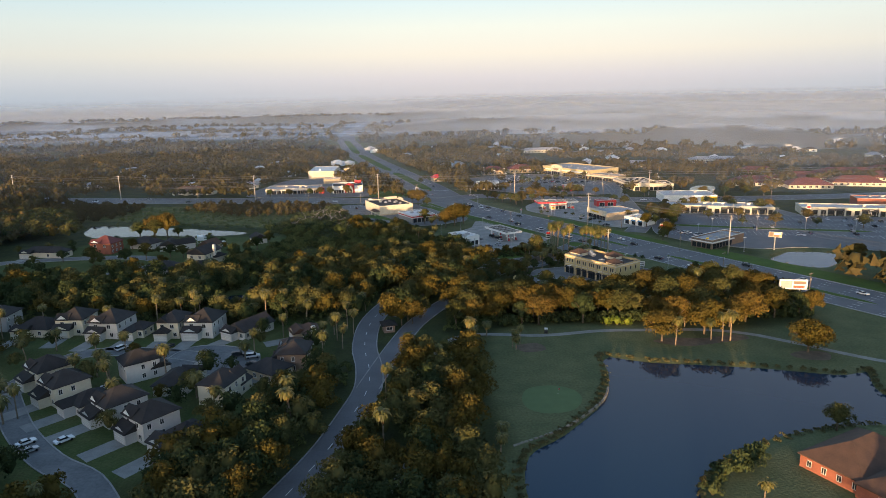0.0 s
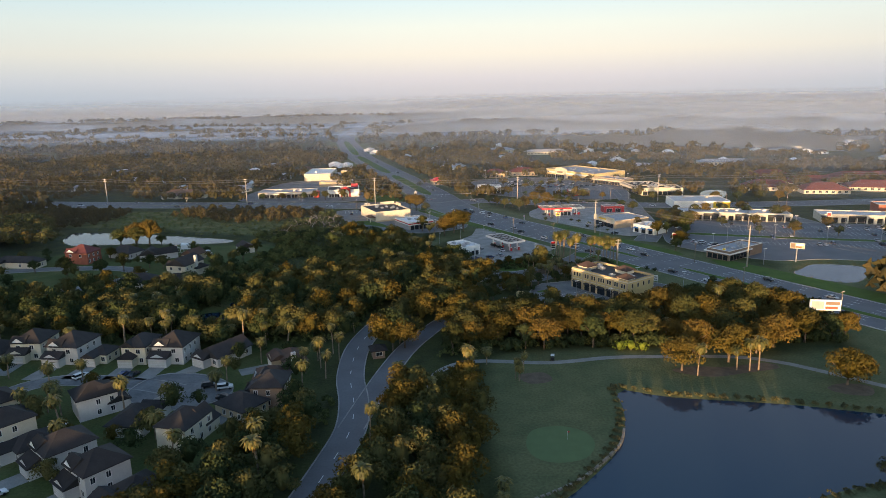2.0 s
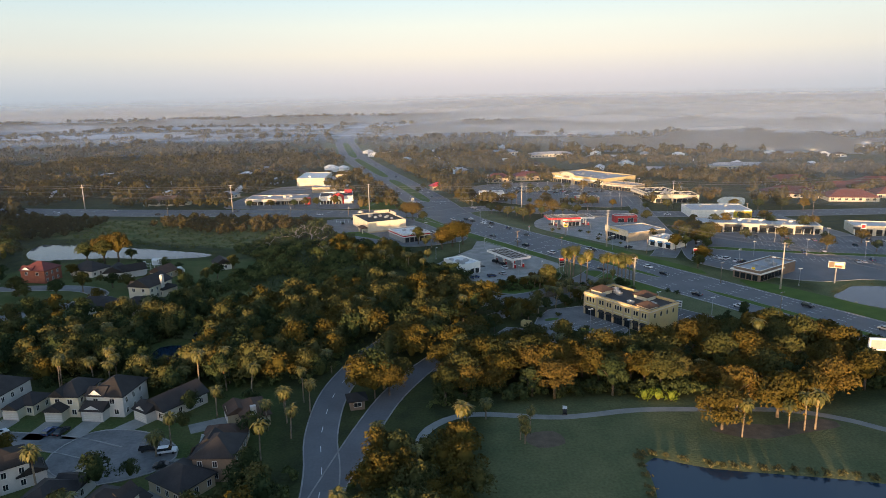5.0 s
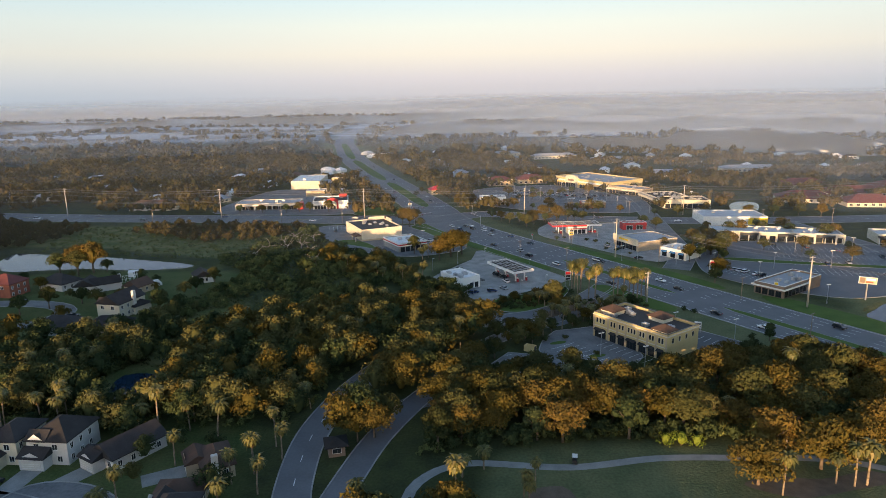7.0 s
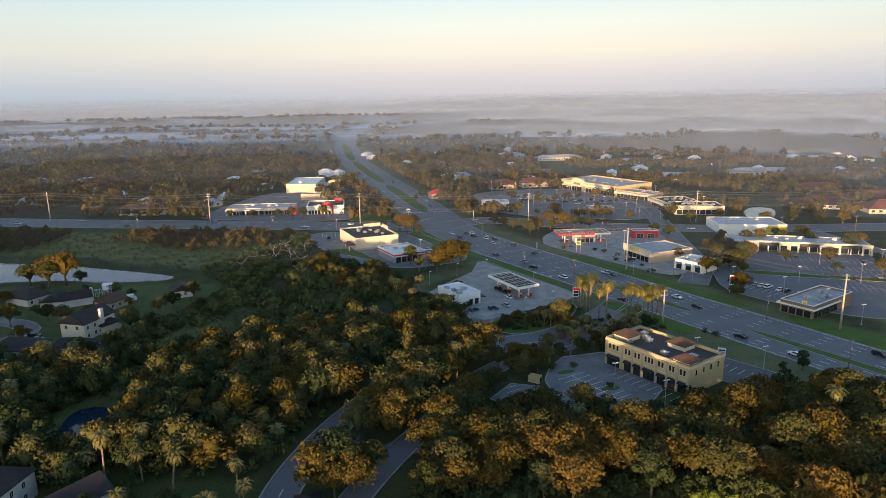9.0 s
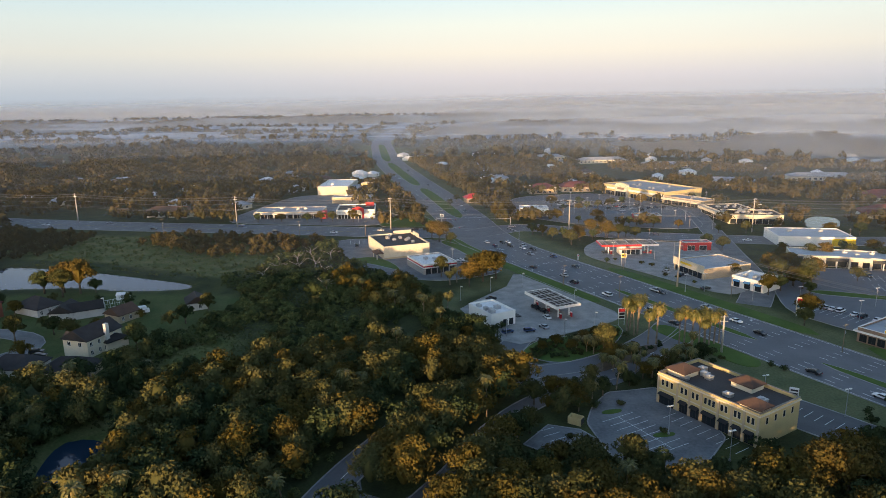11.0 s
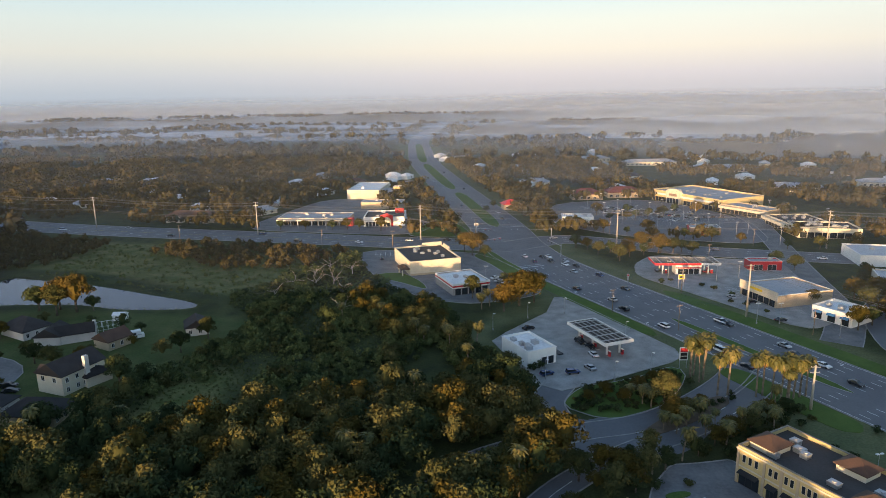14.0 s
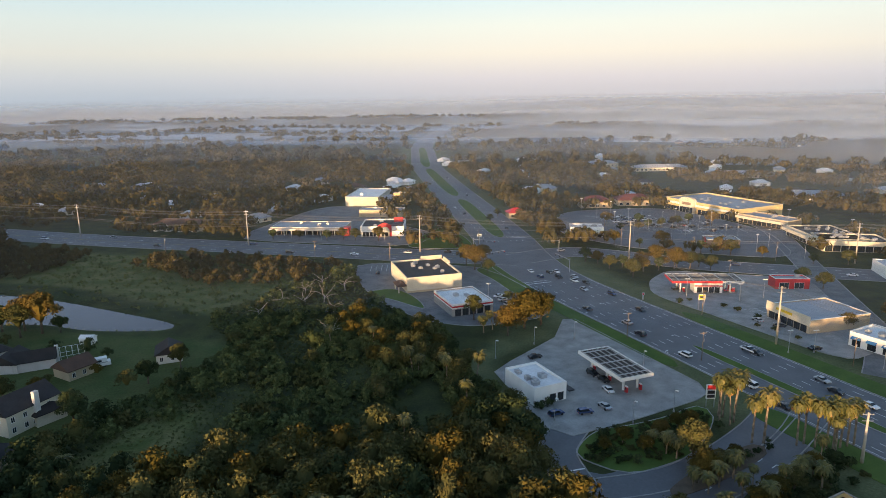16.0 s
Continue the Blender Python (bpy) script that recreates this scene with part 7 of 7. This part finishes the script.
def signal(x, y, yaw, arm=14.0):
    t = thing("traffic_signal", pose(x, y, 0, 0, 0, yaw), "traffic signal mast with a long arm over the junction", "traffic signal", "signals at the junction")
    part("mast", Shape().tube((0, 0, 0), (0, 0, 7.0), 0.2, 0.14, 8), M["metal"], t)
    part("arm", Shape().tube((0, 0, 6.2), (arm, 0, 6.8), 0.12, 0.07, 6), M["metal"], t)
    for k in range(3):
        xx = arm * (0.45 + 0.25 * k)
        hd = part("signal_head", Shape().box(xx - 0.2, -0.3, 5.4, xx + 0.2, -0.02, 6.5), M["dark"], t, "black signal head")
        for j in range(3):
            part("lens", Shape().tube((xx, -0.3, 5.6 + 0.34 * j), (xx, -0.34, 5.6 + 0.34 * j), 0.12, 0.12, 8), M["red_lamp" if j == 2 else "dark"], hd)


for x, y, yaw in ((-16, 520, 35), (24, 556, 200), (28, 512, 120), (-24, 556, -20)):
    signal(x, y, yaw)


def panel_sign(name, x, y, yaw, w, h, z, posts, face, label, bars=(), category="sign", depth=0.4):
    t = thing(name, pose(x, y, 0, 0, 0, yaw), label, category)
    for q in posts:
        part("post", Shape().tube((q, 0, -0.2), (q, 0, z), 0.13 if len(posts) > 1 else 0.3, None, 8), M["metal"], t, "metal post")
    part("cabinet", Shape().box(-w / 2, -depth / 2, z, w / 2, depth / 2, z + h), M["trim"], t, "sign cabinet")
    f = part("face", Shape().box(-w / 2 + 0.12, -depth / 2 - 0.03, z + 0.12, w / 2 - 0.12, -depth / 2, z + h - 0.12), M[face], t, "printed sign face")
    for x0, z0, x1, z1, mt in bars:
        part("bar", Shape().box(x0 * w - w / 2, -depth / 2 - 0.06, z + z0 * h, x1 * w - w / 2, -depth / 2 - 0.03, z + z1 * h), M[mt], f)
    return t


panel_sign("price_sign", 60.5, 370, 8, 2.6, 4.2, 2.6, (-1.1, 1.1), "trim", "tall white and red fuel price sign on two posts", ((0.06, 0.66, 0.94, 0.96, "red"), (0.1, 0.36, 0.9, 0.6, "dark"), (0.1, 0.08, 0.9, 0.3, "dark")))
panel_sign("plaza_sign", 130.5, 382.8, -10, 3.2, 5.0, 2.6, (-1.2, 1.2), "trim", "tall white pylon sign beside the highway", ((0.1, 0.55, 0.9, 0.92, "red"), (0.1, 0.2, 0.9, 0.45, "blue")))
panel_sign("billboard", 134.5, 243, -10, 10.0, 3.8, 9.0, (-2.5, 2.5), "trim", "roadside billboard with a pale printed face", ((0.05, 0.15, 0.45, 0.85, "grey_wall"), (0.5, 0.55, 0.95, 0.85, "brown_wall"), (0.5, 0.15, 0.9, 0.4, "brick_wall")), "billboard", 0.8)
panel_sign("billboard", 178, 344, -25, 6.4, 2.8, 7.0, (0,), "tan_wall", "single-post billboard with a dull pink and brown face", ((0.04, 0.1, 0.35, 0.9, "brown_wall"), (0.4, 0.5, 0.92, 0.85, "trim"), (0.4, 0.15, 0.8, 0.4, "brick_wall")), "billboard", 0.8)
panel_sign("tyre_sign", 78, 458, 0, 2.6, 2.2, 4.4, (-1.0, 1.0), "yellow", "small yellow shop sign on posts", ((0.15, 0.3, 0.85, 0.7, "dark"),))
panel_sign("office_sign", 96.5, 309, -20, 2.4, 2.4, 1.6, (-0.9, 0.9), "trim", "white office sign on two posts", ((0.12, 0.2, 0.88, 0.4, "dark"), (0.12, 0.6, 0.88, 0.8, "dark")))
panel_sign("shop_sign", -22, 572, 0, 2.6, 2.0, 4.0, (0,), "trim", "white shop sign near the junction", ((0.15, 0.3, 0.85, 0.7, "dark"),))
panel_sign("kiosk_sign", 57, 470, 0, 1.0, 1.0, 2.0, (0,), "red", "red diamond roadwork sign beside the highway")
panel_sign("shop_sign", 145, 352, -20, 1.6, 2.4, 3.4, (0,), "yellow", "small yellow and red restaurant sign", ((0.1, 0.1, 0.9, 0.4, "red"),))
panel_sign("pylon_sign", 244, 432, -10, 2.6, 6.0, 3.0, (-1.0, 1.0), "trim", "tall pylon sign at the strip mall", ((0.1, 0.6, 0.9, 0.9, "red"), (0.1, 0.2, 0.9, 0.5, "dark")))

# retaining wall of the golf green, green, flag, bank
tagged(part("putting_green", Shape().add([(x, y, 0.035) for x, y in spline([(21.5, 171), (24, 178), (31, 180), (37, 177), (38.5, 171), (35, 164.5), (28, 162.5), (23, 165)], 1.5, True)], [tuple(range(len(spline([(21.5, 171), (24, 178), (31, 180), (37, 177), (38.5, 171), (35, 164.5), (28, 162.5), (23, 165)], 1.5, True))))]), M["green"]), "smooth oval putting green beside the lake", "putting green", kind="structure")
flag = thing("golf_flag", pose(32, 173, 0.03), "thin golf flag pole on the putting green", "golf flag")
part("pole", Shape().tube((0, 0, 0), (0, 0, 2.4), 0.025, 0.02, 6), M["trim"], flag)
part("flag", Shape().box(0, -0.01, 2.0, 0.5, 0.01, 2.35), M["red"], flag, "small red flag")
seawall = tagged(new("retaining_wall"), "low pale stone retaining wall along the lake", "wall", kind="structure")
line = spline([(47.5, 178), (45.5, 172.5), (42, 167), (31, 155), (16.5, 146)], 1.35)
block = Shape().box(-0.48, -0.28, -1.1, 0.48, 0.28, 0.30).box(-0.67, -0.18, -1.1, -0.48, 0.18, 0.05).mesh("block", M["stone"])
for a, b in zip(line, line[1:]):
    o = part("block", block, M["stone"], seawall)
    o.matrix_basis = pose((a[0] + b[0]) / 2, (a[1] + b[1]) / 2, rng.uniform(-0.04, 0.04), 0, 0, math.degrees(math.atan2(b[1] - a[1], b[0] - a[0])) + rng.uniform(-3, 3))
for loop, z in ((spline([(72, 214), (80, 217), (90, 216), (103, 219), (106, 215), (96, 212), (82, 209)], 2, True), 0.03), (spline([(112, 200), (118, 203), (125, 201), (122, 195), (115, 196)], 2, True), 0.03), (spline([(24, 212), (32, 214), (34, 208), (27, 206)], 2, True), 0.03)):
    tagged(part("bare_soil", Shape().add([(x, y, z) for x, y in loop], [tuple(range(len(loop)))]), M["mulch"]), "bare brown soil under the lakeside trees", "soil", kind="structure")
cart = thing("golf_cart", pose(36.5, 223.5, 0.05, 0, 0, 80), "small white golf cart beside the path", "golf cart")
part("body", Shape().box(-1.1, -0.55, 0.3, 1.1, 0.55, 0.75).box(-0.9, -0.5, 0.75, -0.1, 0.5, 1.0), M["dark"], cart)
part("canopy", Shape().box(-0.9, -0.6, 1.75, 0.9, 0.6, 1.83), M["trim"], cart)
for q in ((-0.8, -0.5), (-0.8, 0.5), (0.8, -0.5), (0.8, 0.5)):
    part("post", Shape().tube((q[0], q[1], 0.7), (q[0], q[1], 1.75), 0.03, None, 5), M["dark"], cart)
    part("wheel", Shape().tube((q[0], q[1] * 0.9, 0.22), (q[0], q[1] * 1.15, 0.22), 0.22, None, 10), M["tyre"], cart)
gh = thing("gatehouse", pose(-20.5, 229, 0, 0, 0, 15), "small brown gatehouse between the entrance roads", "gatehouse")
part("wall", Shape().ring(-2, -2, 2, 2, 0.2, 0, 2.8), M["brown_wall"], gh)
part("roof", hip(Shape(), -2, -2, 2, 2, 3.0, 1.5, 0.9), M["shingle"], gh)
window(gh, 0, -2, 1, 2, 1.2), window(gh, 2, 0, 1, 2, 1.2, "right")
dump = thing("bin_enclosure", pose(34.4, 293.2, 0, 0, 0, -30), "yellow walled bin enclosure at the lot's edge", "enclosure")
part("wall", Shape().ring(-1.8, -1.2, 1.8, 1.2, 0.2, 0, 2.0), M["yellow_wall"], dump)
part("gate", Shape().box(1.8, -0.9, 0.1, 1.86, 0.9, 1.8), M["dark"], dump, "dark gate")
for x, y, yaw in ((44.9, 299.9, 20), (55.9, 287.9, 15)):
    c, q = math.cos(radians(yaw)), math.sin(radians(yaw))
    loop = [(x + c * 3 * math.cos(a) - q * 1.1 * math.sin(a), y + q * 3 * math.cos(a) + c * 1.1 * math.sin(a)) for a in np.linspace(0, 2 * math.pi, 20, endpoint=False)]
    tagged(part("planting_island", Shape().prism(loop, 0.0, 0.24), M["lawn"]), "kerbed grass island in the parking lot", "island", kind="structure")
for name, loop, lb in (("lawn_gas_island", [(22.5, 341), (27, 336), (34, 333.5), (44, 338), (53, 348), (60, 364), (57, 370), (48, 363), (38, 357), (28, 352)], "kerbed planted island between drive and forecourt"),
                       ("lawn_corner", [(-10, 522), (0, 502), (10, 482), (16, 464), (12, 458), (2, 474), (-8, 494), (-18, 512)], "mown grass strip between shop lot and highway"),
                       ("lawn_shops", [(-62, 561), (-28, 561), (-32, 588), (-50, 618), (-58, 598)], "mown grass corner beside the western shops"),
                       ("lawn_shop_bed", [(-62, 468), (-46, 456), (-34, 448), (-40, 462), (-52, 474)], "grass bed beside the corner shops"),
                       ("lawn_mall", [(152, 412), (190, 400), (250, 384), (252, 389), (192, 405), (154, 418)], "long grass island in the mall lot"),
                       ("lawn_mall_end", [(150, 440), (158, 436), (164, 452), (160, 466), (150, 462)], "grass bed at the end of the strip mall")):
    lp = spline(loop, 3, True)
    ob = tagged(part(name, Shape().prism([tuple(q) for q in lp], -0.1, 0.14), M["lawn"]), lb, "lawn", kind="structure")
    part("kerb", ribbon(Shape(), np.vstack([lp, lp[:1]]), -0.12, 0.18, 0.17, 0.2), M["concrete"], ob, "pale concrete kerb")
for name, p0, p1, a, b, lb in (("lawn_verge", (58, 400), (18, 470), 14.7, 21.5, "mown grass strip between forecourt and highway"), ("lawn_east_verge", (118, 354), (58, 450), -27.0, -18.9, "mown grass verge beside the highway"),
                               ("lawn_pond_verge", (215, 205), (126, 341), -33.0, -18.9, "broad mown grass verge beside the highway"), ("lawn_office_verge", (112, 345), (90, 380), 14.7, 24.0, "mown grass verge behind the office building")):
    us = np.linspace(along(HIGHWAY, p0), along(HIGHWAY, p1), 24)
    c = np.array([point_on(HIGHWAY, u)[:2] for u in us])
    end = np.sqrt(np.clip(1 - np.abs(np.linspace(-1, 1, 24)) ** 8, 0.02, 1))
    mid, half = (a + b) / 2, (b - a) / 2
    tagged(part(name, ribbon(Shape(), c, mid - half * end, mid + half * end, 0.14, 0.2), M["lawn"]), lb, "lawn", kind="structure")

# ---- vehicles ----
def car_model(name, label, L, W, H, mat, kind):
    t = thing(name, pose(0, 0, -300), label, "car")
    prof = {"sedan": [(-0.5, 0.28), (-0.5, 0.62), (-0.30, 0.68), (0.22, 0.66), (0.47, 0.55), (0.5, 0.3)], "suv": [(-0.5, 0.3), (-0.5, 0.6), (-0.3, 0.62), (0.2, 0.62), (0.47, 0.55), (0.5, 0.3)],
            "van": [(-0.5, 0.25), (-0.5, 0.55), (-0.2, 0.55), (0.3, 0.55), (0.48, 0.48), (0.5, 0.25)], "pickup": [(-0.5, 0.35), (-0.5, 0.6), (-0.1, 0.6), (0.25, 0.6), (0.48, 0.56), (0.5, 0.35)]}[kind]
    cab = {"sedan": (-0.36, -0.22, 0.08, 0.24), "suv": (-0.48, -0.42, 0.10, 0.24), "van": (-0.49, -0.46, 0.22, 0.38), "pickup": (-0.08, -0.03, 0.14, 0.25)}[kind]

    def hull(pts, w0, w1):
        n = len(pts)
        s = Shape()
        s.add([(x, -w0 if z < 0.9 else -w1, z) for x, z in pts] + [(x, w0 if z < 0.9 else w1, z) for x, z in pts], [tuple(range(n - 1, -1, -1)), tuple(range(n, 2 * n))] + [(i, (i + 1) % n, n + (i + 1) % n, n + i) for i in range(n)])
        return s

    zb = 0.6 * H
    part("body", hull([(x * L, z * H) for x, z in prof], W / 2, W / 2), M[mat], t)
    a, b, c, d = (q * L for q in cab)
    g = Shape()
    g.add([(a, -W * .46, zb), (d, -W * .46, zb), (d, W * .46, zb), (a, W * .46, zb), (b, -W * .38, H - .04), (c, -W * .38, H - .04), (c, W * .38, H - .04), (b, W * .38, H - .04)],
          [(0, 1, 5, 4), (1, 2, 6, 5), (2, 3, 7, 6), (3, 0, 4, 7)])
    part("glazing", g, M["glass"], t, "dark windows")
    part("roof", Shape().box(b, -W * .39, H - .05, c, W * .39, H), M[mat], t)
    if kind == "pickup":
        part("bed", Shape().box(-0.46 * L, -W * .38, 0.6 * H + 0.005, -0.1 * L, W * .38, 0.6 * H + 0.02), M["dark"], t, "dark open bed")
    wm = Shape().tube((0, -0.11, 0), (0, 0.11, 0), 0.33, None, 12).mesh("wheel", M["tyre"])
    for x in (-0.31 * L, 0.31 * L):
        for y in (-W / 2 + 0.08, W / 2 - 0.08):
            o = part("wheel", wm, M["tyre"], t)
            o.location = (x, y, 0.33)
    for y in (-W * .36, W * .36):
        part("headlight", Shape().box(L * .485, y - .14, .5, L * .5 + .015, y + .14, .64), M["trim"], t)
        part("taillight", Shape().box(-L * .5 - .015, y - .12, .6, -L * .5, y + .12, .76), M["red"], t)
    return t


CARS = [car_model("car", "white sedan on the asphalt", 4.7, 1.85, 1.45, "car_white", "sedan"), car_model("car", "silver sedan on the asphalt", 4.7, 1.85, 1.45, "car_silver", "sedan"), car_model("car", "black sedan on the asphalt", 4.7, 1.85, 1.45, "car_dark", "sedan"),
        car_model("car", "dark blue hatchback on the asphalt", 4.5, 1.85, 1.55, "car_blue", "suv"), car_model("car", "white sport utility car on the asphalt", 4.8, 1.95, 1.75, "car_white", "suv"), car_model("car", "black sport utility car on the asphalt", 4.8, 1.95, 1.75, "car_dark", "suv"),
        car_model("car", "red sedan on the asphalt", 4.6, 1.85, 1.45, "car_red", "sedan"), car_model("car", "white van with dark windows", 5.6, 2.05, 2.1, "car_white", "van"), car_model("car", "white pickup truck with an open bed", 5.6, 2.0, 1.85, "car_white", "pickup")]
crng = random.Random(5)


def park(k, x, y, yaw, z=0.09):
    copy_thing(CARS[k], pose(x, y, z, 0, 0, yaw))


def drive(k, u, off, back=False, line=HIGHWAY):
    x, y, d = point_on(line, u, off)
    park(k, x, y, d + (180 if back else 0), 0.085)


uj = along(HIGHWAY, (79, 397))
# highway traffic: offsets left of the line run outbound
for k, du, off in ((2, -22, -9.5), (1, -15, -13), (2, -45, -5.8), (0, -32, -9.4), (4, 18, 9.4), (2, 62, -9.5), (3, 85, -13), (1, 96, -5.8), (0, 110, -9.4), (2, 105, -13), (1, 116, -13), (5, 118, -5.8), (0, 128, -9.4), (2, 128, -5.8),
                   (3, 122, 2.0), (0, 133, 2.2), (8, 12, -12.8), (2, 9, -13.0), (7, -8, 9.6), (2, -22, 12.2), (5, 40, 9.5), (1, 52, 5.6), (2, 72, 9.2), (2, -75, 9.5), (0, -95, 9.4), (3, -120, 5.6), (1, -140, -9.4), (5, -110, -12.8), (0, -165, -9),
                   (2, 240, -9), (1, 265, -12), (3, 300, 9), (0, 330, 12), (2, 390, -9), (1, 450, 10), (2, 520, -10)):
    drive(k, uj + du, off, off > 0 and False or off < 0)
for k, u, off in ((2, 40, -8), (1, 62, -4), (0, 90, 6), (5, 128, 9), (3, 160, -7), (2, 215, 8), (1, 260, -8), (4, 300, 6)):
    drive(k, u, off, off > 0, CROSS_W)
for k, u, off in ((1, 30, 3), (2, 75, -4), (3, 120, 4), (0, 170, -4), (2, 230, 4)):
    drive(k, u, off, off < 0, CROSS_E)
drive(4, along(DRIVE_B, (11, 285)), 0, False, DRIVE_B)
# forecourt and lots
for k, x, y, yaw in ((1, 31.5, 366, 120), (3, 26, 362, 20), (2, 33, 384, -60), (5, 30, 388, -58), (0, 33.5, 377, 110), (3, 18, 360, 35), (2, 12, 400, 30), (1, -2, 462, 40), (0, -4, 467, 40), (4, 1, 456, 40), (2, -66, 500, 100), (5, -60, 515, 10),
                     (2, -40, 520, 10), (2, 102, 440, 20), (1, 96, 446, 110), (2, 106, 418, 25), (2, 74, 486, 0), (6, 96, 486, 5), (0, 120, 500, 5), (4, 126, 501, 5), (3, 113, 440, 20)):
    park(k, x, y, yaw)
c, q = math.cos(radians(-52)), math.sin(radians(-52))
for row in range(5):
    for i in range(26 if row < 3 else 18):
        if crng.random() < (0.42 if row in (1, 2) else 0.2):
            side = crng.choice((-2.7, 2.7))
            park(crng.choice((0, 1, 1, 2, 2, 3, 4, 5, 6)), 48 + 17 * row + c * 2.7 * (i + 0.5) - q * side, 672 - 3 * row + q * 2.7 * (i + 0.5) + c * side, 38 + crng.choice((0, 180)))
c, q = math.cos(radians(-14)), math.sin(radians(-14))
for row in range(4):
    for i in range(44):
        if crng.random() < (0.3 if row == 0 else 0.1):
            side = crng.choice((-2.7, 2.7))
            park(crng.choice((0, 1, 1, 2, 2, 3, 4, 5, 7)), 180 + c * 2.7 * (i + 0.5) - q * side, 440 - 17 * row + q * 2.7 * (i + 0.5) + c * side, 76 + crng.choice((0, 180)))
c, q = math.cos(radians(-52)), math.sin(radians(-52))
for i in (0, 1, 2, 4, 5, 7):
    park((1, 0, 4, 2, 0, 5)[i % 6], 142 + c * 2.7 * (i + 0.5) - q * 2.7, 392 + q * 2.7 * (i + 0.5) + c * 2.7, 38)
# driveways and street
for k, x, y, yaw in ((4, -64, 205.5, 15), (5, -69, 207, 15), (2, -62, 199, 5), (0, -106, 151, 52), (1, -103, 147, 52), (0, -97, 152, 52), (7, -128, 173, 62), (4, -112, 215, 60), (2, -96, 216, 80), (3, -99, 216, 80), (0, -101, 183, 10), (2, -141, 331, 20), (5, -144, 334, 20), (0, -178, 355, 10)):
    park(k, x, y, yaw, 0.075)
for model in CARS:
    for o in (*model.children_recursive, model):
        bpy.data.objects.remove(o)
# stored motorhome and screened pool by the pond houses
mh = thing("motorhome", pose(-130.5, 376, 0, 0, 0, 40), "white parked motorhome with a grey stripe", "motorhome")
part("body", Shape().box(-4, -1.2, 0.5, 3.2, 1.2, 3.1).box(3.2, -1.2, 0.5, 4.2, 1.2, 1.8), M["white_wall"], mh)
part("stripe", Shape().box(-4, -1.24, 1.5, 3.2, -1.2, 1.8), M["grey_wall"], mh, "grey stripe")
part("side_glass", Shape().box(-3, -1.23, 1.9, -1.5, -1.2, 2.6).box(0, -1.23, 1.9, 1.5, -1.2, 2.6), M["glass"], mh, "dark windows")
for x in (-2.2, 2.4):
    for y in (-1.0, 1.0):
        part("wheel", Shape().tube((x, y - 0.13, 0.45), (x, y + 0.13, 0.45), 0.45, None, 12), M["tyre"], mh)
shed = thing("garden_shed", pose(-148, 396, 0, 0, 0, 8), "small white garden shed on the back lawn", "shed")
part("wall", Shape().ring(-2.4, -1.6, 2.4, 1.6, 0.12, 0, 2.2), M["white_wall"], shed)
part("roof", hip(Shape(), -2.4, -1.6, 2.4, 1.6, 2.35, 0.9, 0.2, True), M["white_roof"], shed)
cage = thing("pool_cage", pose(-148, 379, 0, 0, 0, 40), "white framed screen cage over a back garden pool", "pool cage")
for k in range(6):
    part("frame", Shape().tube((1.8 * k, 0, 0), (1.8 * k, 0, 2.6), 0.06, None, 5).tube((1.8 * k, 0, 2.6), (1.8 * k, 3, 3.6), 0.06, None, 5).tube((1.8 * k, 3, 3.6), (1.8 * k, 6, 2.6), 0.06, None, 5).tube((1.8 * k, 6, 2.6), (1.8 * k, 6, 0), 0.06, None, 5), M["trim"], cage)
for y, z in ((0, 2.6), (3, 3.6), (6, 2.6), (0, 1.2)):
    part("rail", Shape().tube((0, y, z), (9, y, z), 0.05, None, 5), M["trim"], cage)
